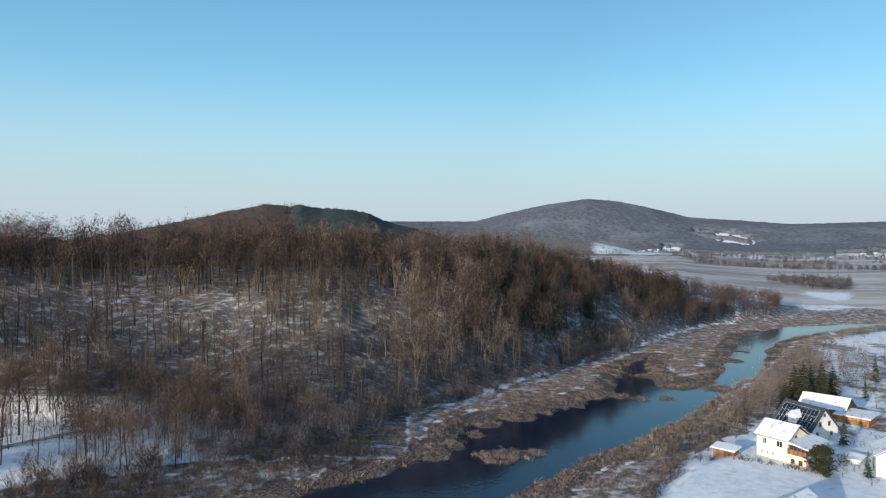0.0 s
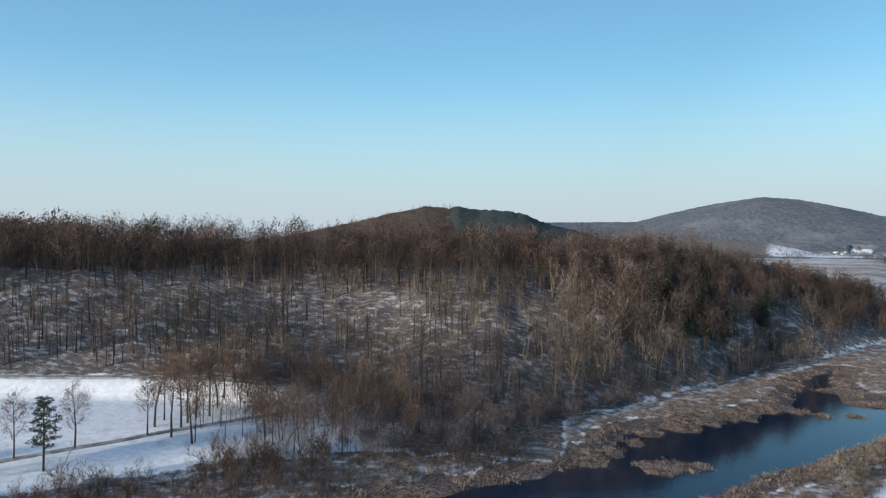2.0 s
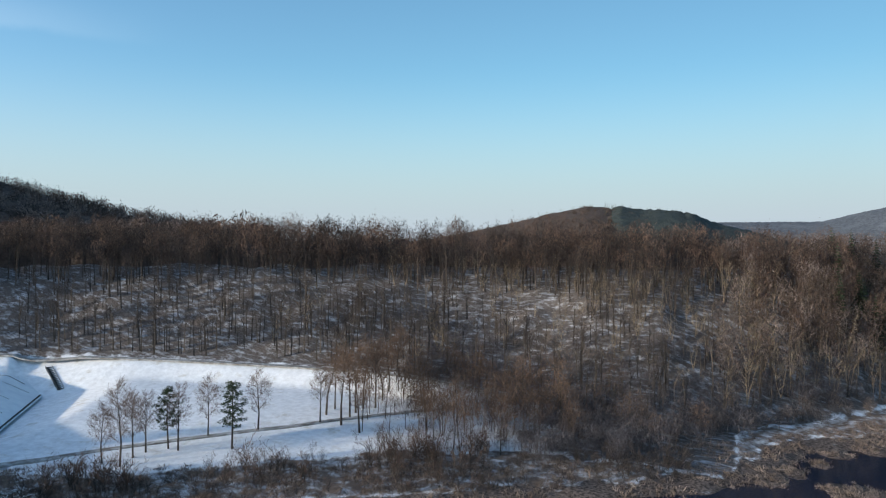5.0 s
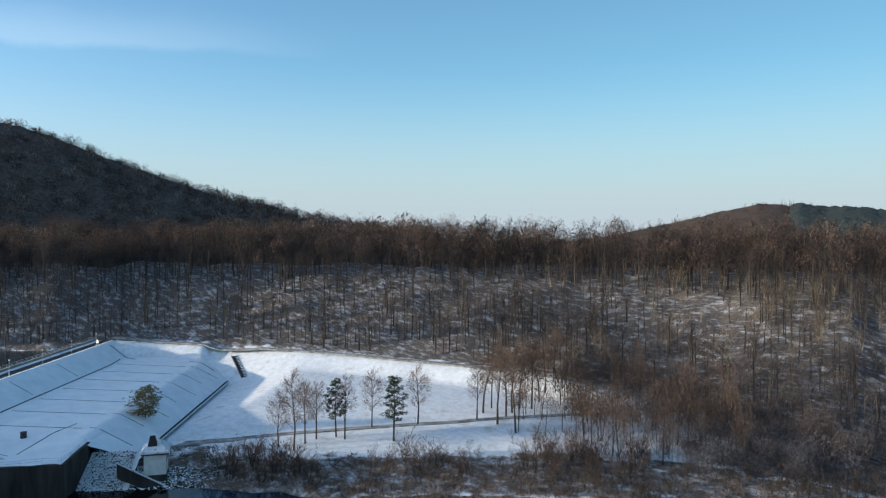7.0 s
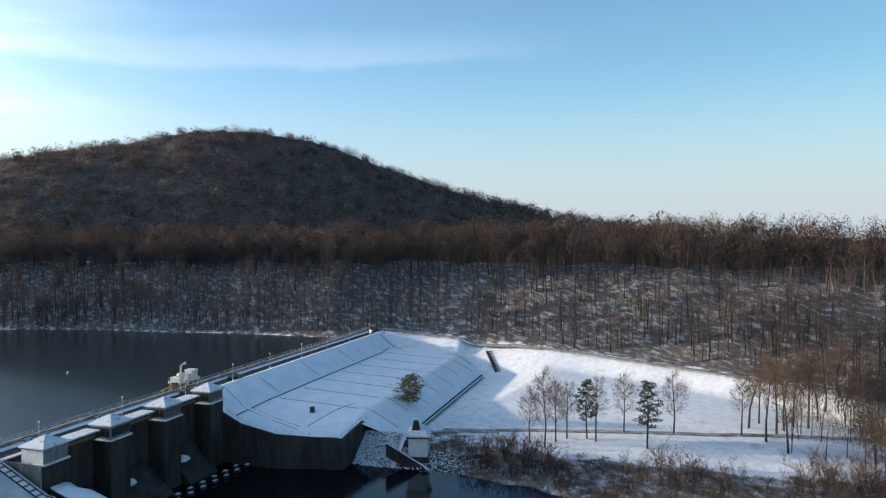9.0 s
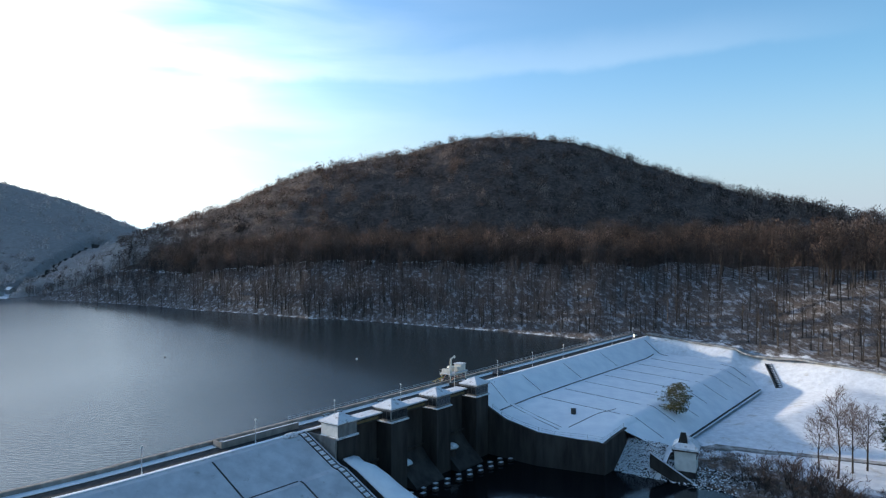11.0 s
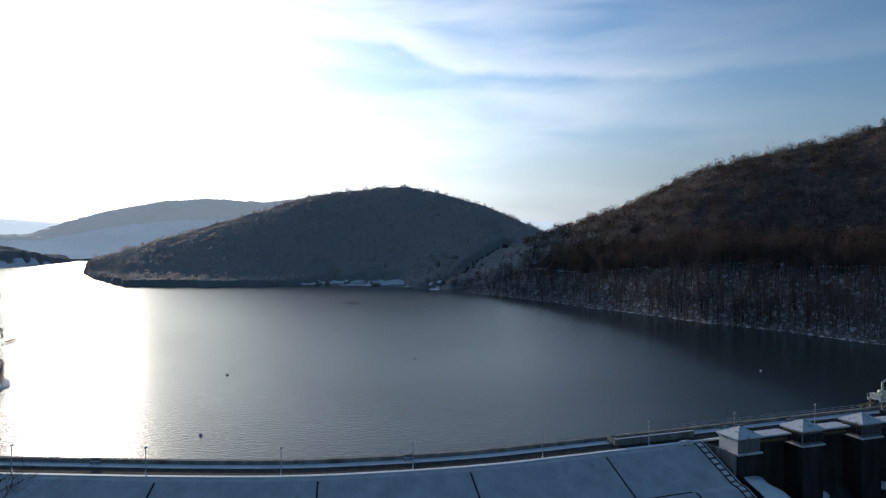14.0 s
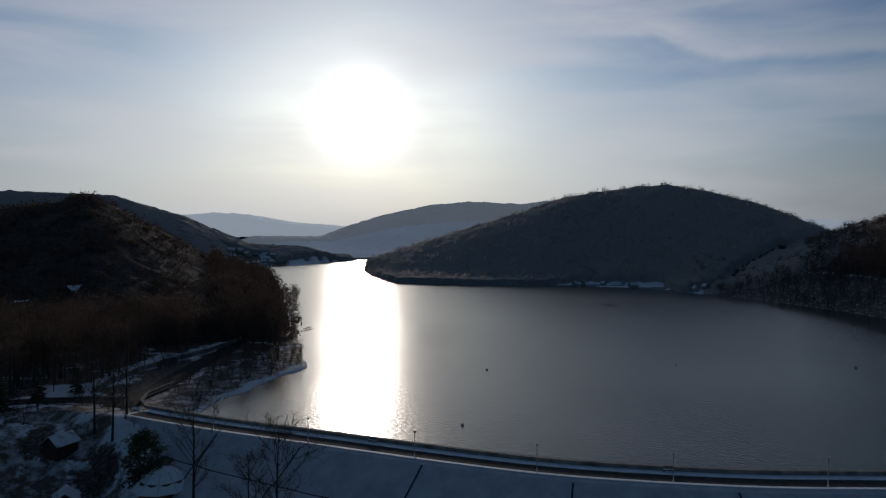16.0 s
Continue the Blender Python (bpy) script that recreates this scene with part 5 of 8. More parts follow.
def build_woods():
    def rand(seed, n, lo, hi):
        return np.random.default_rng(seed).uniform(lo, hi, n)

    def on_slope(x, y, az, r, rng):
        # thinner in glades on the sunny middle of the slope
        high = (r - table(FOOT, az)) / table(TOP_IN, az)
        glade = ripple(x, y, 22, 2) + 0.5 * ripple(x, y, 9, 6)
        return (high < 0.95) & (rng.random(len(x)) < np.where((high > 0.25) & (high < 0.8), np.clip(0.62 - 0.5 * glade, 0.15, 1) * np.interp(az, (-6, 0, 20, 28), (1, 0.8, 0.75, 1)), np.where((high < 0.25) & (az < 30), 0.4, 0.9)) * np.interp(az, (-4, 4), (0.25, 1)))
    p = scatter(1, -17, 66, 4, 110, 4.2, on_slope)
    wood("slope_wood", SLOPE_TREES, p, rand(1, len(p), 0.5, 0.95), (TRUNK, DARK_TWIGS), "tall bare beeches on a snowy hillside")

    def on_top(x, y, az, r, rng):
        return (r - table(FOOT, az)) > table(TOP_IN, az) * 0.78
    p = scatter(2, -16, 103, 30, 135, 8.0, on_top)
    p = p[np.hypot(p[:, 0], p[:, 1]) > 250]
    size = rand(2, len(p), 0.86, 1.10) * np.interp(polar(p[:, 0], p[:, 1])[0], (2, 8, 40, 48), (1.02, 1.16, 1.16, 1.06)) * np.where(polar(p[:, 0], p[:, 1])[0] < -8, 0.85, 1)
    dark = rand(22, len(p), 0, 1) < np.interp(polar(p[:, 0], p[:, 1])[0], (-5, 8, 40, 55), (0.25, 0.45, 0.5, 0.62))
    wood("plateau_wood", TOP_TREES, p[~dark], size[~dark], (TRUNK, TWIGS), "russet crowns of a bare beech wood on the hill's edge")
    wood("plateau_dark_wood", TOP_TREES, p[dark], size[dark], (TRUNK, DARK_TWIGS), "dark bare oaks among russet beeches on the hill's edge")
    p = scatter(15, -19, 3, 26, 105, 8.2, lambda x, y, az, r, rng: rng.random(len(x)) < np.interp(az, (-19, -6, 3), (1, 1, 0.25)))
    wood("spur_crowns", DENSE_TREES, p, rand(15, len(p), 0.95, 1.45), (TRUNK, TWIGS), "russet bare crowns in the mixed wood on the spur above the river")
    p = scatter(18, -18, 4, 20, 100, 8.8)
    wood("spur_grey_crowns", DENSE_TREES, p, rand(18, len(p), 0.85, 1.35), (PALE_TWIGS, GREY_TWIGS), "grey bare crowns in the mixed wood on the spur", vary=0.4)
    p = scatter(17, -18, 4, 14, 90, 9.5)
    wood("spur_pale_trees", PALE_TREES, p, rand(17, len(p), 0.6, 1.15), (PALE_TWIGS, PALE_TWIGS), "pale lichened trees on the sunlit spur")
    p = scatter(19, -19, 2, 26, 102, 9.0)
    wood("spur_dark_crowns", DENSE_TREES, p, rand(19, len(p), 0.95, 1.4), (TRUNK, UMBER_TWIGS), "dark crowns among the mixed wood on the spur", vary=0.4)
    p = scatter(16, -18, -3, 25, 105, 12.5, None)
    wood("spur_conifers", SPRUCES, p, rand(16, len(p), 0.6, 1.12), (TRUNK, NEEDLES), "dark conifers among bare trees on the spur")
    p = scatter(3, 66, 110, 5, 85, 4.6)
    wood("lakeside_wood", SHORE_TREES, p, rand(3, len(p), 0.6, 1.0) * np.interp(polar(p[:, 0], p[:, 1])[0], (92, 104, 110), (1, 0.6, 0.4)), (TRUNK, LAKESIDE_TWIGS), "bare beech wood on the steep lake shore")
    p = scatter(4, 40, 106, 400, 770, 8.0, lambda x, y, az, r, rng: r > table(FOOT, az) + 72, relative=False)
    canopy("dome_canopy", 38, 105.5, 405, 780, 5.0, 8.5, 7.2, DOME_CANOPY, "dense understorey of a bare wood covering a rounded hill", 3, veil=lambda x, y, az, r: r > table(FOOT, az) + 95)
    kind = rand(24, len(p), 0, 1) + 0.35 * ripple(p[:, 0], p[:, 1], 55, 2)
    size = rand(4, len(p), 0.68, 1.08) * np.interp(polar(p[:, 0], p[:, 1])[0], (45, 54, 62), (1.35, 1.25, 1))
    for lo, hi, mat, label in ((-9, 0.22, DARK_TWIGS, "dark bare oaks on a rounded hill"), (0.22, 0.66, DOME_TWIGS, "bare grey-brown beeches on a rounded hill"), (0.66, 9, TWIGS, "bare russet beeches on a rounded hill")):
        mine = (kind >= lo) & (kind < hi)
        wood("dome_wood", FAR_TREES, p[mine], size[mine], (TRUNK, mat), label, seed=int(hi), vary=0.3)
    p = scatter(21, 103.5, 114, 18, 150, 8.5, lambda x, y, az, r, rng: np.abs(az - np.interp(r, (590, 640, 780), (114.4, 112.6, 107.4))) > np.interp(r, (590, 700), (1.0, 0.45)))
    wood("saddle_wood", DENSE_TREES, p, rand(21, len(p), 0.45, 0.8), (TRUNK, TWIGS), "bare wood in the saddle between the lakeside hills")
    canopy("left_ridge_canopy", 150.6, 172, 1060, 1470, 5.0, 11.0, 8.0, HAZE_GREY_CANOPY, "crowns of the wood above the lakeside village, greyed for haze", 6)
    canopy("cape_canopy", 140.5, 153, 1090, 1560, 4.0, 10.0, 9.0, HAZE_GREY_CANOPY, "dark wood on a low cape in the lake", 7,
           veil=lambda x, y, az, r: (r > 1085 + (150 - az) * 46) & ((az < 147.2) | (r > 1290)))
    p = scatter(20, 2, 13, 985, 1175, 10.0, relative=False)
    wood("mid_hill_conifers", FAR_SPRUCES, p, rand(20, len(p), 0.7, 1.0), (TRUNK, NEEDLES), "dark conifers on the hill behind the slope")
    canopy("plateau_canopy", 2, 104, 330, 470, 2.8, 7.0, 8.0, CANOPY, "deep bare wood on the plateau", 9, veil=lambda x, y, az, r: (r > table(FOOT, az) + table(TOP_IN, az) + 30) & (r < table(FOOT, az) + 150))
    canopy("big_hill_canopy", -42, 18, 2440, 3420, 9.0, 17.0, 12.0, HAZE_BLUE_CANOPY, "distant wooded hill coloured blue-grey for haze", 10,
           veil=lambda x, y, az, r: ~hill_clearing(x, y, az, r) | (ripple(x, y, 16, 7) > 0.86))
    # these backdrop sheets glow in place of the haze over them
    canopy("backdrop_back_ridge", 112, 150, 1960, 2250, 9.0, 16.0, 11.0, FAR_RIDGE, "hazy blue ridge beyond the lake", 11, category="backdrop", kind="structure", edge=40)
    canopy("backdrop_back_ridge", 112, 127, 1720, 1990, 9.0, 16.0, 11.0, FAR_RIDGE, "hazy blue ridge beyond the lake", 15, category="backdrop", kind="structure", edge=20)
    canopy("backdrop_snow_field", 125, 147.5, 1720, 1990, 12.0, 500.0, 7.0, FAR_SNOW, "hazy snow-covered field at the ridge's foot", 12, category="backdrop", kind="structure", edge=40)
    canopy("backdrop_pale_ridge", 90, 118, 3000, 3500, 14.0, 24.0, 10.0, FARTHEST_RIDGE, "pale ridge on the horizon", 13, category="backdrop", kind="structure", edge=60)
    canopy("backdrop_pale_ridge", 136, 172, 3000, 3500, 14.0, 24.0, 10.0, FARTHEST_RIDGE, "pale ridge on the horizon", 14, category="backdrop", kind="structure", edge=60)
    p = scatter(14, -15, 40, 8, 90, 12.0, lambda x, y, az, r, rng: (r - table(FOOT, az)) < table(TOP_IN, az))
    wood("pale_slope_trees", PALE_TREES, p, rand(14, len(p), 0.5, 1.05), (PALE_TWIGS, PALE_TWIGS), "pale lichened young trees on the sunny slope")
    p = scatter(58, -4, 15, 32, 92, 6.5, lambda x, y, az, r, rng: ripple(x, y, 14, 4) > -0.2)
    wood("pale_young_trees", PALE_TREES, p, rand(58, len(p), 0.35, 0.75), (PALE_TWIGS, PALE_TWIGS), "pale young trees on the sunlit upper slope")

    def past_shore(x, y, az, r, rng):
        lane = np.abs(az - np.interp(r, (590, 640, 780), (114.4, 112.6, 107.4))) > np.where(r < 790, np.interp(r, (590, 700), (1.0, 0.45)), -1)
        return lane & (r > table(FOOT, az) + np.interp(az, (115, 116, 123, 125), (8, 74, 62, 8)) + 5 * ripple(x, y, 12))
    p = scatter(5, 100, 141.5, 600, 1015, 9.6, past_shore, relative=False)
    canopy("lake_hill_canopy", 100, 142, 600, 1040, 6.0, 9.0, 6.5, HAZE_GREY_CANOPY, "understorey of the wood across the lake, paled for haze", 4, veil=lambda x, y, az, r: past_shore(x, y, az, r, None))
    wood("lake_hill_wood", MIST_TREES, p, rand(5, len(p), 0.55, 0.9), (TRUNK, HAZE_TWIGS), "bare wood on the hill across the lake, paled for haze", vary=0.15)
    p = scatter(6, 145.5, 172, 285, 655, 7.2, relative=False)
    canopy("left_hill_canopy", 146, 175, 285, 660, 6.0, 8.0, 7.0, CANOPY, "dark understorey of the wood on the near lakeside hill", 5)
    wood("left_hill_wood", MIST_TREES, p, rand(6, len(p), 0.65, 0.95), (TRUNK, UMBER_TWIGS), "dark wood on the near hill by the lake", vary=0.25)
    p = scatter(7, -4, 32, 880, 1200, 10.6, lambda x, y, az, r, rng: (r > 1000 - 60 * ripple(x, y, 60)) & (az + 1.5 * ripple(x, y, 30) > 11.5), relative=False)
    canopy("mid_hill_canopy", 11.5, 34, 900, 1210, 7.0, 9.0, 6.0, CANOPY, "dark understorey of the hill behind the slope", 8)
    canopy("mid_hill_firs", -4, 13, 900, 1210, 5.0, 6.0, 9.5, FIR_CANOPY, "dense dark fir wood on the hill behind the slope", 18)
    wood("mid_hill_wood", MIST_TREES, p, rand(7, len(p), 0.5, 0.78), (TRUNK, UMBER_TWIGS), "brown wooded hill behind the slope")
    p = scatter(23, -35, -13, 1930, 2470, 15.0, lambda x, y, az, r, rng: ripple(x, y * 3, 70, 6) > -0.25, relative=False)
    wood("village_trees", SPECK_TREES, p, rand(23, len(p), 0.5, 0.95), (TRUNK, HAZE_BLUE_CANOPY), "distant village trees coloured blue-grey for haze", "woodland")
    p = scatter(11, -15, 12, 2000, 2320, 14.0, relative=False)
    wood("foothill_wood", SPECK_TREES, p, rand(11, len(p), 0.5, 0.9), (TRUNK, GREY_TWIGS), "sparse grey wood on a snowy foothill")


build_woods()


# ---- spillway ----
TURN = math.degrees(math.atan2(AXIS[1], AXIS[0]))
ROOF_SNOW = material("roof_snow", (0.58, 0.60, 0.64), (0.75, 0.76, 0.79), 0.6, rough=0.7, bump=0.04, bump_scale=3.0, speck=(0.20, 0.19, 0.19), speck_scale=0.6, speck_at=(0.53, 0.66))
GLASS = material("dark_window_glass", (0.015, 0.017, 0.02), (0.04, 0.045, 0.05), 1.0, rough=0.12, specular=0.6)
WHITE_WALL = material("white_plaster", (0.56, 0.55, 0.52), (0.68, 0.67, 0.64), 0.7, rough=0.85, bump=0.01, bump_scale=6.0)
YELLOW_WALL = material("cream_yellow_plaster", (0.60, 0.545, 0.40), (0.68, 0.625, 0.48), 0.7, rough=0.85, bump=0.01, bump_scale=6.0)
DARK_WOOD = material("dark_boards", (0.03, 0.022, 0.018), (0.07, 0.05, 0.04), 2.0, rough=0.85, stretch=(1, 1, 0.15))
BROWN_WOOD = material("brown_boards", (0.11, 0.055, 0.03), (0.24, 0.12, 0.06), 2.0, rough=0.8, stretch=(1, 1, 0.15))
ORANGE_WOOD = material("orange_stained_boards", (0.30, 0.12, 0.04), (0.45, 0.20, 0.07), 2.0, rough=0.8, stretch=(1, 1, 0.15))
SLATE = material("dark_roof_sheet", (0.025, 0.027, 0.033), (0.06, 0.063, 0.072), 1.5, rough=0.5)
PANEL = material("solar_glass", (0.008, 0.010, 0.018), (0.02, 0.024, 0.04), 2.0, rough=0.15, specular=0.6)
BRICK_WALL = material("old_brick", (0.25, 0.10, 0.06), (0.40, 0.19, 0.12), 2.5, rough=0.9)
TAUPE_TOWER = material("grey_tower_plaster", (0.13, 0.125, 0.12), (0.22, 0.21, 0.20), 0.8, rough=0.9, stretch=(1, 1, 0.3))
CREAM_STEEL = material("cream_painted_machine", (0.55, 0.52, 0.45), (0.72, 0.69, 0.62), 1.5, rough=0.6)
YELLOW_STEEL = material("yellow_painted_steel", (0.40, 0.26, 0.05), (0.55, 0.38, 0.09), 2.0, rough=0.6)
RED_STEEL = material("faded_red_steel", (0.34, 0.14, 0.10), (0.46, 0.22, 0.17), 2.0, rough=0.7)
CAR_PAINT = material("dark_car_paint", (0.02, 0.022, 0.028), (0.04, 0.042, 0.05), 2.0, rough=0.25, specular=0.6)
# asphalt darkened in colour for the shade over the lakeside roads
SHADE_ASPHALT = material("shade_asphalt", (0.022, 0.021, 0.021), (0.05, 0.048, 0.047), 0.8, rough=0.9, bump=0.01, bump_scale=6.0, speck=(0.5, 0.51, 0.53), speck_scale=0.25, speck_at=(0.68, 0.76), specular=0.05)
RUBBER = material("rubber", (0.015, 0.015, 0.015), (0.03, 0.03, 0.03), 4.0, rough=0.8)
YEW = material("dark_yew_needles", (0.016, 0.022, 0.010), (0.05, 0.052, 0.025), 0.6, rough=0.85, island=0.35, thin=0.15)
OLIVE = material("olive_pine_needles", (0.06, 0.065, 0.03), (0.14, 0.13, 0.06), 0.8, rough=0.8, island=0.35, thin=0.3)
MUSTARD = material("mustard_stain", (0.11, 0.078, 0.035), (0.20, 0.14, 0.06), 1.5, rough=0.8)


def dam_pose(s, n, z, extra=0.0):
    x, y = dam_xy(s, n)
    return pose(x, y, z, 0, 0, TURN + extra)


def pyramid(bm, x0, x1, y0, y1, z0, z1, lip=0.25):
    cx, cy = (x0 + x1) / 2, (y0 + y1) / 2
    low = [(x0, y0, z0 - lip), (x1, y0, z0 - lip), (x1, y1, z0 - lip), (x0, y1, z0 - lip)]
    top = [(x0, y0, z0), (x1, y0, z0), (x1, y1, z0), (x0, y1, z0)]
    tip = [(cx - 0.05, cy - 0.05, z1), (cx + 0.05, cy - 0.05, z1), (cx + 0.05, cy + 0.05, z1), (cx - 0.05, cy + 0.05, z1)]
    return solid(bm, [low, top, tip])


# in the towers' own axes x runs along the dam and y upstream
def gate_tower(s, dark):
    t = thing("gate_tower", dam_pose(s, 15.0, 0), "square concrete gate tower with a snow-covered pyramid roof", "tower", "gate towers on the spillway")
    part("pier", box(bmesh.new(), (0.1, 0.0, -2), (5.6, 9.0, 15.9), bevel=0.06), DARK_CONCRETE, t, "dark concrete pier")
    part("sill", box(bmesh.new(), (-0.15, -0.35, 15.9), (5.85, 5.2, 16.25), bevel=0.05), ROOF_SNOW, t, "snow-covered ledge")
    part("room", box(bmesh.new(), (0.15, 0.1, 16.25), (5.55, 5.0, 18.75)), TAUPE_TOWER, t)
    if dark:
        for k in range(5):
            part("window", box(bmesh.new(), (0.35 + k * 1.03, 0.03, 16.7), (1.25 + k * 1.03, 0.098, 18.4)), GLASS, t)
        for k in range(4):
            part("window", box(bmesh.new(), (0.08, 0.4 + k * 1.15, 16.7), (0.148, 1.4 + k * 1.15, 18.4)), GLASS, t)
    else:
        # the sun-facing side is coloured white for the light that falls on it
        part("sunlit_side", box(bmesh.new(), (0.10, 0.1, 16.26), (0.146, 5.0, 18.74)), WHITE_WALL, t, "white side with sunlight put into its colour")
    part("fascia", box(bmesh.new(), (-0.15, -0.2, 18.75), (5.85, 5.3, 18.95)), CONCRETE, t)
    part("roof", pyramid(bmesh.new(), -0.25, 5.95, -0.3, 5.4, 19.2, 20.75), ROOF_SNOW, t, "pyramid roof under even snow")
    return t


for k, s in enumerate((29.9, 46.0, 62.2, 78.6)):
    gate_tower(s, k > 0)
# the first tower's plain side below its room
t = thing("tower_abutment", dam_pose(29.9, 15.0, 0), "pale concrete abutment beside the gate tower", "abutment")
part("abutment_wall", box(bmesh.new(), (-0.35, 0.3, 8), (0.09, 8.6, 16.2), bevel=0.05), CONCRETE, t)
for s in (35.75, 51.85, 68.05):
    t = thing("gate_bay", dam_pose(s, 15.0, 0), "recessed spillway bay with a snow-covered service deck", "gate bay", "bays between the gate towers")
    wide = 10.1
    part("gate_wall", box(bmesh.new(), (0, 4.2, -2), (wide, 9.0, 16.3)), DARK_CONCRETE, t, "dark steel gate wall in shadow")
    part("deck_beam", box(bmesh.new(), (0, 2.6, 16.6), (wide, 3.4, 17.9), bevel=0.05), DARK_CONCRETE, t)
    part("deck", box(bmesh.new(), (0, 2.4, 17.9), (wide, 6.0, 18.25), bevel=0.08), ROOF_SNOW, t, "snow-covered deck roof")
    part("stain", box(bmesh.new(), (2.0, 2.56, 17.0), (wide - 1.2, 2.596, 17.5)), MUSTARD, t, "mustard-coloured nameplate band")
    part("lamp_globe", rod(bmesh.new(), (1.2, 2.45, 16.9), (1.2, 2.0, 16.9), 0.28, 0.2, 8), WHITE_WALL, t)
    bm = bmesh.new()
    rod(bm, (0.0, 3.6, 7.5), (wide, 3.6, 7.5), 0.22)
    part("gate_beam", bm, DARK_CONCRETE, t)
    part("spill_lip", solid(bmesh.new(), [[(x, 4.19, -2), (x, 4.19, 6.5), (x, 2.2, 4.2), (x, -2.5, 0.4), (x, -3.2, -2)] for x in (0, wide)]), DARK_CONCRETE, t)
for s, n in ((53.0, 13.0), (70.0, 13.6)):
    t = thing("pier_nose", dam_pose(s, n, 0), "rounded pier nose capped with drifted snow", "pier", "snow-capped pier noses in the basin")
    part("column", rod(bmesh.new(), (0, 0, -2), (0, 0, 4.6), 1.15, 1.05, 12), DARK_CONCRETE, t)
    bm = bmesh.new()
    solid(bm, [[(math.cos(a) * r * 1.15, math.sin(a) * r, 4.6 + z) for a in [k * math.pi / 6 for k in range(12)]] for r, z in ((1.1, 0), (1.75, 0.35), (1.3, 1.0), (0.5, 1.35))])
    part("snow_cap", bm, ROOF_SNOW, t, smooth=True)
for k in range(18):
    s, n = 48 + (k // 2) * 4.1, 19.0 + 2.2 * (k % 2) + (k // 2) * 0.25
    t = thing("baffle_block", dam_pose(s + 1.6 * (k % 2), n, 0), "snow-topped concrete baffle block in dark water", "block", "baffle blocks in the stilling basin")
    part("block", box(bmesh.new(), (0, 0, -2), (1.35, 1.1, 0.6), bevel=0.08), DARK_CONCRETE, t)
    part("snow_cap", box(bmesh.new(), (0.1, 0.1, 0.604), (1.25, 1.0, 0.74), bevel=0.05), ROOF_SNOW, t)
# parapets on the spillway's upstream edge
t = thing("trough_wall", dam_pose(11, 3.4, 16.5), "long pale concrete trough wall on the crest", "wall")
part("wall_slab", box(bmesh.new(), (0, -0.2, 0), (18.5, 0.2, 1.25), bevel=0.03), CONCRETE, t)
part("snow_cap", box(bmesh.new(), (0, -0.22, 1.254), (18.5, 0.22, 1.36), bevel=0.03), ROOF_SNOW, t)
part("wall_return", box(bmesh.new(), (-0.4, -0.2, 0), (-0.004, 2.6, 1.25), bevel=0.03), CONCRETE, t)
t = thing("upturned_boat", dam_pose(24.3, 7.2, 16.45), "small upturned boat buried under snow", "boat")
bm = bmesh.new()
solid(bm, [[(math.cos(a) * r * 1.9, math.sin(a) * r * 0.85, z) for a in [k * math.pi / 8 for k in range(16)]] for r, z in ((1, 0), (1, 0.35), (0.8, 0.7), (0.3, 0.85))])
part("hull", bm, ROOF_SNOW, t, smooth=True)
t = thing("side_parapet", dam_pose(84.6, 7.5, 0), "low parapet capped with snow beside the tower", "wall")
part("wall_slab", box(bmesh.new(), (0, 0, 11.5), (5.6, 6.0, 16.9)), DARK_CONCRETE, t)
part("snow_cap", box(bmesh.new(), (-0.05, -0.05, 16.904), (5.6, 0.9, 17.2), bevel=0.05), ROOF_SNOW, t)


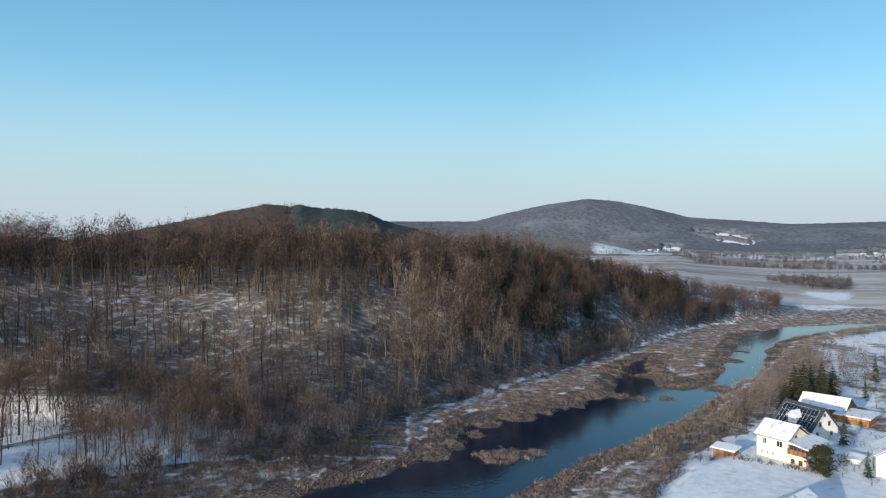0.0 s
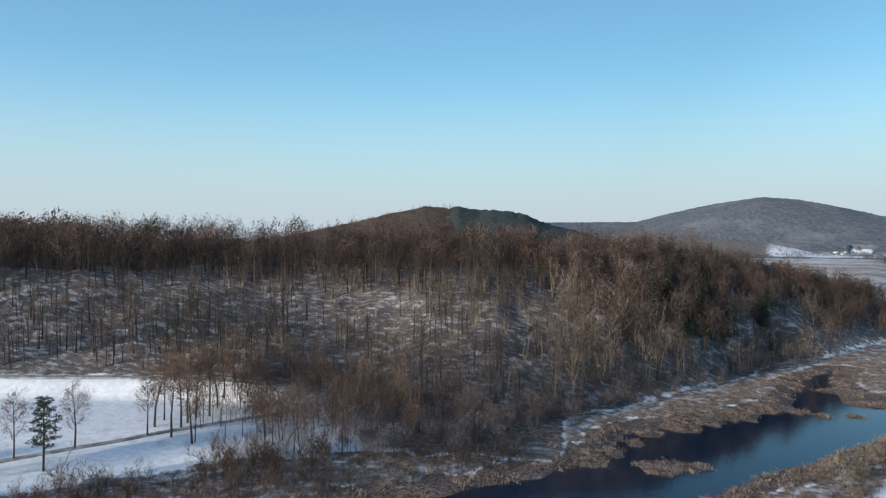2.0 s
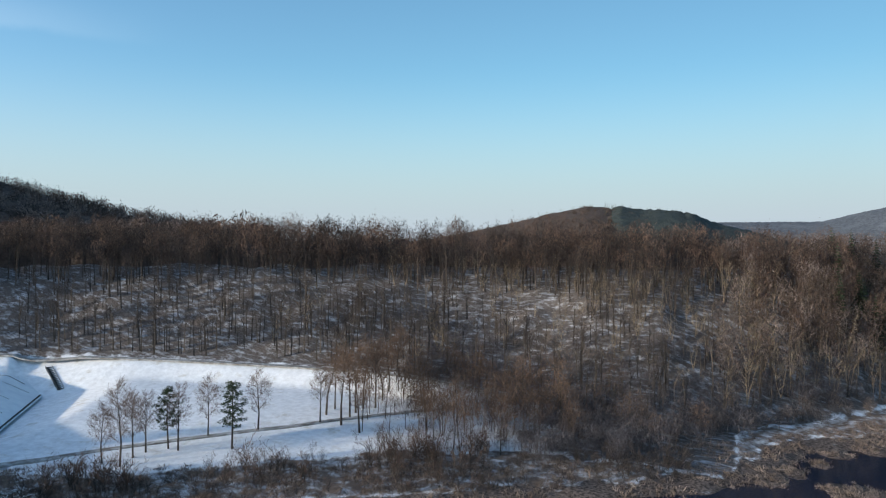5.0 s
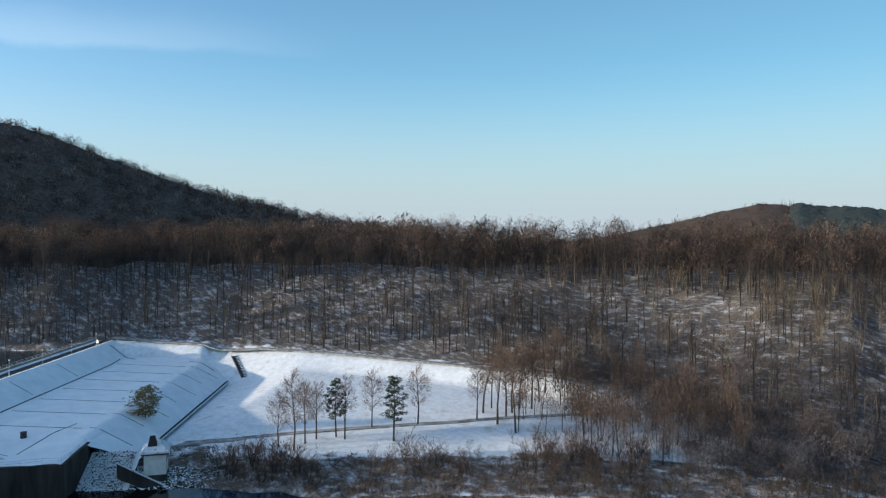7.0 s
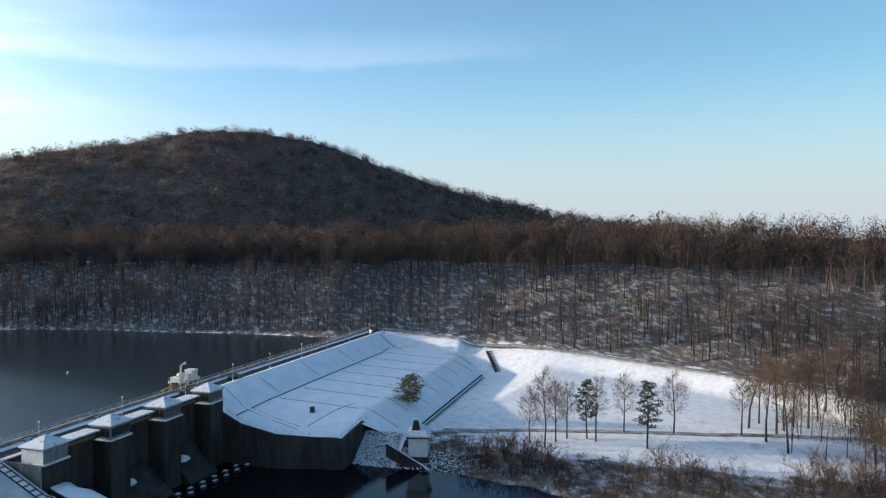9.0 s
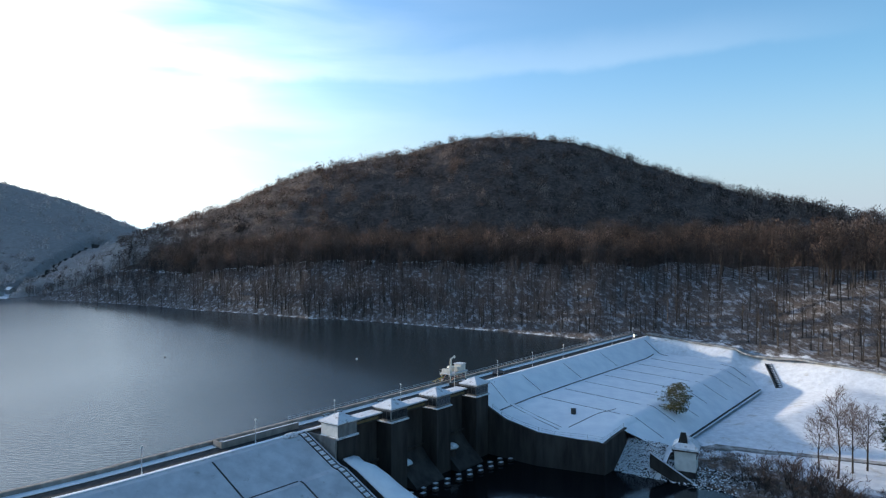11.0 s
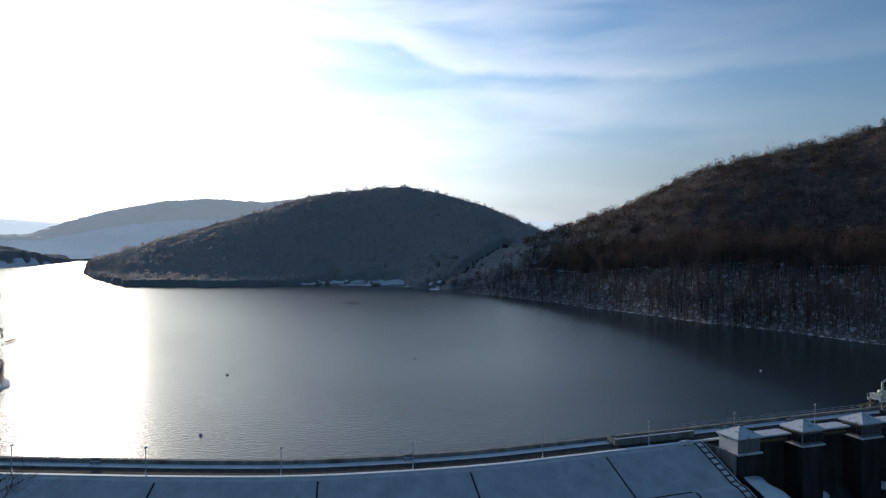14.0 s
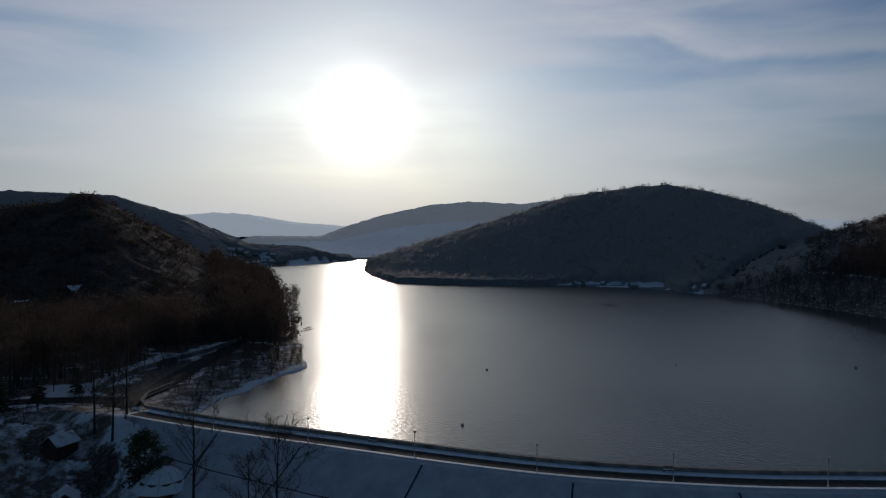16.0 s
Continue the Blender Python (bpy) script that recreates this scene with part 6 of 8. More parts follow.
def trash_rake():
    t = thing("trash_rake_machine", dam_pose(85.5, -0.6, 16.5) @ Matrix.Scale(0.8, 4), "cream-painted rail-mounted trash rake machine", "machine")
    for x in (0.4, 9.4):
        for y in (-2.2, 1.6):
            leg = part("leg", rod(bmesh.new(), (x, y, 0.5), (x, y, 3.2), 0.26, 0.22), CREAM_STEEL, t)
            part("wheel", rod(bmesh.new(), (x, y - 0.2, 0.35), (x, y + 0.2, 0.35), 0.35, None, 10), RUBBER, leg)
    for y in (-2.2, 1.6):
        part("girder", box(bmesh.new(), (-0.4, y - 0.25, 2.8), (10.2, y + 0.25, 3.4), bevel=0.04), CREAM_STEEL, t)
        for a, b in ((0.4, 3.0), (9.4, 6.8)):
            part("brace", rod(bmesh.new(), (a, y, 0.6), (b, y, 2.8), 0.12), RED_STEEL, t, "faded red brace")
    part("deck", box(bmesh.new(), (-0.5, -2.6, 3.4), (10.3, 2.0, 3.62), bevel=0.03), ROOF_SNOW, t, "snow-covered deck")
    cab = part("cab", box(bmesh.new(), (7.0, -1.9, 3.62), (9.8, 1.2, 5.9), bevel=0.1), CREAM_STEEL, t, "cream operator's cab")
    part("cab_window", box(bmesh.new(), (7.3, 1.21, 4.4), (9.5, 1.26, 5.4)), GLASS, cab)
    part("cab_window", box(bmesh.new(), (9.81, -1.5, 4.4), (9.86, 0.9, 5.4)), GLASS, cab)
    part("cab_roof", box(bmesh.new(), (6.8, -2.1, 5.904), (10.0, 1.4, 6.12), bevel=0.06), ROOF_SNOW, cab, "snow on the cab's roof")
    part("winch", rod(bmesh.new(), (4.4, -1.5, 4.5), (6.4, -1.5, 4.5), 0.85, 0.85, 12), CREAM_STEEL, t)
    part("motor", box(bmesh.new(), (4.3, 0, 3.62), (6.3, 1.4, 4.9), bevel=0.1), CREAM_STEEL, t)
    part("cabinet", box(bmesh.new(), (0.0, -2.2, 3.62), (1.5, 1.4, 5.0), bevel=0.08), CREAM_STEEL, t)
    part("mast", rod(bmesh.new(), (3.0, -0.4, 3.6), (3.0, -0.4, 8.2), 0.42, 0.30, 8), CREAM_STEEL, t)
    part("collar", rod(bmesh.new(), (3.0, -0.4, 5.2), (3.0, -0.4, 5.8), 1.4, 1.1, 12), CREAM_STEEL, t)
    jib = part("jib", rod(bmesh.new(), (2.8, -0.4, 8.1), (5.2, -0.4, 9.2), 0.34, 0.22), CREAM_STEEL, t)
    part("hook_block", box(bmesh.new(), (4.8, -0.65, 8.3), (5.4, -0.15, 9.0), bevel=0.05), CREAM_STEEL, jib)
    for k in range(6):
        part("rail_post", rod(bmesh.new(), (-0.3 + 2.1 * k, 1.9, 3.6), (-0.3 + 2.1 * k, 1.9, 4.7), 0.05, None, 4), STEEL, t)
    part("handrail", rod(bmesh.new(), (-0.3, 1.9, 4.7), (10.2, 1.9, 4.7), 0.05, None, 4), STEEL, t)
    boom = part("boom", rod(bmesh.new(), (-0.3, 0.5, 2.4), (-6.0, 0.5, 1.6), 0.3, 0.18), YELLOW_STEEL, t, "yellow folded boom")
    for x in (-4.6, -2.0):
        part("boom_leg", rod(bmesh.new(), (x, 0.5, 0.0), (x, 0.5, 2.0), 0.18), YELLOW_STEEL, boom)


trash_rake()


def crest_lamp(m):
    t = thing("street_lamp", m, "slim grey street lamp on the dam crest", "lamp", "street lamps along the crest")
    part("pole", rod(bmesh.new(), (0, 0, 0), (0, 0, 4.6), 0.09, 0.06), STEEL, t)
    part("base", rod(bmesh.new(), (0, 0, 0), (0, 0, 0.5), 0.16, 0.14), STEEL, t)
    part("head", box(bmesh.new(), (-0.25, -0.18, 4.55), (0.25, 0.18, 4.85), bevel=0.06), WHITE_WALL, t)
    return t


lamp = None
for s in (-118, -95, -72, -50, -27, -4, 17, 38, 60, 82, 103, 123, 143.5, 163, 183, 203):
    p, out = at_line(s)
    m = Matrix.Translation(p + out * 5.5 + Vector((0, 0, 16.5)))
    lamp = crest_lamp(m) if lamp is None else copy_thing(lamp, m)
ob = None
for s in (-85, -28, 12, 40, 44, 58):
    p, out = at_line(s)
    m = Matrix.Translation(p + out * 0.6 + Vector((0, 0, 16.62))) @ Matrix.Rotation(math.atan2(out.y, out.x), 4, "Z")
    if ob is None:
        ob = thing("footway_bench", m, "weathered bench on the snowy footway", "bench", "benches along the crest")
        part("seat", box(bmesh.new(), (-0.25, -0.9, 0.42), (0.25, 0.9, 0.5)), ROOF_SNOW, ob, "snow-covered seat")
        part("backrest", box(bmesh.new(), (-0.32, -0.9, 0.5), (-0.26, 0.9, 0.95)), CONCRETE, ob)
        for y in (-0.75, 0.75):
            part("leg", box(bmesh.new(), (-0.22, y - 0.05, 0), (0.22, y + 0.05, 0.42)), CONCRETE, ob)
    else:
        ob = copy_thing(ob, m)


def lake_rail():
    """The white railing on the spillway's lake side, and the guard rail on the north crest."""
    t = thing("guard_railing", dam_pose(0, 0, 0), "white-topped steel railing along the crest", "railing")
    for s in range(30, 216, 3):
        x, z = s, 17.3
        part("post", rod(bmesh.new(), (x, 0.4, z), (x, 0.4, z + 0.95), 0.04, None, 4), STEEL, t)
    for high in (0.5, 0.93):
        for s in range(30, 216, 31):
            part("bar", rod(bmesh.new(), (s, 0.4, 17.3 + high), (s + 31, 0.4, 17.3 + high), 0.05, None, 4), STEEL, t)


lake_rail()


def parked_car(m, paint, label):
    t = thing("car", m, label, "car")
    bm = bmesh.new()
    solid(bm, [[(x, -0.85, z) for x, z in side] for side in [((-2.1, 0.35), (2.1, 0.35), (2.15, 0.75), (1.2, 0.95), (0.6, 1.42), (-1.2, 1.45), (-1.95, 0.98), (-2.15, 0.8))]] +
          [[(x, 0.85, z) for x, z in ((-2.1, 0.35), (2.1, 0.35), (2.15, 0.75), (1.2, 0.95), (0.6, 1.42), (-1.2, 1.45), (-1.95, 0.98), (-2.15, 0.8))]])
    bmesh.ops.bevel(bm, geom=list(bm.edges), offset=0.06, segments=1, affect="EDGES")
    part("body", bm, paint, t)
    part("windscreen", box(bmesh.new(), (0.55, -0.7, 1.0), (0.98, 0.7, 1.3), Matrix.Identity(4)), GLASS, t)
    for y in (-0.87, 0.83):
        part("side_window", box(bmesh.new(), (-1.3, y, 1.0), (0.5, y + 0.04, 1.35)), GLASS, t)
    for x in (-1.35, 1.35):
        for y in (-0.88, 0.68):
            w = part("wheel", rod(bmesh.new(), (x, y, 0.33), (x, y + 0.2, 0.33), 0.33, None, 14), RUBBER, t)
            part("rim", rod(bmesh.new(), (x, y - 0.01 if y < 0 else y + 0.01, 0.33), (x, y + (0.19 if y < 0 else 0.21), 0.33), 0.2, None, 10), STEEL, w)
    return t


parked_car(dam_pose(106, 3.9, 16.5), CAR_PAINT, "dark parked car on the dam crest road")


def small_box_sign(m, label):
    t = thing("notice_board", m, label, "sign")
    for x in (-0.9, 0.9):
        part("post", rod(bmesh.new(), (x, 0, 0), (x, 0, 1.5), 0.06), STEEL, t)
    part("board", box(bmesh.new(), (-1.2, -0.05, 0.7), (1.2, 0.05, 1.9), bevel=0.02), WHITE_WALL, t, "plain white board")


small_box_sign(dam_pose(205, 5.2, 16.5, 40), "white notice board at the end of the dam crest")


def outlet_house():
    x, y = dam_xy(98.3, 62.4)
    t = thing("outlet_house", pose(x, y, 0, 0, 0, TURN + 12) @ Matrix.Scale(1.4, 4), "white gauge house with a snow-covered hipped roof", "small building")
    part("base", solid(bmesh.new(), [[(-2.4, -2.1, -2), (2.4, -2.1, -2), (2.4, 2.1, -2), (-2.4, 2.1, -2)], [(-1.9, -1.7, 1.6), (1.9, -1.7, 1.6), (1.9, 1.7, 1.6), (-1.9, 1.7, 1.6)]]), DARK_CONCRETE, t)
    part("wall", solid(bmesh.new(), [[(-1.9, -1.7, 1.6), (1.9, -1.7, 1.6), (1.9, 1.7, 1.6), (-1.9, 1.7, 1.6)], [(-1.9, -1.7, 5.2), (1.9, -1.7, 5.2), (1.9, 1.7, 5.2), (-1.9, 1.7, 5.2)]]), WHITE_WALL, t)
    part("roof", pyramid(bmesh.new(), -2.4, 2.4, -2.2, 2.2, 5.5, 7.3, 0.3), ROOF_SNOW, t)
    part("vent_hood", solid(bmesh.new(), [[(-1.5, -0.4, 6.0), (-0.5, -0.4, 6.0), (-0.5, 1.2, 6.0), (-1.5, 1.2, 6.0)], [(-1.2, 0.0, 7.9), (-0.9, 0.0, 7.9), (-0.9, 0.8, 7.9), (-1.2, 0.8, 7.9)]]), DARK_CONCRETE, t, "dark raking roof hood")
    part("fascia", box(bmesh.new(), (-2.3, -2.1, 4.95), (2.3, 2.1, 5.19)), DARK_WOOD, t)
    for px in (-0.9, 0.9):
        part("window", box(bmesh.new(), (px - 0.35, -1.74, 3.6), (px + 0.35, -1.70, 4.4)), GLASS, t)
    part("door", box(bmesh.new(), (1.90, -0.5, 1.7), (1.95, 0.5, 3.8)), BROWN_WOOD, t)
    # the raking concrete wing at its side
    part("wing", solid(bmesh.new(), [[(-3.4, -2.2, -0.2), (-3.1, -2.2, -0.2), (-3.1, -2.2, -2), (-3.4, -2.2, -2)], [(-3.4, 5.5, 4.4), (-3.1, 5.5, 4.4), (-3.1, 5.5, 2.0), (-3.4, 5.5, 2.0)]]), DARK_CONCRETE, t)
    part("channel", solid(bmesh.new(), [[(-3.1, -2.2, -0.7), (-1.9, -2.2, -0.7), (-1.9, -2.2, -2), (-3.1, -2.2, -2)], [(-3.1, 5.5, 3.9), (-1.9, 5.5, 3.9), (-1.9, 5.5, 2.0), (-3.1, 5.5, 2.0)]]), DARK_CONCRETE, t, "dark raking channel")
    part("wing_cap", solid(bmesh.new(), [[(-3.45, -2.2, -0.196), (-3.05, -2.2, -0.196), (-3.05, -2.2, -0.05), (-3.45, -2.2, -0.05)], [(-3.45, 5.5, 4.404), (-3.05, 5.5, 4.404), (-3.05, 5.5, 4.55), (-3.45, 5.5, 4.55)]]), ROOF_SNOW, t)


outlet_house()


def rock_ramp():
    """Rubble with snow between the basin wall and the gauge house."""
    rng = random.Random(5)
    V, F, K = [], [], []
    for _ in range(2600):
        u, w = rng.random(), rng.random()
        s, n = 101.5 - 9.5 * u + rng.uniform(-0.5, 0.5), 46.8 + w * 10 + (rng.random() ** 3) * 22
        z = float(np.interp(u, (0, 1), (6.3, -0.3))) if n < 57 else float(np.interp(u, (0, 1), (2.2, -0.3)))
        size = rng.uniform(0.14, 0.34)
        x, y = dam_xy(s, n)
        b = len(V)
        for dx, dy, dz in ((1, 0, 0), (-1, 0.2, 0), (0, 1, 0), (0.1, -1, 0), (0, 0, 0.8), (0, 0, -0.8)):
            V.append((x + dx * size * rng.uniform(0.6, 1.2), y + dy * size * rng.uniform(0.6, 1.2), z + dz * size))
        tri = [(0, 2, 4), (2, 1, 4), (1, 3, 4), (3, 0, 4), (2, 0, 5), (1, 2, 5), (3, 1, 5), (0, 3, 5)]
        F += [tuple(i + b for i in t) for t in tri]
        K += [1 if rng.random() < 0.8 else 0] * 4 + [0] * 4
    b = len(V)
    for u in (0, 1):
        for n in (46.6, 52, 58):
            V.append((*dam_xy(101.8 - 10 * u, n), 6.0 - 6.6 * u))
    F += [(b, b + 1, b + 4), (b, b + 4, b + 3), (b + 1, b + 2, b + 5), (b + 1, b + 5, b + 4)]
    K += [1, 1, 1, 1]
    ob = mesh_object("riprap", V, F, (DARK_CONCRETE, SNOW), K)
    tagged(ob, "snow-dusted rubble ramp beside the stilling basin", "rubble", kind="stuff")


rock_ramp()

t = thing("manhole_shaft", dam_pose(100.5, 31.5, bank_z(100.5, 31.5) - 0.3), "dark round shaft on the snowy bench", "shaft")
part("ring", rod(bmesh.new(), (0, 0, 0), (0, 0, 1.5), 0.7, 0.65, 12), JOINT, t)
part("lid", rod(bmesh.new(), (0, 0, 1.5), (0, 0, 1.62), 0.75, 0.75, 12), JOINT, t)
# the stepped channel on the white bank under the road
def step_channel():
    t = thing("stepped_channel", pose(0, 0, 0), "stepped concrete drain down the snowy bank", "drain")
    for k in range(14):
        r = 284.5 - k * 1.05
        a = np.array((-math.sin(radians(55.7 - 0.055 * k)), math.cos(radians(55.7 - 0.055 * k))))
        x, y = a * r
        z = float(ground_z(x, y))
        m = Matrix.Translation((x, y, z)) @ Matrix.Rotation(radians(55.6), 4, "Z")
        part("step", box(bmesh.new(), (-0.9, -0.6, -0.4), (0.9, 0.6, 0.12), m), DARK_CONCRETE, t)
        for sx in (-1.15, 0.9):
            part("side_wall", box(bmesh.new(), (sx, -0.62, -0.4), (sx + 0.25, 0.62, 0.45), m), CONCRETE, t)


step_channel()


def drape(name, pairs, wide, mat, label, lift=0.12, thing_kind="structure", category="road"):
    """A road laid over the ground along places (direction, distance)."""
    pts = []
    for (a0, r0), (a1, r1) in zip(pairs, pairs[1:]):
        steps = max(2, int(math.dist((a0 / 57.3 * r0, r0), (a1 / 57.3 * r1, r1)) / 3))
        for k in range(steps):
            u = k / steps
            a, r = radians(a0 + (a1 - a0) * u), r0 + (r1 - r0) * u
            pts.append((-math.sin(a) * r, math.cos(a) * r))
    verts, faces = [], []
    for i, p in enumerate(pts):
        q, o = pts[min(i + 1, len(pts) - 1)], pts[max(i - 1, 0)]
        d = np.array((q[0] - o[0], q[1] - o[1]))
        side = np.array((d[1], -d[0])) / np.linalg.norm(d)
        edge = [np.array(p) + side * wide * f for f in (-0.5, -0.17, 0.17, 0.5)]
        z = max(float(ground_z(*e)) for e in edge) + lift
        verts += [(*edge[0], z - 0.5), *[(*e, z) for e in edge], (*edge[3], z - 0.5)]
    for i in range(len(pts) - 1):
        faces += [(i * 6 + k, i * 6 + 6 + k, i * 6 + 7 + k, i * 6 + 1 + k) for k in range(5)]
    ob = mesh_object(name, verts, faces, (mat,), smooth=False)
    return tagged(ob, label, category, kind=thing_kind)


TRACK = material("rutted_snow_track", (0.14, 0.12, 0.10), (0.42, 0.42, 0.42), 0.5, rough=0.9, bump=0.05, bump_scale=1.5)
drape("road", [(64.5, 306), (62, 302), (57, 290), (50, 275.5), (43, 262.5), (36, 252.5), (30, 244.5), (25, 236), (20, 224)], 3.6, TRACK, "snowy gravel road along the foot of the wood", 0.3)
drape("track", [(61, 196), (56, 195), (50, 197), (44, 199), (38, 203), (33, 209), (28, 217), (24, 226)], 2.6, TRACK, "rutted track across the snowy meadow", 0.06)
drape("road", [(159, 186), (156, 205), (153.5, 235), (151.2, 262), (149.7, 300), (149.5, 345), (149.8, 400), (150.2, 450)], 6.5, SHADE_ASPHALT, "dark lakeside road")
drape("road", [(170, 206), (164, 202), (160, 196), (157.5, 184)], 6.0, SHADE_ASPHALT, "dark road leading onto the dam")


kerb_way = [(-math.sin(radians(a)) * r, math.cos(radians(a)) * r) for a, r in ((154.8, 172), (156.0, 175), (156.9, 180), (157.2, 187), (156.8, 195), (155.6, 203), (154.6, 209))]
sweep_kerb = strip_on("kerb", [(x, y, max(float(ground_z(x, y)), 16.3)) for x, y in kerb_way], 0.5, 0.3, CONCRETE, None)
tagged(sweep_kerb, "pale kerb sweeping from the dam to the shore road", "kerb")
wall_way = []
for a, r in ((149.9, 292), (151, 277), (152.3, 264), (154, 254), (155.6, 245), (157.2, 235), (159, 219), (160.5, 205)):
    x, y = -math.sin(radians(a)) * r, math.cos(radians(a)) * r
    wall_way.append((x, y, float(ground_z(x, y))))
roadside_wall = strip_on("roadside_wall", wall_way, 0.7, 1.3, CONCRETE, None)
tagged(roadside_wall, "low grey concrete wall along the lakeside road", "wall")


# ---- houses ----
def window(parent, m, wide, high, frame_mat):
    w = part("window", box(bmesh.new(), (-wide / 2, -0.05, 0), (wide / 2, 0.0, high), m), frame_mat, parent)
    part("pane", box(bmesh.new(), (-wide / 2 + 0.09, -0.062, 0.09), (wide / 2 - 0.09, -0.052, high - 0.09), m), GLASS, w)
    part("mullion", box(bmesh.new(), (-0.03, -0.075, 0.09), (0.03, -0.063, high - 0.09), m), frame_mat, w)


def gable_house(name, at, turn, long, deep, base, eave, ridge, wall_mat, roof_mat, label, front=(), gable=(), over=0.5, snow=True, chimney=True):
    """x runs along the ridge, the front wall faces -y; the gables stand at both ends."""
    x, y = at
    t = thing(name, pose(x, y, 0, 0, 0, turn), label, "house")
    half, h = long / 2, deep / 2
    bm = bmesh.new()
    solid(bm, [[(sx, -h, base - 0.8), (sx, h, base - 0.8), (sx, h, eave), (sx, 0, ridge - 0.25), (sx, -h, eave)] for sx in (-half, half)])
    part("wall", bm, wall_mat, t)
    rise = (ridge - eave) / h
    for side in (-1, 1):
        def sheet(low, high, ox):
            return [[(sx, side * (h + over), eave - rise * over + low), (sx, 0, ridge + low), (sx, 0, ridge + high), (sx, side * (h + over), eave - rise * over + high)] for sx in (-half - ox, half + ox)]
        r = part("roof", solid(bmesh.new(), sheet(0.02, 0.2, 0.5)), roof_mat, t)
        if snow:
            part("roof_snow", solid(bmesh.new(), sheet(0.204, 0.36, 0.48)), ROOF_SNOW, r, "even cover of snow")
    for px, pz, w, hh in front:
        window(t, Matrix.Translation((px, -h, base + pz)), w, hh, WHITE_WALL if wall_mat is not WHITE_WALL else BROWN_WOOD)
    for end, py, pz, w, hh in gable:
        window(t, Matrix.Translation((end * half, py, base + pz)) @ Matrix.Rotation(radians(90 * end), 4, "Z"), w, hh, BROWN_WOOD)
    if chimney:
        c = part("chimney", box(bmesh.new(), (half * 0.25, -0.35, ridge - 0.6), (half * 0.25 + 0.6, 0.35, ridge + 1.2), bevel=0.04), BRICK_WALL, t)
        part("chimney_cap", box(bmesh.new(), (half * 0.25 - 0.08, -0.43, ridge + 1.204), (half * 0.25 + 0.68, 0.43, ridge + 1.32)), ROOF_SNOW, c)
    return t


def ground_at(x, y):
    return float(ground_z(x, y))


# cream house with a glazed veranda
e, g = Vector((0.55, -0.835)), Vector((0.835, 0.55))
mid = Vector((76.9, 169.8)) + e * 4.0 + g * 4.6
house = gable_house("cream_house", mid, math.degrees(math.atan2(e.y, e.x)), 8.0, 8.6, 3.0, 8.4, 11.2, YELLOW_WALL, SLATE, "two-storey cream house with a snowy gable roof and veranda",
                    front=((-1.9, 3.3, 0.9, 1.5), (1.9, 3.3, 1.5, 1.5), (-2.6, 1.0, 0.6, 0.8), (-1.2, 1.0, 0.6, 0.8), (0.2, 1.0, 0.6, 0.8)), gable=((1, -1.0, 5.2, 0.8, 0.9),), chimney=False)
part("veranda_wall", box(bmesh.new(), (4.004, -4.6, 2.2), (8.4, 5.0, 5.4)), YELLOW_WALL, house)
part("veranda_boards", box(bmesh.new(), (4.004, -4.7, 5.404), (8.5, 5.1, 6.6)), BROWN_WOOD, house, "brown boarded veranda")
for k in range(5):
    part("veranda_post", box(bmesh.new(), (4.5 + k * 0.95, -4.68, 6.6), (4.62 + k * 0.95, -4.56, 7.4)), BROWN_WOOD, house)
part("veranda_glass", box(bmesh.new(), (4.3, -4.5, 6.6), (8.2, 4.9, 7.35)), GLASS, house)
part("veranda_roof", solid(bmesh.new(), [[(sx, -5.4, z0), (sx, 5.8, z0), (sx, 5.8, z0 + 0.35), (sx, -5.4, z0 + 0.35)] for sx, z0 in ((3.9, 8.2), (9.6, 7.35))]), ROOF_SNOW, house)
for px, w, hh in ((5.3, 0.9, 1.2), (7.2, 0.9, 1.2)):
    window(house, Matrix.Translation((px, -4.6, 3.3)), w, hh, BROWN_WOOD)
part("door", box(bmesh.new(), (8.404, -3.4, 2.9), (8.45, -2.4, 5.0)), BROWN_WOOD, house)
part("porch_roof", solid(bmesh.new(), [[(8.4, -4.2, 5.5), (8.4, -1.6, 5.5), (8.4, -1.6, 5.7), (8.4, -4.2, 5.7)], [(9.9, -4.2, 5.0), (9.9, -1.6, 5.0), (9.9, -1.6, 5.2), (9.9, -4.2, 5.2)]]), ROOF_SNOW, house)

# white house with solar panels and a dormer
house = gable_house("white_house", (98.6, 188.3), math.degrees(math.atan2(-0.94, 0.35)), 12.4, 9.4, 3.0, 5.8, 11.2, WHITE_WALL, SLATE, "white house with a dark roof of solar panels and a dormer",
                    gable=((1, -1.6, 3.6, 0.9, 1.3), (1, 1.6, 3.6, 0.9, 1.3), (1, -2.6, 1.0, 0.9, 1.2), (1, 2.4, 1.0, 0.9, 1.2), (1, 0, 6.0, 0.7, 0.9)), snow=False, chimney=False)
rise = math.atan2(11.2 - 5.8, 4.7)
for row in range(3):
    for col in range(10):
        if 3 <= col <= 5 and row < 2:
            continue
        m = Matrix.Translation((-5.6 + col * 1.12, -4.9 + row * 1.35, 5.83 + row * 1.55)) @ Matrix.Rotation(rise, 4, "X")
        part("solar_panel", box(bmesh.new(), (0, 0, 0.1), (1.04, 1.85, 0.15), m), PANEL, house)
for col in range(11):
    part("panel_rail", rod(bmesh.new(), (-5.64 + col * 1.12, -4.95, 5.98), (-5.64 + col * 1.12, -1.0, 10.5), 0.035, None, 4), STEEL, house)
for row in range(4):
    part("panel_rail", rod(bmesh.new(), (-5.64, -4.93 + row * 1.35, 6.0 + row * 1.55), (5.56, -4.93 + row * 1.35, 6.0 + row * 1.55), 0.035, None, 4), STEEL, house)
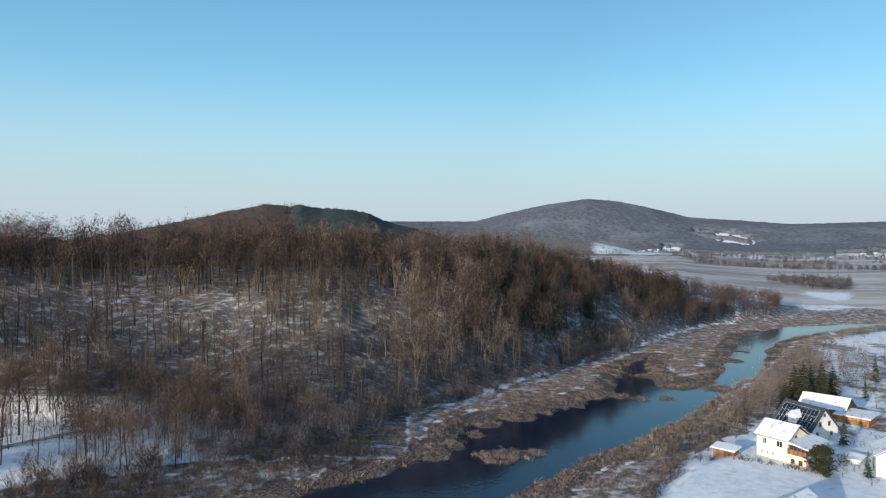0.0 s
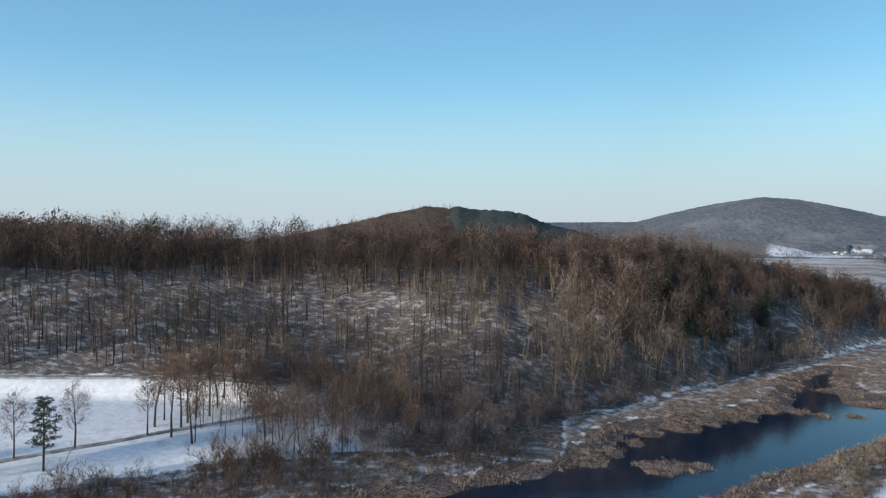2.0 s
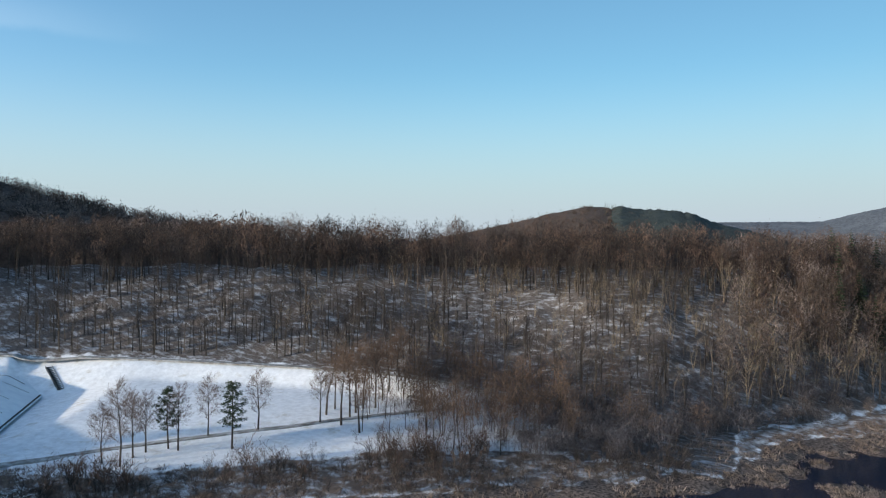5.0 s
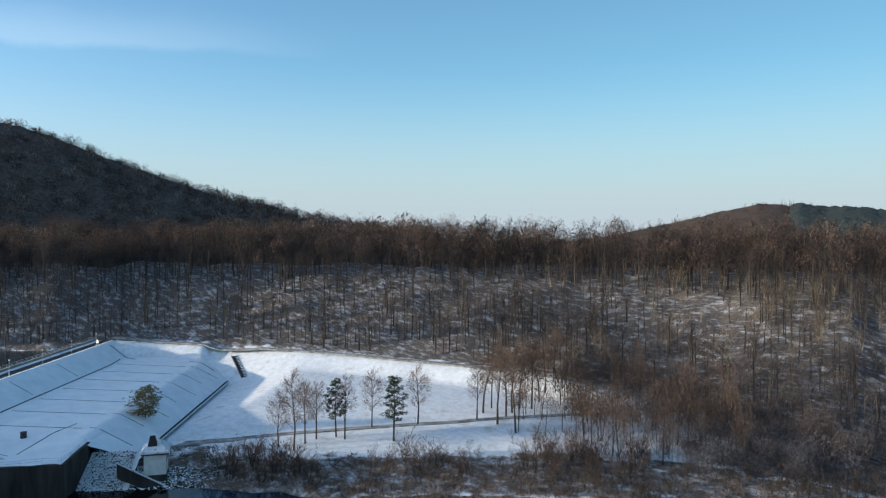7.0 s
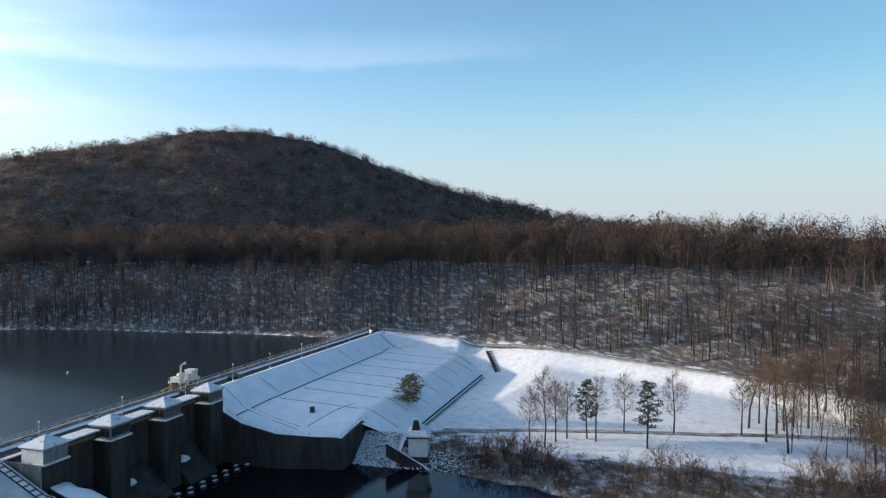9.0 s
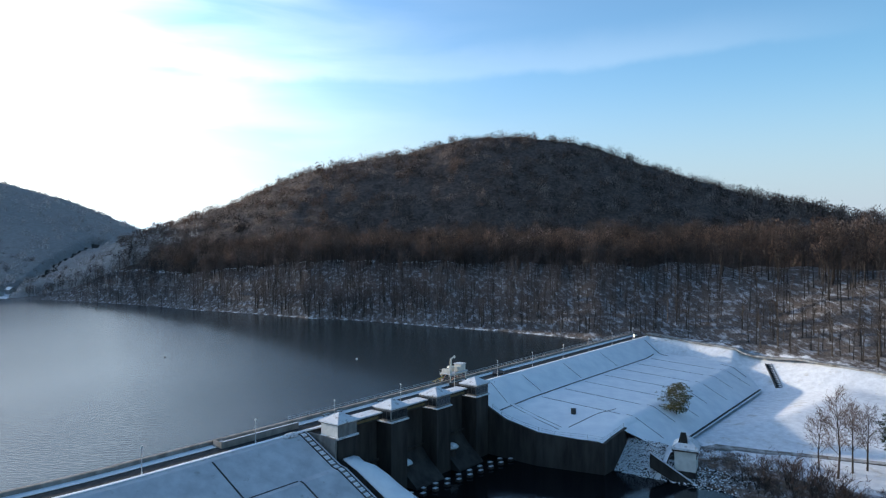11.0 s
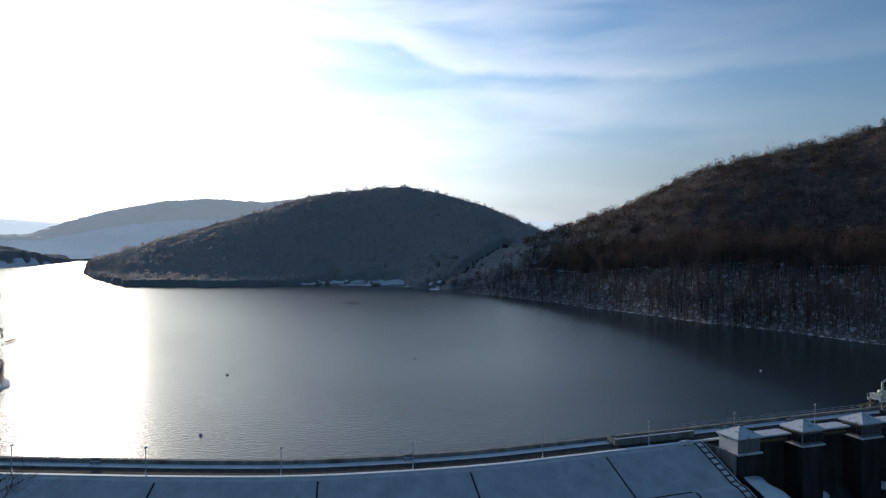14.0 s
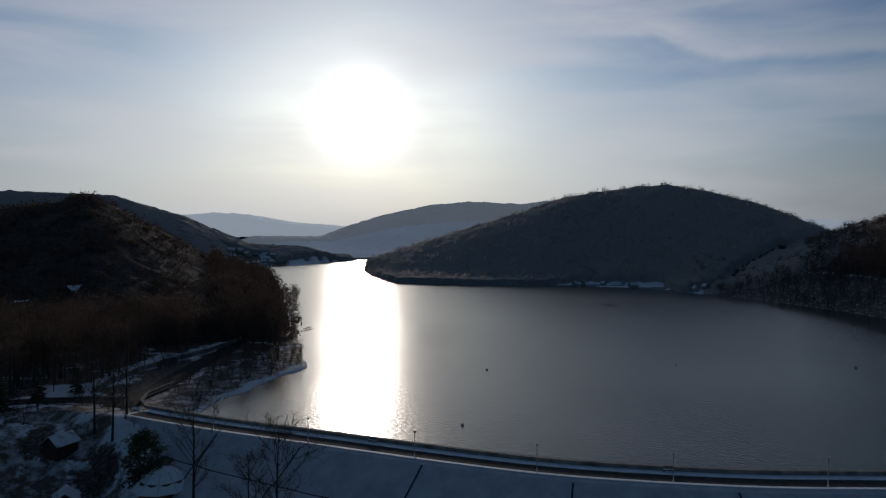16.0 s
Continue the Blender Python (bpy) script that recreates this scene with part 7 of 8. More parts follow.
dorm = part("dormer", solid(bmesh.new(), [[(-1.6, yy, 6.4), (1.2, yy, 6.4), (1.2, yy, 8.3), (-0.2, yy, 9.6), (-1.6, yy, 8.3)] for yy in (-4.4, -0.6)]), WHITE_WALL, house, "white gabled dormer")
for side in (-1, 1):
    part("dormer_roof", solid(bmesh.new(), [[(-0.2 + side * 1.75, yy, 8.12), (-0.2, yy, 9.62), (-0.2, yy, 9.85), (-0.2 + side * 1.75, yy, 8.35)] for yy in (-4.8, -0.5)]), ROOF_SNOW, dorm)

# barn and its open lean-to
gable_house("barn", (115.8, 208.6), math.degrees(math.atan2(-0.74, 0.67)), 12.6, 8.4, 3.0, 6.0, 8.8, BROWN_WOOD, SLATE, "brown wooden barn with a snow-covered roof", chimney=False)
t = thing("woodshed", pose(119.6, 199.3, 0, 0, 0, math.degrees(math.atan2(-0.74, 0.67))), "orange-brown woodshed with a flat snowy roof", "shed")
part("wall", box(bmesh.new(), (-4.6, -3.6, 2.4), (3.8, 3.6, 5.1)), ORANGE_WOOD, t)
part("roof", solid(bmesh.new(), [[(sx, -4.4, 5.3), (sx, 4.4, 5.75), (sx, 4.4, 6.1), (sx, -4.4, 5.65)] for sx in (-5.2, 4.6)]), ROOF_SNOW, t)
for k in range(4):
    part("post", box(bmesh.new(), (-4.4 + k * 2.6, -4.2, 2.4), (-4.2 + k * 2.6, -4.0, 5.25)), BROWN_WOOD, t)
part("log_pile", box(bmesh.new(), (-1.5, -4.0, 2.6), (3.2, -3.62, 4.4), bevel=0.1), MUSTARD, t, "stacked firewood")
gable_house("cottage", (64.5, 127.5), 40, 12, 9.6, 3.0, 5.4, 8.3, BROWN_WOOD, SLATE, "cottage under a thick snow-covered roof", chimney=False)
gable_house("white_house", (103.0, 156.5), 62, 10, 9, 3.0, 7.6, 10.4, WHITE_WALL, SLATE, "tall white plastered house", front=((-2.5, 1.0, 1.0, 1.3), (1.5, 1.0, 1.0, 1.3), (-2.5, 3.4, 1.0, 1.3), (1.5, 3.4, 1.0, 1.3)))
t = thing("garden_shed", pose(69.8, 170.6, 0, 0, 0, -47), "low wooden garden shed under a snowy roof", "shed")
part("wall", box(bmesh.new(), (-2.6, -1.4, 2.2), (2.6, 1.4, 4.4)), BROWN_WOOD, t)
part("roof", solid(bmesh.new(), [[(sx, -1.9, 4.4), (sx, 1.9, 4.9), (sx, 1.9, 5.2), (sx, -1.9, 4.7)] for sx in (-3.1, 3.1)]), ROOF_SNOW, t)
t = thing("low_annex", pose(97.5, 164.0, 0, 0, 0, -50), "low annex with a snowy roof behind the garden", "shed")
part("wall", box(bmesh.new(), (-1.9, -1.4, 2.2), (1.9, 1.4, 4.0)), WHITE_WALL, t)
part("roof", solid(bmesh.new(), [[(sx, -1.8, 4.0), (sx, 1.8, 4.6), (sx, 1.8, 4.85), (sx, -1.8, 4.25)] for sx in (-2.3, 2.3)]), ROOF_SNOW, t)
part("window", box(bmesh.new(), (-1.2, -1.45, 2.7), (-0.3, -1.404, 3.6)), GLASS, t)
# hamlet below the dam's south end, in its shade
def on_polar(a, r):
    return -math.sin(radians(a)) * r, math.cos(radians(a)) * r


x, y = on_polar(155.7, 144)
t = thing("pavilion", pose(x, y, 7.2, 0, 0, 20), "round pavilion with a snow-covered faceted roof", "pavilion")
part("wall", rod(bmesh.new(), (0, 0, -3.5), (0, 0, 2.9), 4.4, 4.4, 10), BROWN_WOOD, t)
bm = bmesh.new()
solid(bm, [[(math.cos(a) * r, math.sin(a) * r, z) for a in [k * math.pi / 5 for k in range(10)]] for r, z in ((5.8, 1.3), (5.8, 1.5), (2.3, 4.5), (0.3, 4.9))])
part("roof", bm, SNOW, t)
# white rods added along the facet edges, for sunlight caught on the roof
for k in range(10):
    a = k * math.pi / 5
    part("sunlit_ridge", rod(bmesh.new(), (math.cos(a) * 5.8, math.sin(a) * 5.8, 1.55), (math.cos(a) * 2.3, math.sin(a) * 2.3, 4.55), 0.09, None, 4), WHITE_WALL, t)
x, y = on_polar(151.5, 146)
shed = thing("garden_shed", pose(x, y, ground_at(x, y), 0, 0, 35), "small reddish shed with a snowy roof", "shed")
part("wall", box(bmesh.new(), (-1.5, -1.2, -0.5), (1.5, 1.2, 2.1)), BRICK_WALL, shed)
part("roof", solid(bmesh.new(), [[(sx, -1.6, 2.1), (sx, 1.6, 2.5), (sx, 1.6, 2.75), (sx, -1.6, 2.35)] for sx in (-1.9, 1.9)]), ROOF_SNOW, shed)
t2 = on_polar(158.0, 163)
t = thing("information_sign", pose(t2[0], t2[1], 6.5, 0, 0, 200), "large pale information sign on two posts", "sign")
part("board", box(bmesh.new(), (-1.6, -0.06, 1.2), (1.6, 0.06, 3.6), bevel=0.02), CREAM_STEEL, t)
for sx in (-1.3, 1.3):
    part("post", rod(bmesh.new(), (sx, 0, -3), (sx, 0, 1.2), 0.08), STEEL, t)
for a, r, turn, long, deep in ((162.6, 168, 25, 5.2, 4.0), (162.3, 151, 70, 5, 4)):
    x, y = on_polar(a, r)
    base = ground_at(x, y)
    gable_house("hut", (x, y), turn, long, deep, base, base + 2.3, base + 3.9, DARK_WOOD, SLATE, "dark wooden hut with patches of snow on the roof", chimney=False)
for a, r in ((161.5, 420), (164.8, 400)):
    x, y = on_polar(a, r)
    base = ground_at(x, y)
    gable_house("hillside_house", (x, y), 40 + a, 12, 9, base, base + 4, base + 7, DARK_WOOD, SLATE, "small dark house in the wood", chimney=False)


# far villages
FAR_WALL = material("far_grey_plaster", (0.24, 0.235, 0.23), (0.36, 0.355, 0.35), 0.2, rough=0.9)


def village(seed, rows, size, label):
    rng = random.Random(seed)
    for a, r in rows:
        x, y = on_polar(a, r)
        base = ground_at(x, y)
        k = size * rng.uniform(0.8, 1.25)
        gable_house("far_house", (x, y), rng.uniform(0, 180), 12 * k, 9 * k, base, base + 4.5 * k, base + 8 * k, FAR_WALL, SLATE, label, chimney=False, over=0.4)


rng = random.Random(11)
village(1, [(rng.uniform(-33, -15.5), rng.uniform(2080, 2480)) for _ in range(46)], 0.55, "distant village house with a snowy roof")
village(2, [(-16.6, 2430), (-17.2, 2440), (-24.3, 2560), (-31.2, 2500), (-32.0, 2510), (-31.5, 3120), (-32.2, 3120)], 0.85, "large distant house on the slope")
village(3, [(rng.uniform(147.3, 151.0), rng.uniform(1070, 1290)) for _ in range(22)], 0.9, "house of the lakeside village")
village(4, [(122.9, 690), (122.2, 694), (120.6, 698), (118.3, 668), (113.6, 622), (112.9, 628), (109.2, 648), (108.4, 660), (107.6, 680)], 0.5, "white lakeside holiday house")

# buoys on the lake
for a, r, mat, label in ((115.0, 249, WHITE_WALL, "small white buoy on the lake"), (130.0, 227, RUBBER, "small dark buoy on the lake"), (102.8, 271, RUBBER, "small dark buoy on the lake"),
                         (88.0, 250, WHITE_WALL, "small white buoy on the lake"), (132.0, 158, WHITE_WALL, "small white buoy on the lake")):
    x, y = on_polar(a, r)
    t = thing("buoy", pose(x, y, 14.0), label, "buoy", "buoys on the lake")
    bm = bmesh.new()
    bmesh.ops.create_uvsphere(bm, u_segments=10, v_segments=7, radius=0.42)
    part("float", bm, mat, t, smooth=True)
    part("pin", rod(bmesh.new(), (0, 0, 0.3), (0, 0, 0.75), 0.06), STEEL, t)
x, y = on_polar(144.6, 338)
t = thing("jetty", pose(x, y, 14.0, 0, 0, 30), "small dark wooden jetty", "jetty")
part("deck", box(bmesh.new(), (-3, -0.7, 0.5), (5, 0.7, 0.7)), BROWN_WOOD, t)
for sx in (0, 2.2, 4.6):
    part("post", rod(bmesh.new(), (sx, -0.6, -3), (sx, -0.6, 0.9), 0.1), BROWN_WOOD, t)


# ---- single trees ----
def tree_thing(name, shape, m, mats, label, group=""):
    """A tree with its trunk, its limbs under the trunk, and its crown of twigs."""
    v, f, kind = shape
    t = thing(name, m, label, "tree", group)
    wood_faces = f[kind == 0]
    # the pieces of wood: the stem first, then each limb
    cut = np.flatnonzero(wood_faces[1:].min(1) > np.maximum.accumulate(wood_faces.max(1))[:-1]) + 1
    trunk = None
    for piece in np.split(wood_faces, cut):
        used = np.unique(piece)
        ob = mesh_object("trunk" if trunk is None else "limb", v[used], np.searchsorted(used, piece), (mats[0],))
        ob.parent = trunk or t
        trunk = trunk or ob
    used = np.unique(f[kind == 1])
    crown = mesh_object("crown", v[used], np.searchsorted(used, f[kind == 1]), (mats[1],))
    crown.parent = t
    return tagged(t)


def stand(kinds, mats, name, label, group, places, seed):
    """Copies of a few built trees at (direction, distance, height factor)."""
    rng = random.Random(seed)
    built = {}
    for a, r, size in places:
        x, y = on_polar(a, r)
        k = rng.randrange(len(kinds))
        m = pose(x, y, ground_at(x, y) - 0.15, 0, 0, rng.uniform(0, 360))
        if k in built:
            t = copy_thing(built[k], m)
        else:
            t = built[k] = tree_thing(name, kinds[k], m, mats, label, group)
        t.scale = (size, size, size * rng.uniform(0.94, 1.06))


ALDERS = [bare_tree(200 + i, 21, 0.36, 4.4, 20, 1500, 0.11, 1.6, 0.36, sides=6, lean=0.13, puff=0.35) for i in range(4)]
BIRCHES = [bare_tree(210 + i, 19, 0.24, 3.9, 22, 1700, 0.11, 1.5, 0.30, sides=6, lean=0.05, puff=0.3) for i in range(3)]
FIELD_PINES = [pine_tree(220 + i, 18, 0.32, 3.7, 34, 14) for i in range(2)]
ROUND_PINE = pine_tree(230, 8.4, 0.08, 4.7, 40, 14, True)
TALL_BARE = [bare_tree(240 + i, 24, 0.30, 6.2, 26, 1500, 0.085, 1.9, 0.36, sides=6, lean=0.03) for i in range(2)]
stand(BIRCHES, (TRUNK, GREY_TWIGS), "bare_tree", "bare grey birch on the snowy meadow", "birches on the meadow",
      [(51.1, 183, 1.0), (50.2, 188, 0.85), (49.3, 191, 0.8), (52.3, 187, 0.75), (47.0, 190, 0.85), (44.8, 199, 0.85), (41.0, 201, 0.9)], 1)
stand(FIELD_PINES, (TRUNK, NEEDLES), "pine", "dark green pine on the snowy meadow", "pines on the meadow", [(43.0, 187, 1.0), (47.7, 192, 0.88)], 2)
stand(ALDERS, (TRUNK, RUST_TWIGS), "alder", "bare alder with a rust-brown crown at the meadow's edge", "alders at the meadow's edge",
      [(35.6, 212, 0.95), (34.4, 202, 1.0), (32.9, 195, 0.9), (33.7, 210, 1.0), (33.2, 214, 0.9), (32.6, 219, 0.95), (31.6, 220, 0.9), (31.0, 229, 0.85), (30.5, 237, 0.85), (29.6, 242, 0.8), (34.9, 218, 0.8), (36.1, 205, 0.7)], 3)
t = tree_thing("round_pine", ROUND_PINE, Matrix.Translation((*dam_xy(128.5, 49.5), bank_z(128.5, 49.5) - 0.2)), (TRUNK, OLIVE), "broad round pine on the snowy bank")
stand(TALL_BARE, (TRUNK, DARK_TWIGS), "bare_tree", "tall bare tree before the dam's south end", "bare trees below the dam", [(153.57, 132, 0.95), (147.1, 112, 1.0), (149.4, 114, 0.75), (159.2, 166, 0.85), (160.4, 171, 0.8), (158.2, 172, 0.75)], 4)
stand([pine_tree(225, 13, 0.22, 4.6, 44, 22)], (TRUNK, NEEDLES), "pine", "broad dark pine beside the snowy pavilion", "", [(157.0, 146, 1.0)], 13)
stand(SPRUCES, (TRUNK, NEEDLES), "spruce", "dark spruce beside the dam's end", "spruces below the dam", [(164.0, 196, 0.7), (161.6, 205, 0.6), (166.2, 188, 0.6)], 5)
stand(SPRUCES, (TRUNK, NEEDLES), "spruce", "dark green spruce among the houses", "spruces by the houses", [(-30.1, 203, 0.42), (-31.6, 180, 0.36), (-28.6, 270, 0.55), (-32.0, 300, 0.6), (-31.4, 268, 0.4)], 6)
stand([needle_tree(260 + i, 11, 0.05, 4.0, 15, 12) for i in range(2)], (TRUNK, YEW), "fir", "broad dark green fir behind the houses", "firs behind the houses",
      [(-26.9, 258, 1.15), (-27.5, 250, 1.3), (-28.0, 262, 1.1), (-28.7, 254, 1.2), (-26.3, 246, 0.9), (-29.4, 268, 1.0)], 12)
stand([pine_tree(235, 6.5, 0.04, 3.4, 40, 13, True)], (TRUNK, YEW), "yew_bush", "broad dark evergreen bush beside the house", "", [(-28.8, 177, 1.0)], 7)
stand(SPRUCES, (TRUNK, NEEDLES), "spruce", "dark spruce standing above the bare wood", "spruces on the spur", [(-13.6, 400, 1.15), (-16.7, 408, 1.1), (-10.8, 372, 1.1), (-3.2, 335, 0.9), (-11.6, 355, 1.0)], 8)
stand(PALE_TREES, (PALE_TWIGS, PALE_TWIGS), "willow", "pale lichened willow at the foot of the slope", "willows at the slope's foot",
      [(-15.2, 352, 0.95), (-9.6, 318, 1.0), (1.2, 252, 0.9), (-1.5, 262, 0.95), (-13.4, 350, 1.0), (-6.2, 284, 0.9), (6.1, 240, 0.8), (-11.6, 330, 0.9), (10.4, 252, 0.8), (3.4, 270, 0.8), (-4.4, 262, 0.85), (20.8, 262, 0.9)], 9)


# ---- undergrowth and reeds ----
def build_undergrowth():
    def rand(seed, n, lo, hi):
        return np.random.default_rng(seed).uniform(lo, hi, n)
    # dark thicket at the slope's foot
    thicket = [fan_tree(110 + i, 7.5, 0.05, 3.0, 2, 150, 0.12, 1.1, 0.08, clumps=9, loose=0.23) for i in range(5)]
    p = scatter(31, -15, 29, 2, 46, 3.0, lambda x, y, az, r, rng: rng.random(len(x)) < 1.2 - (r - table(FOOT, az)) / 46)
    q = scatter(30, 2, 29, -52, 3, 2.5, lambda x, y, az, r, rng: (r > np.interp(az, (2, 8, 14, 24, 30), (212, 188, 172, 166, 176)) + 5 * np.sin(az * 2)) & (rng.random(len(x)) < np.interp(az, (15, 20, 26), (0.9, 0.7, 0.3))))
    p = np.concatenate([p, q])
    wood("foot_thicket", thicket, p, rand(31, len(p), 0.5, 1.15), (TRUNK, THICKET_TWIGS), "dense grey thicket of bare willows and hazels", "thicket")
    p = scatter(32, 5, 33, -60, 6, 4.6, lambda x, y, az, r, rng: (r > np.interp(az, (5, 14, 24, 30, 32), (192, 188, 172, 176, 190))) & (rng.random(len(x)) < np.interp(az, (5, 13, 17, 28, 31), (0.05, 0.2, 0.85, 0.9, 0.5))))
    wood("alder_carr", [fan_tree(120 + i, 16.5, 0.20, 4.2, 7, 310, 0.12, 1.4, 0.19, lean=0.07, clumps=13) for i in range(5)], p, rand(32, len(p), 0.6, 1.05), (TRUNK, RUST_TWIGS), "rust-brown alder wood on the snowy flat", "woodland")
    p = scatter(53, -17, 10, -4, 12, 4.2)
    wood("foot_bushes", [bare_tree(140 + i, 4.6, 0.05, 2.2, 3, 130, 0.10, 0.9, 0.08, sides=3, stems=4, puff=0.6) for i in range(4)], p, rand(53, len(p), 0.6, 1.2), (TRUNK, GREY_TWIGS), "rounded grey bushes along the slope's foot", "bushes")
    # scrub on the hillside
    p = scatter(33, -16, 40, 6, 95, 7.5)
    wood("hillside_scrub", [bare_tree(105 + i, 2.6, 0.1, 1.1, 2, 22, 0.14, 1.0, 0.04, sides=3, stems=2) for i in range(4)], p, rand(33, len(p), 0.6, 1.5), (PALE_TWIGS, UMBER_TWIGS), "brown scrub and fallen branches on the hillside", "scrub")
    # hedge and bushes on the houses' bank
    rng = np.random.default_rng(34)
    line = np.array([(46, 172), (56, 184), (68, 196), (84, 214), (97, 230), (112, 243), (128, 262), (148, 296), (166, 332), (205, 372), (250, 402)], float)
    k = rng.uniform(0, len(line) - 1.001, 300)
    i = k.astype(int)
    q = line[i] + (line[i + 1] - line[i]) * (k - i)[:, None] + rng.normal(0, 3.6, (len(k), 2)) + np.array((4.5, -3.5))
    wood("bank_shrubs", [bare_tree(90 + i, 4.6, 0.10, 1.9, 3, 75, 0.12, 1.0, 0.10, sides=3, stems=3, puff=0.5) for i in range(5)], q, rng.uniform(0.45, 1.2, len(q)), (TRUNK, PALE_TWIGS), "golden-brown bare shrubs along the river bank", "shrubs")
    k = rng.random(160)
    q = np.stack([41 + (61 - 41) * k + rng.normal(0, 1.0, 160) - 1, 140 + (171 - 140) * k + rng.normal(0, 1.0, 160)], -1)
    k = rng.random(120)
    q2 = np.stack([62 + 24 * k + rng.normal(0, 0.6, 120), 172 - 17 * k + rng.normal(0, 0.6, 120)], -1)
    wood("garden_hedge", BRUSH, np.concatenate([q, q2]), rng.uniform(0.35, 0.62, 280), (TRUNK, RUST_TWIGS), "low brown hedge round the snowy garden", "hedge")
    p = scatter(35, -34, -21.5, 226, 360, 4.3, lambda x, y, az, r, rng: (line_gap(RIVER_LINE, x, y) > 7) & (rng.random(len(x)) < np.interp(line_gap(RIVER_LINE, x, y), (18, 40), (0.9, 0.25))), relative=False)
    p = p[(p[:, 0] * 0.8 - p[:, 1] * 0.55 + 52 > 2)]
    keep = (np.hypot(p[:, 0] - 115.8, p[:, 1] - 208) > 17)
    p = p[keep]
    wood("garden_trees", [bare_tree(130 + i, 11, 0.14, 3.2, 8, 190, 0.13, 1.3, 0.14, sides=3, stems=2, puff=0.4) for i in range(4)], p, rand(35, len(p), 0.35, 0.95), (TRUNK, DOME_TWIGS), "bare trees between the houses and the river", "woodland")
    # bushes scattered over the gardens
    p = scatter(36, -34, -22, 150, 240, 5.5, lambda x, y, az, r, rng: (x > 84) & (np.hypot(x - 98.6, y - 188.3) > 9) & (np.hypot(x - 83, y - 168) > 8), relative=False)
    wood("garden_bushes", BRUSH, p, rand(36, len(p), 0.5, 1.2), (TRUNK, TWIGS), "small bare garden bushes in the snow", "bushes")
    # scrub belt below the meadow
    p = scatter(37, 22, 62, 150, 182, 1.95, lambda x, y, az, r, rng: (r < 166 + 9 * np.sin(az * 0.5) + np.interp(az, (22, 30, 34, 52, 60), (26, 14, 0, 4, 12))) & (line_gap(RIVER_LINE, x, y) > 1) & (dam_sn(x, y)[1] > 68), relative=False)
    wood("meadow_scrub", BRUSH, p, rand(37, len(p), 0.5, 1.3) * np.interp(np.hypot(p[:, 0], p[:, 1]), (156, 168), (0.9, 1.9)), (TRUNK, TWIGS), "brown scrub below the snowy meadow", "scrub")
    p = scatter(38, 26, 36, 168, 190, 3.4, lambda x, y, az, r, rng: r > np.interp(az, (26, 31, 36), (168, 176, 190)), relative=False)
    wood("meadow_scrub", SHRUBS, p, rand(38, len(p), 0.5, 0.95), (TRUNK, RUST_TWIGS), "rusty bushes at the meadow's corner", "scrub")
    p = scatter(55, 31, 59, 162, 180, 2.7, lambda x, y, az, r, rng: (r < 174 + 5 * np.sin(az * 0.9) + np.interp(az, (31, 36), (6, 0))) & (r > 164) & (line_gap(RIVER_LINE, x, y) > 3) & (rng.random(len(x)) < np.clip(0.8 + 0.5 * ripple(x, y, 10, 3), 0, 1)) & (dam_sn(x, y)[1] > 68), relative=False)
    wood("meadow_bushes", SHRUBS, p, rand(55, len(p), 0.32, 0.62), (TRUNK, DARK_TWIGS), "dense dark bushes below the snowy meadow", "bushes")
    # low brown brush between the alders and the river
    p = scatter(54, 6, 30, 150, 192, 2.0, lambda x, y, az, r, rng: (line_gap(RIVER_LINE, x, y) > 5) & (rng.random(len(x)) < np.clip(0.75 + 0.5 * ripple(x, y, 9, 4), 0, 1)) & ((az < 20) | (r < 164)) & ((az < 16) | (rng.random(len(x)) < 0.5)), relative=False)
    p = p[ground_ok(p[:, 0], p[:, 1])]
    wood("river_brush", BRUSH, p, rand(54, len(p), 0.7, 1.7), (TRUNK, DARK_TWIGS), "dark brown brush on the snowy river flat", "scrub")
    # trees and bushes on the lakeside spit
    p = scatter(39, 144.6, 151, 205, 340, 5.2, lambda x, y, az, r, rng: (ground_z(x, y) > 14.6) & ((az > 146.9) | (rng.random(len(x)) < 0.1)) & (rng.random(len(x)) < np.where(r < 262, np.interp(az, (145, 147.5, 149, 151), (0.95, 0.9, 0.55, 0.3)), 0.95)), relative=False)
    wood("spit_wood", DENSE_TREES, p, rand(39, len(p), 1.0, 1.5) * np.interp(np.hypot(p[:, 0], p[:, 1]), (238, 262), (0.4, 1)), (TRUNK, UMBER_TWIGS), "bare trees on the lakeside spit", "woodland")
    p = scatter(56, 145.2, 156.5, 185, 262, 2.9, lambda x, y, az, r, rng: (ground_z(x, y) > 14.5) & (rng.random(len(x)) < np.clip(0.72 + 0.6 * ripple(x, y, 9, 5), 0.1, 0.95)) & (np.abs(az - np.interp(r, (185, 205, 235, 262, 300), (159, 156, 153.5, 151.2, 149.7))) > 1.3), relative=False)
    wood("spit_scrub", SHRUBS, p, rand(56, len(p), 0.3, 0.75), (TRUNK, RUST_TWIGS), "dark bare scrub on the snowy lakeside spit", "scrub")
    p = scatter(40, 147.2, 152, 300, 720, 8.0, lambda x, y, az, r, rng: ground_z(x, y) > 14.6, relative=False)
    wood("shore_wood", FAR_TREES, p, rand(40, len(p), 1.0, 1.5), (TRUNK, UMBER_TWIGS), "bare wood along the lake shore", "woodland")
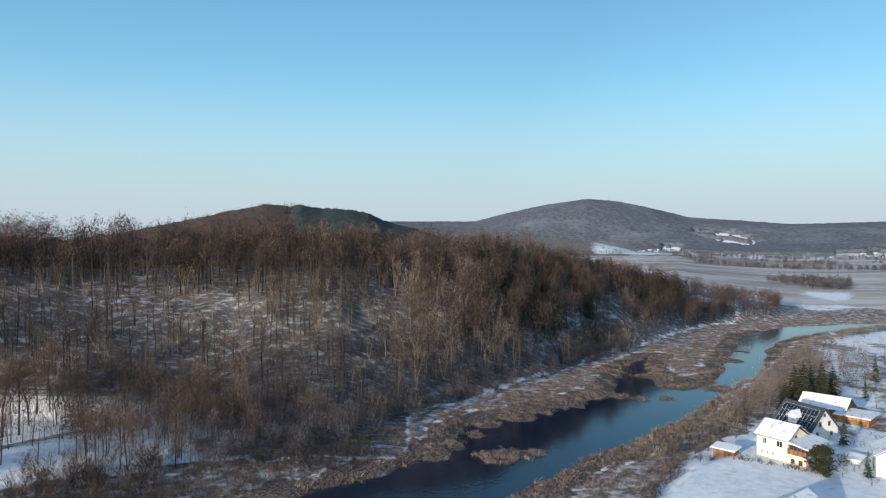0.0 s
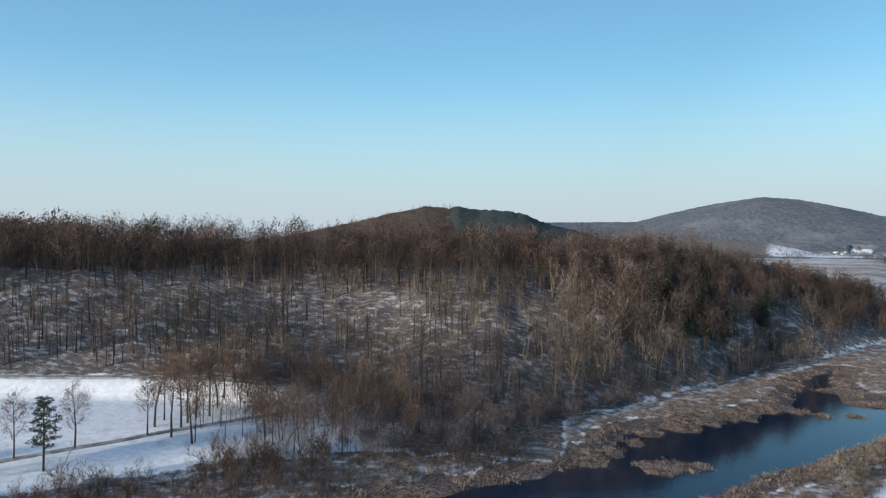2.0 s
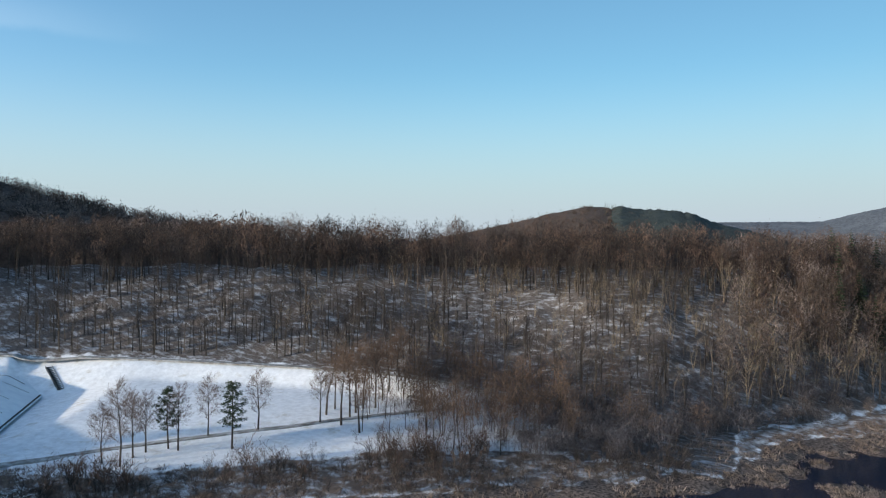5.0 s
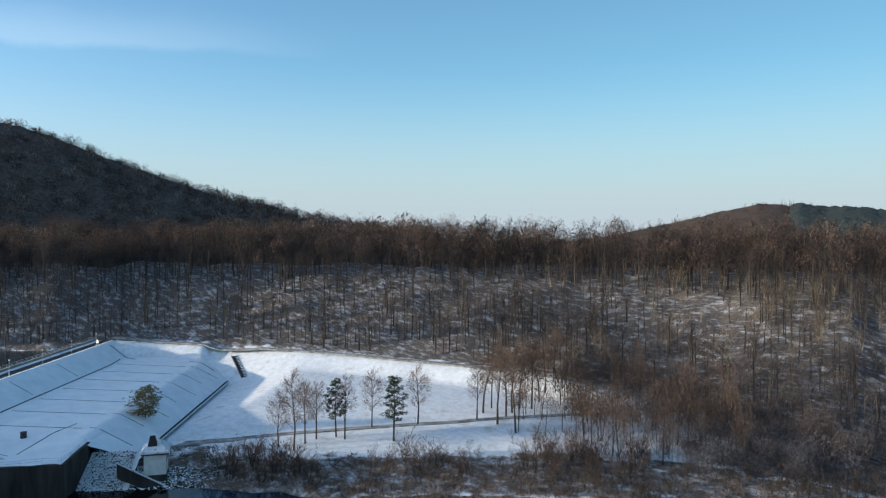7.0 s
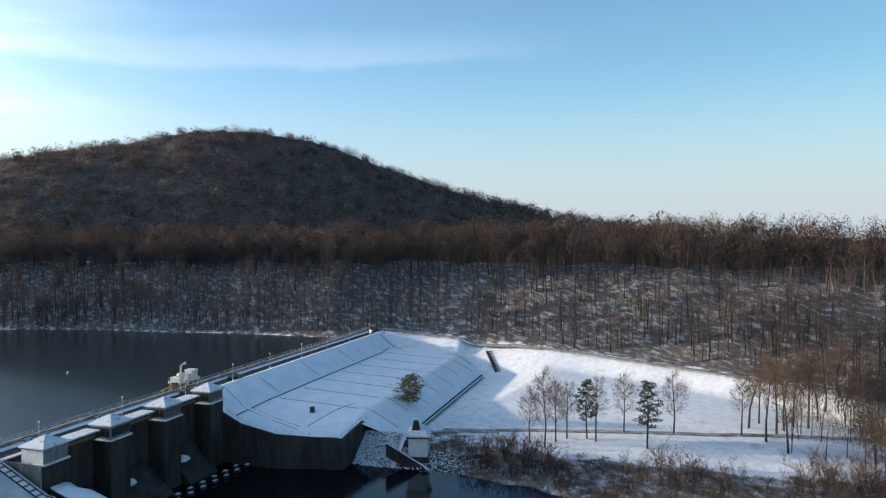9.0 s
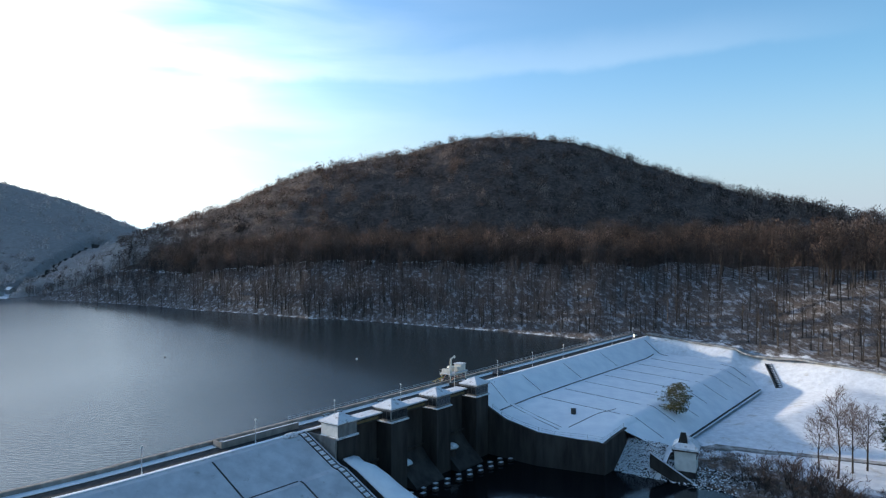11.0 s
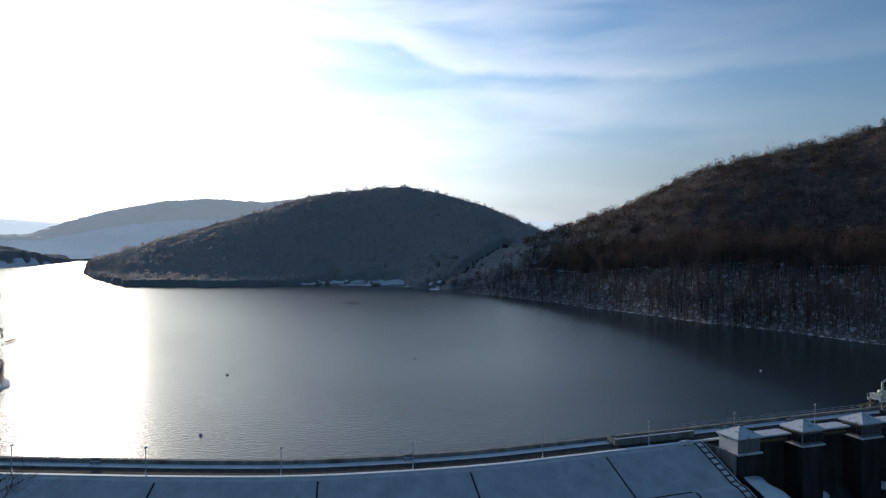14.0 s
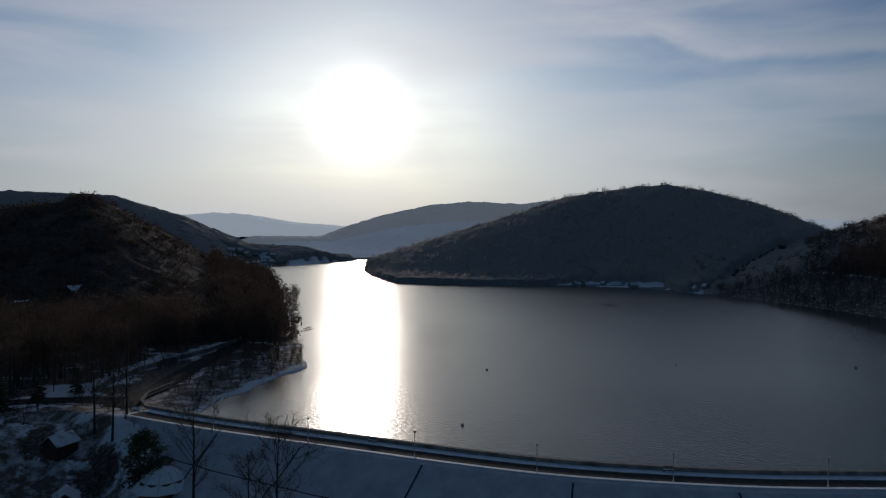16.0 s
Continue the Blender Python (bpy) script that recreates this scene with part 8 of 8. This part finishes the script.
    p = scatter(41, 151.5, 170, 206, 320, 5.2, lambda x, y, az, r, rng: (rng.random(len(x)) < 0.9) & (np.abs(az - np.interp(r, (185, 205, 235, 262, 300, 345), (159, 156, 153.5, 151.2, 149.7, 149.5))) > 1.0) & ((r > np.interp(az, (149.5, 152.3, 157.2, 160.5, 165), (300, 264, 235, 205, 195)) + 12) | (rng.random(len(x)) < 0.06)), relative=False)
    p = p[ground_z(p[:, 0], p[:, 1]) > 14]
    wood("roadside_wood", DENSE_TREES, p, rand(41, len(p), 0.8, 1.35), (TRUNK, UMBER_TWIGS), "dark bare trees behind the lakeside road", "woodland")
    # the hamlet's gardens stand in the shade of dark trees
    p = scatter(57, 157.4, 170, 132, 190, 4.6, lambda x, y, az, r, rng: (np.hypot(x + np.sin(np.radians(162.6)) * 168, y - np.cos(np.radians(162.6)) * 168) > 6) & (rng.random(len(x)) < np.clip(0.55 + 0.6 * ripple(x, y, 12, 3), 0.1, 1)), relative=False)
    wood("hamlet_scrub", SHRUBS, p, rand(57, len(p), 0.5, 1.1), (TRUNK, DARK_TWIGS), "dark bare garden shrubs below the dam's end", "shrubs")
    # belts of trees in the far valley
    spots = []
    for seed, a0, a1, r0, r1, gap in ((42, -30.5, -25.0, 830, 960, 6.5), (43, -34, -17, 1330, 1420, 10), (44, -34, -17, 1620, 1740, 13), (45, -34, -17, 1950, 2080, 14)):
        spots.append(scatter(seed, a0, a1, r0, r1, gap, lambda x, y, az, r, rng: ripple(x, y, 60, seed) > -0.1, relative=False))
    p = np.concatenate(spots)
    wood("valley_belts", MIST_TREES, p, rand(42, len(p), 0.5, 0.95), (TRUNK, THICKET_TWIGS), "belts of bare trees across the far valley", "woodland")
    p = scatter(52, 117.6, 121.8, 462, 488, 1.6, lambda x, y, az, r, rng: ripple(x, y, 8, 3) > 0.2, relative=False)
    wood("water_weeds", BRUSH, p, rand(52, len(p), 0.25, 0.5), (TRUNK, DARK_TWIGS), "dark weeds breaking the lake's surface", "weeds", level=14.0)
    p = scatter(48, -26, -16, 2, 75, 7.0)
    wood("spur_wood", DENSE_TREES, p, rand(48, len(p), 0.95, 1.4), (TRUNK, UMBER_TWIGS), "bare trees on the low end of the spur", "woodland")

    # reeds along the water and on the islets
    def tuft(seed):
        rng = random.Random(seed)
        v, f = [], []
        for _ in range(16):
            x, y = rng.gauss(0, 0.55), rng.gauss(0, 0.55)
            h, a = rng.uniform(0.3, 0.95) * math.exp(-(x * x + y * y) * 0.6), rng.uniform(0, 6.28)
            w = rng.uniform(0.07, 0.15)
            n = len(v)
            v += [(x - w * math.cos(a), y - w * math.sin(a), 0), (x + w * math.cos(a), y + w * math.sin(a), 0), (x + rng.gauss(0, 0.5), y + rng.gauss(0, 0.5), h)]
            f.append((n, n + 1, n + 2))
        return np.array(v), np.array(f), np.array([0] * 10 + [1] * 6)
    TUFTS = [tuft(300 + i) for i in range(6)]
    rng = np.random.default_rng(50)
    n = 150000
    az, r = rng.uniform(-33, 62, n), np.sqrt(rng.uniform(140 ** 2, 560 ** 2, n))
    x, y = -np.sin(np.radians(az)) * r, np.cos(np.radians(az)) * r
    gap = river_gap(x, y)
    patch = ripple(x, y, 7, 1) + 0.6 * ripple(x, y, 3, 8)
    left = (x * 0.8 - y * 0.55 + 52) < 8
    keep = ((gap > -1) & (gap < 24) & (patch > -0.35) & left) | ((gap > -4) & (gap <= -1) & (patch > 0.62) & left) | ((gap > -0.5) & (gap < 8) & ~left & (patch > -0.5))
    keep &= (rng.random(n) < np.interp(r, (200, 420), (1, 0.45))) & (r < table(FOOT, az) - 7) & ground_ok(x, y)
    wood("reed_beds", TUFTS, np.stack([x, y], -1)[keep], rng.uniform(0.7, 1.5, keep.sum()), (REED, GREY_TWIGS), "dry brown reed beds along the river and its islets", "reeds")


def ground_ok(x, y):
    s, n = dam_sn(x, y)
    return ~((s > -40) & (s < 104) & (n < 62))


build_undergrowth()
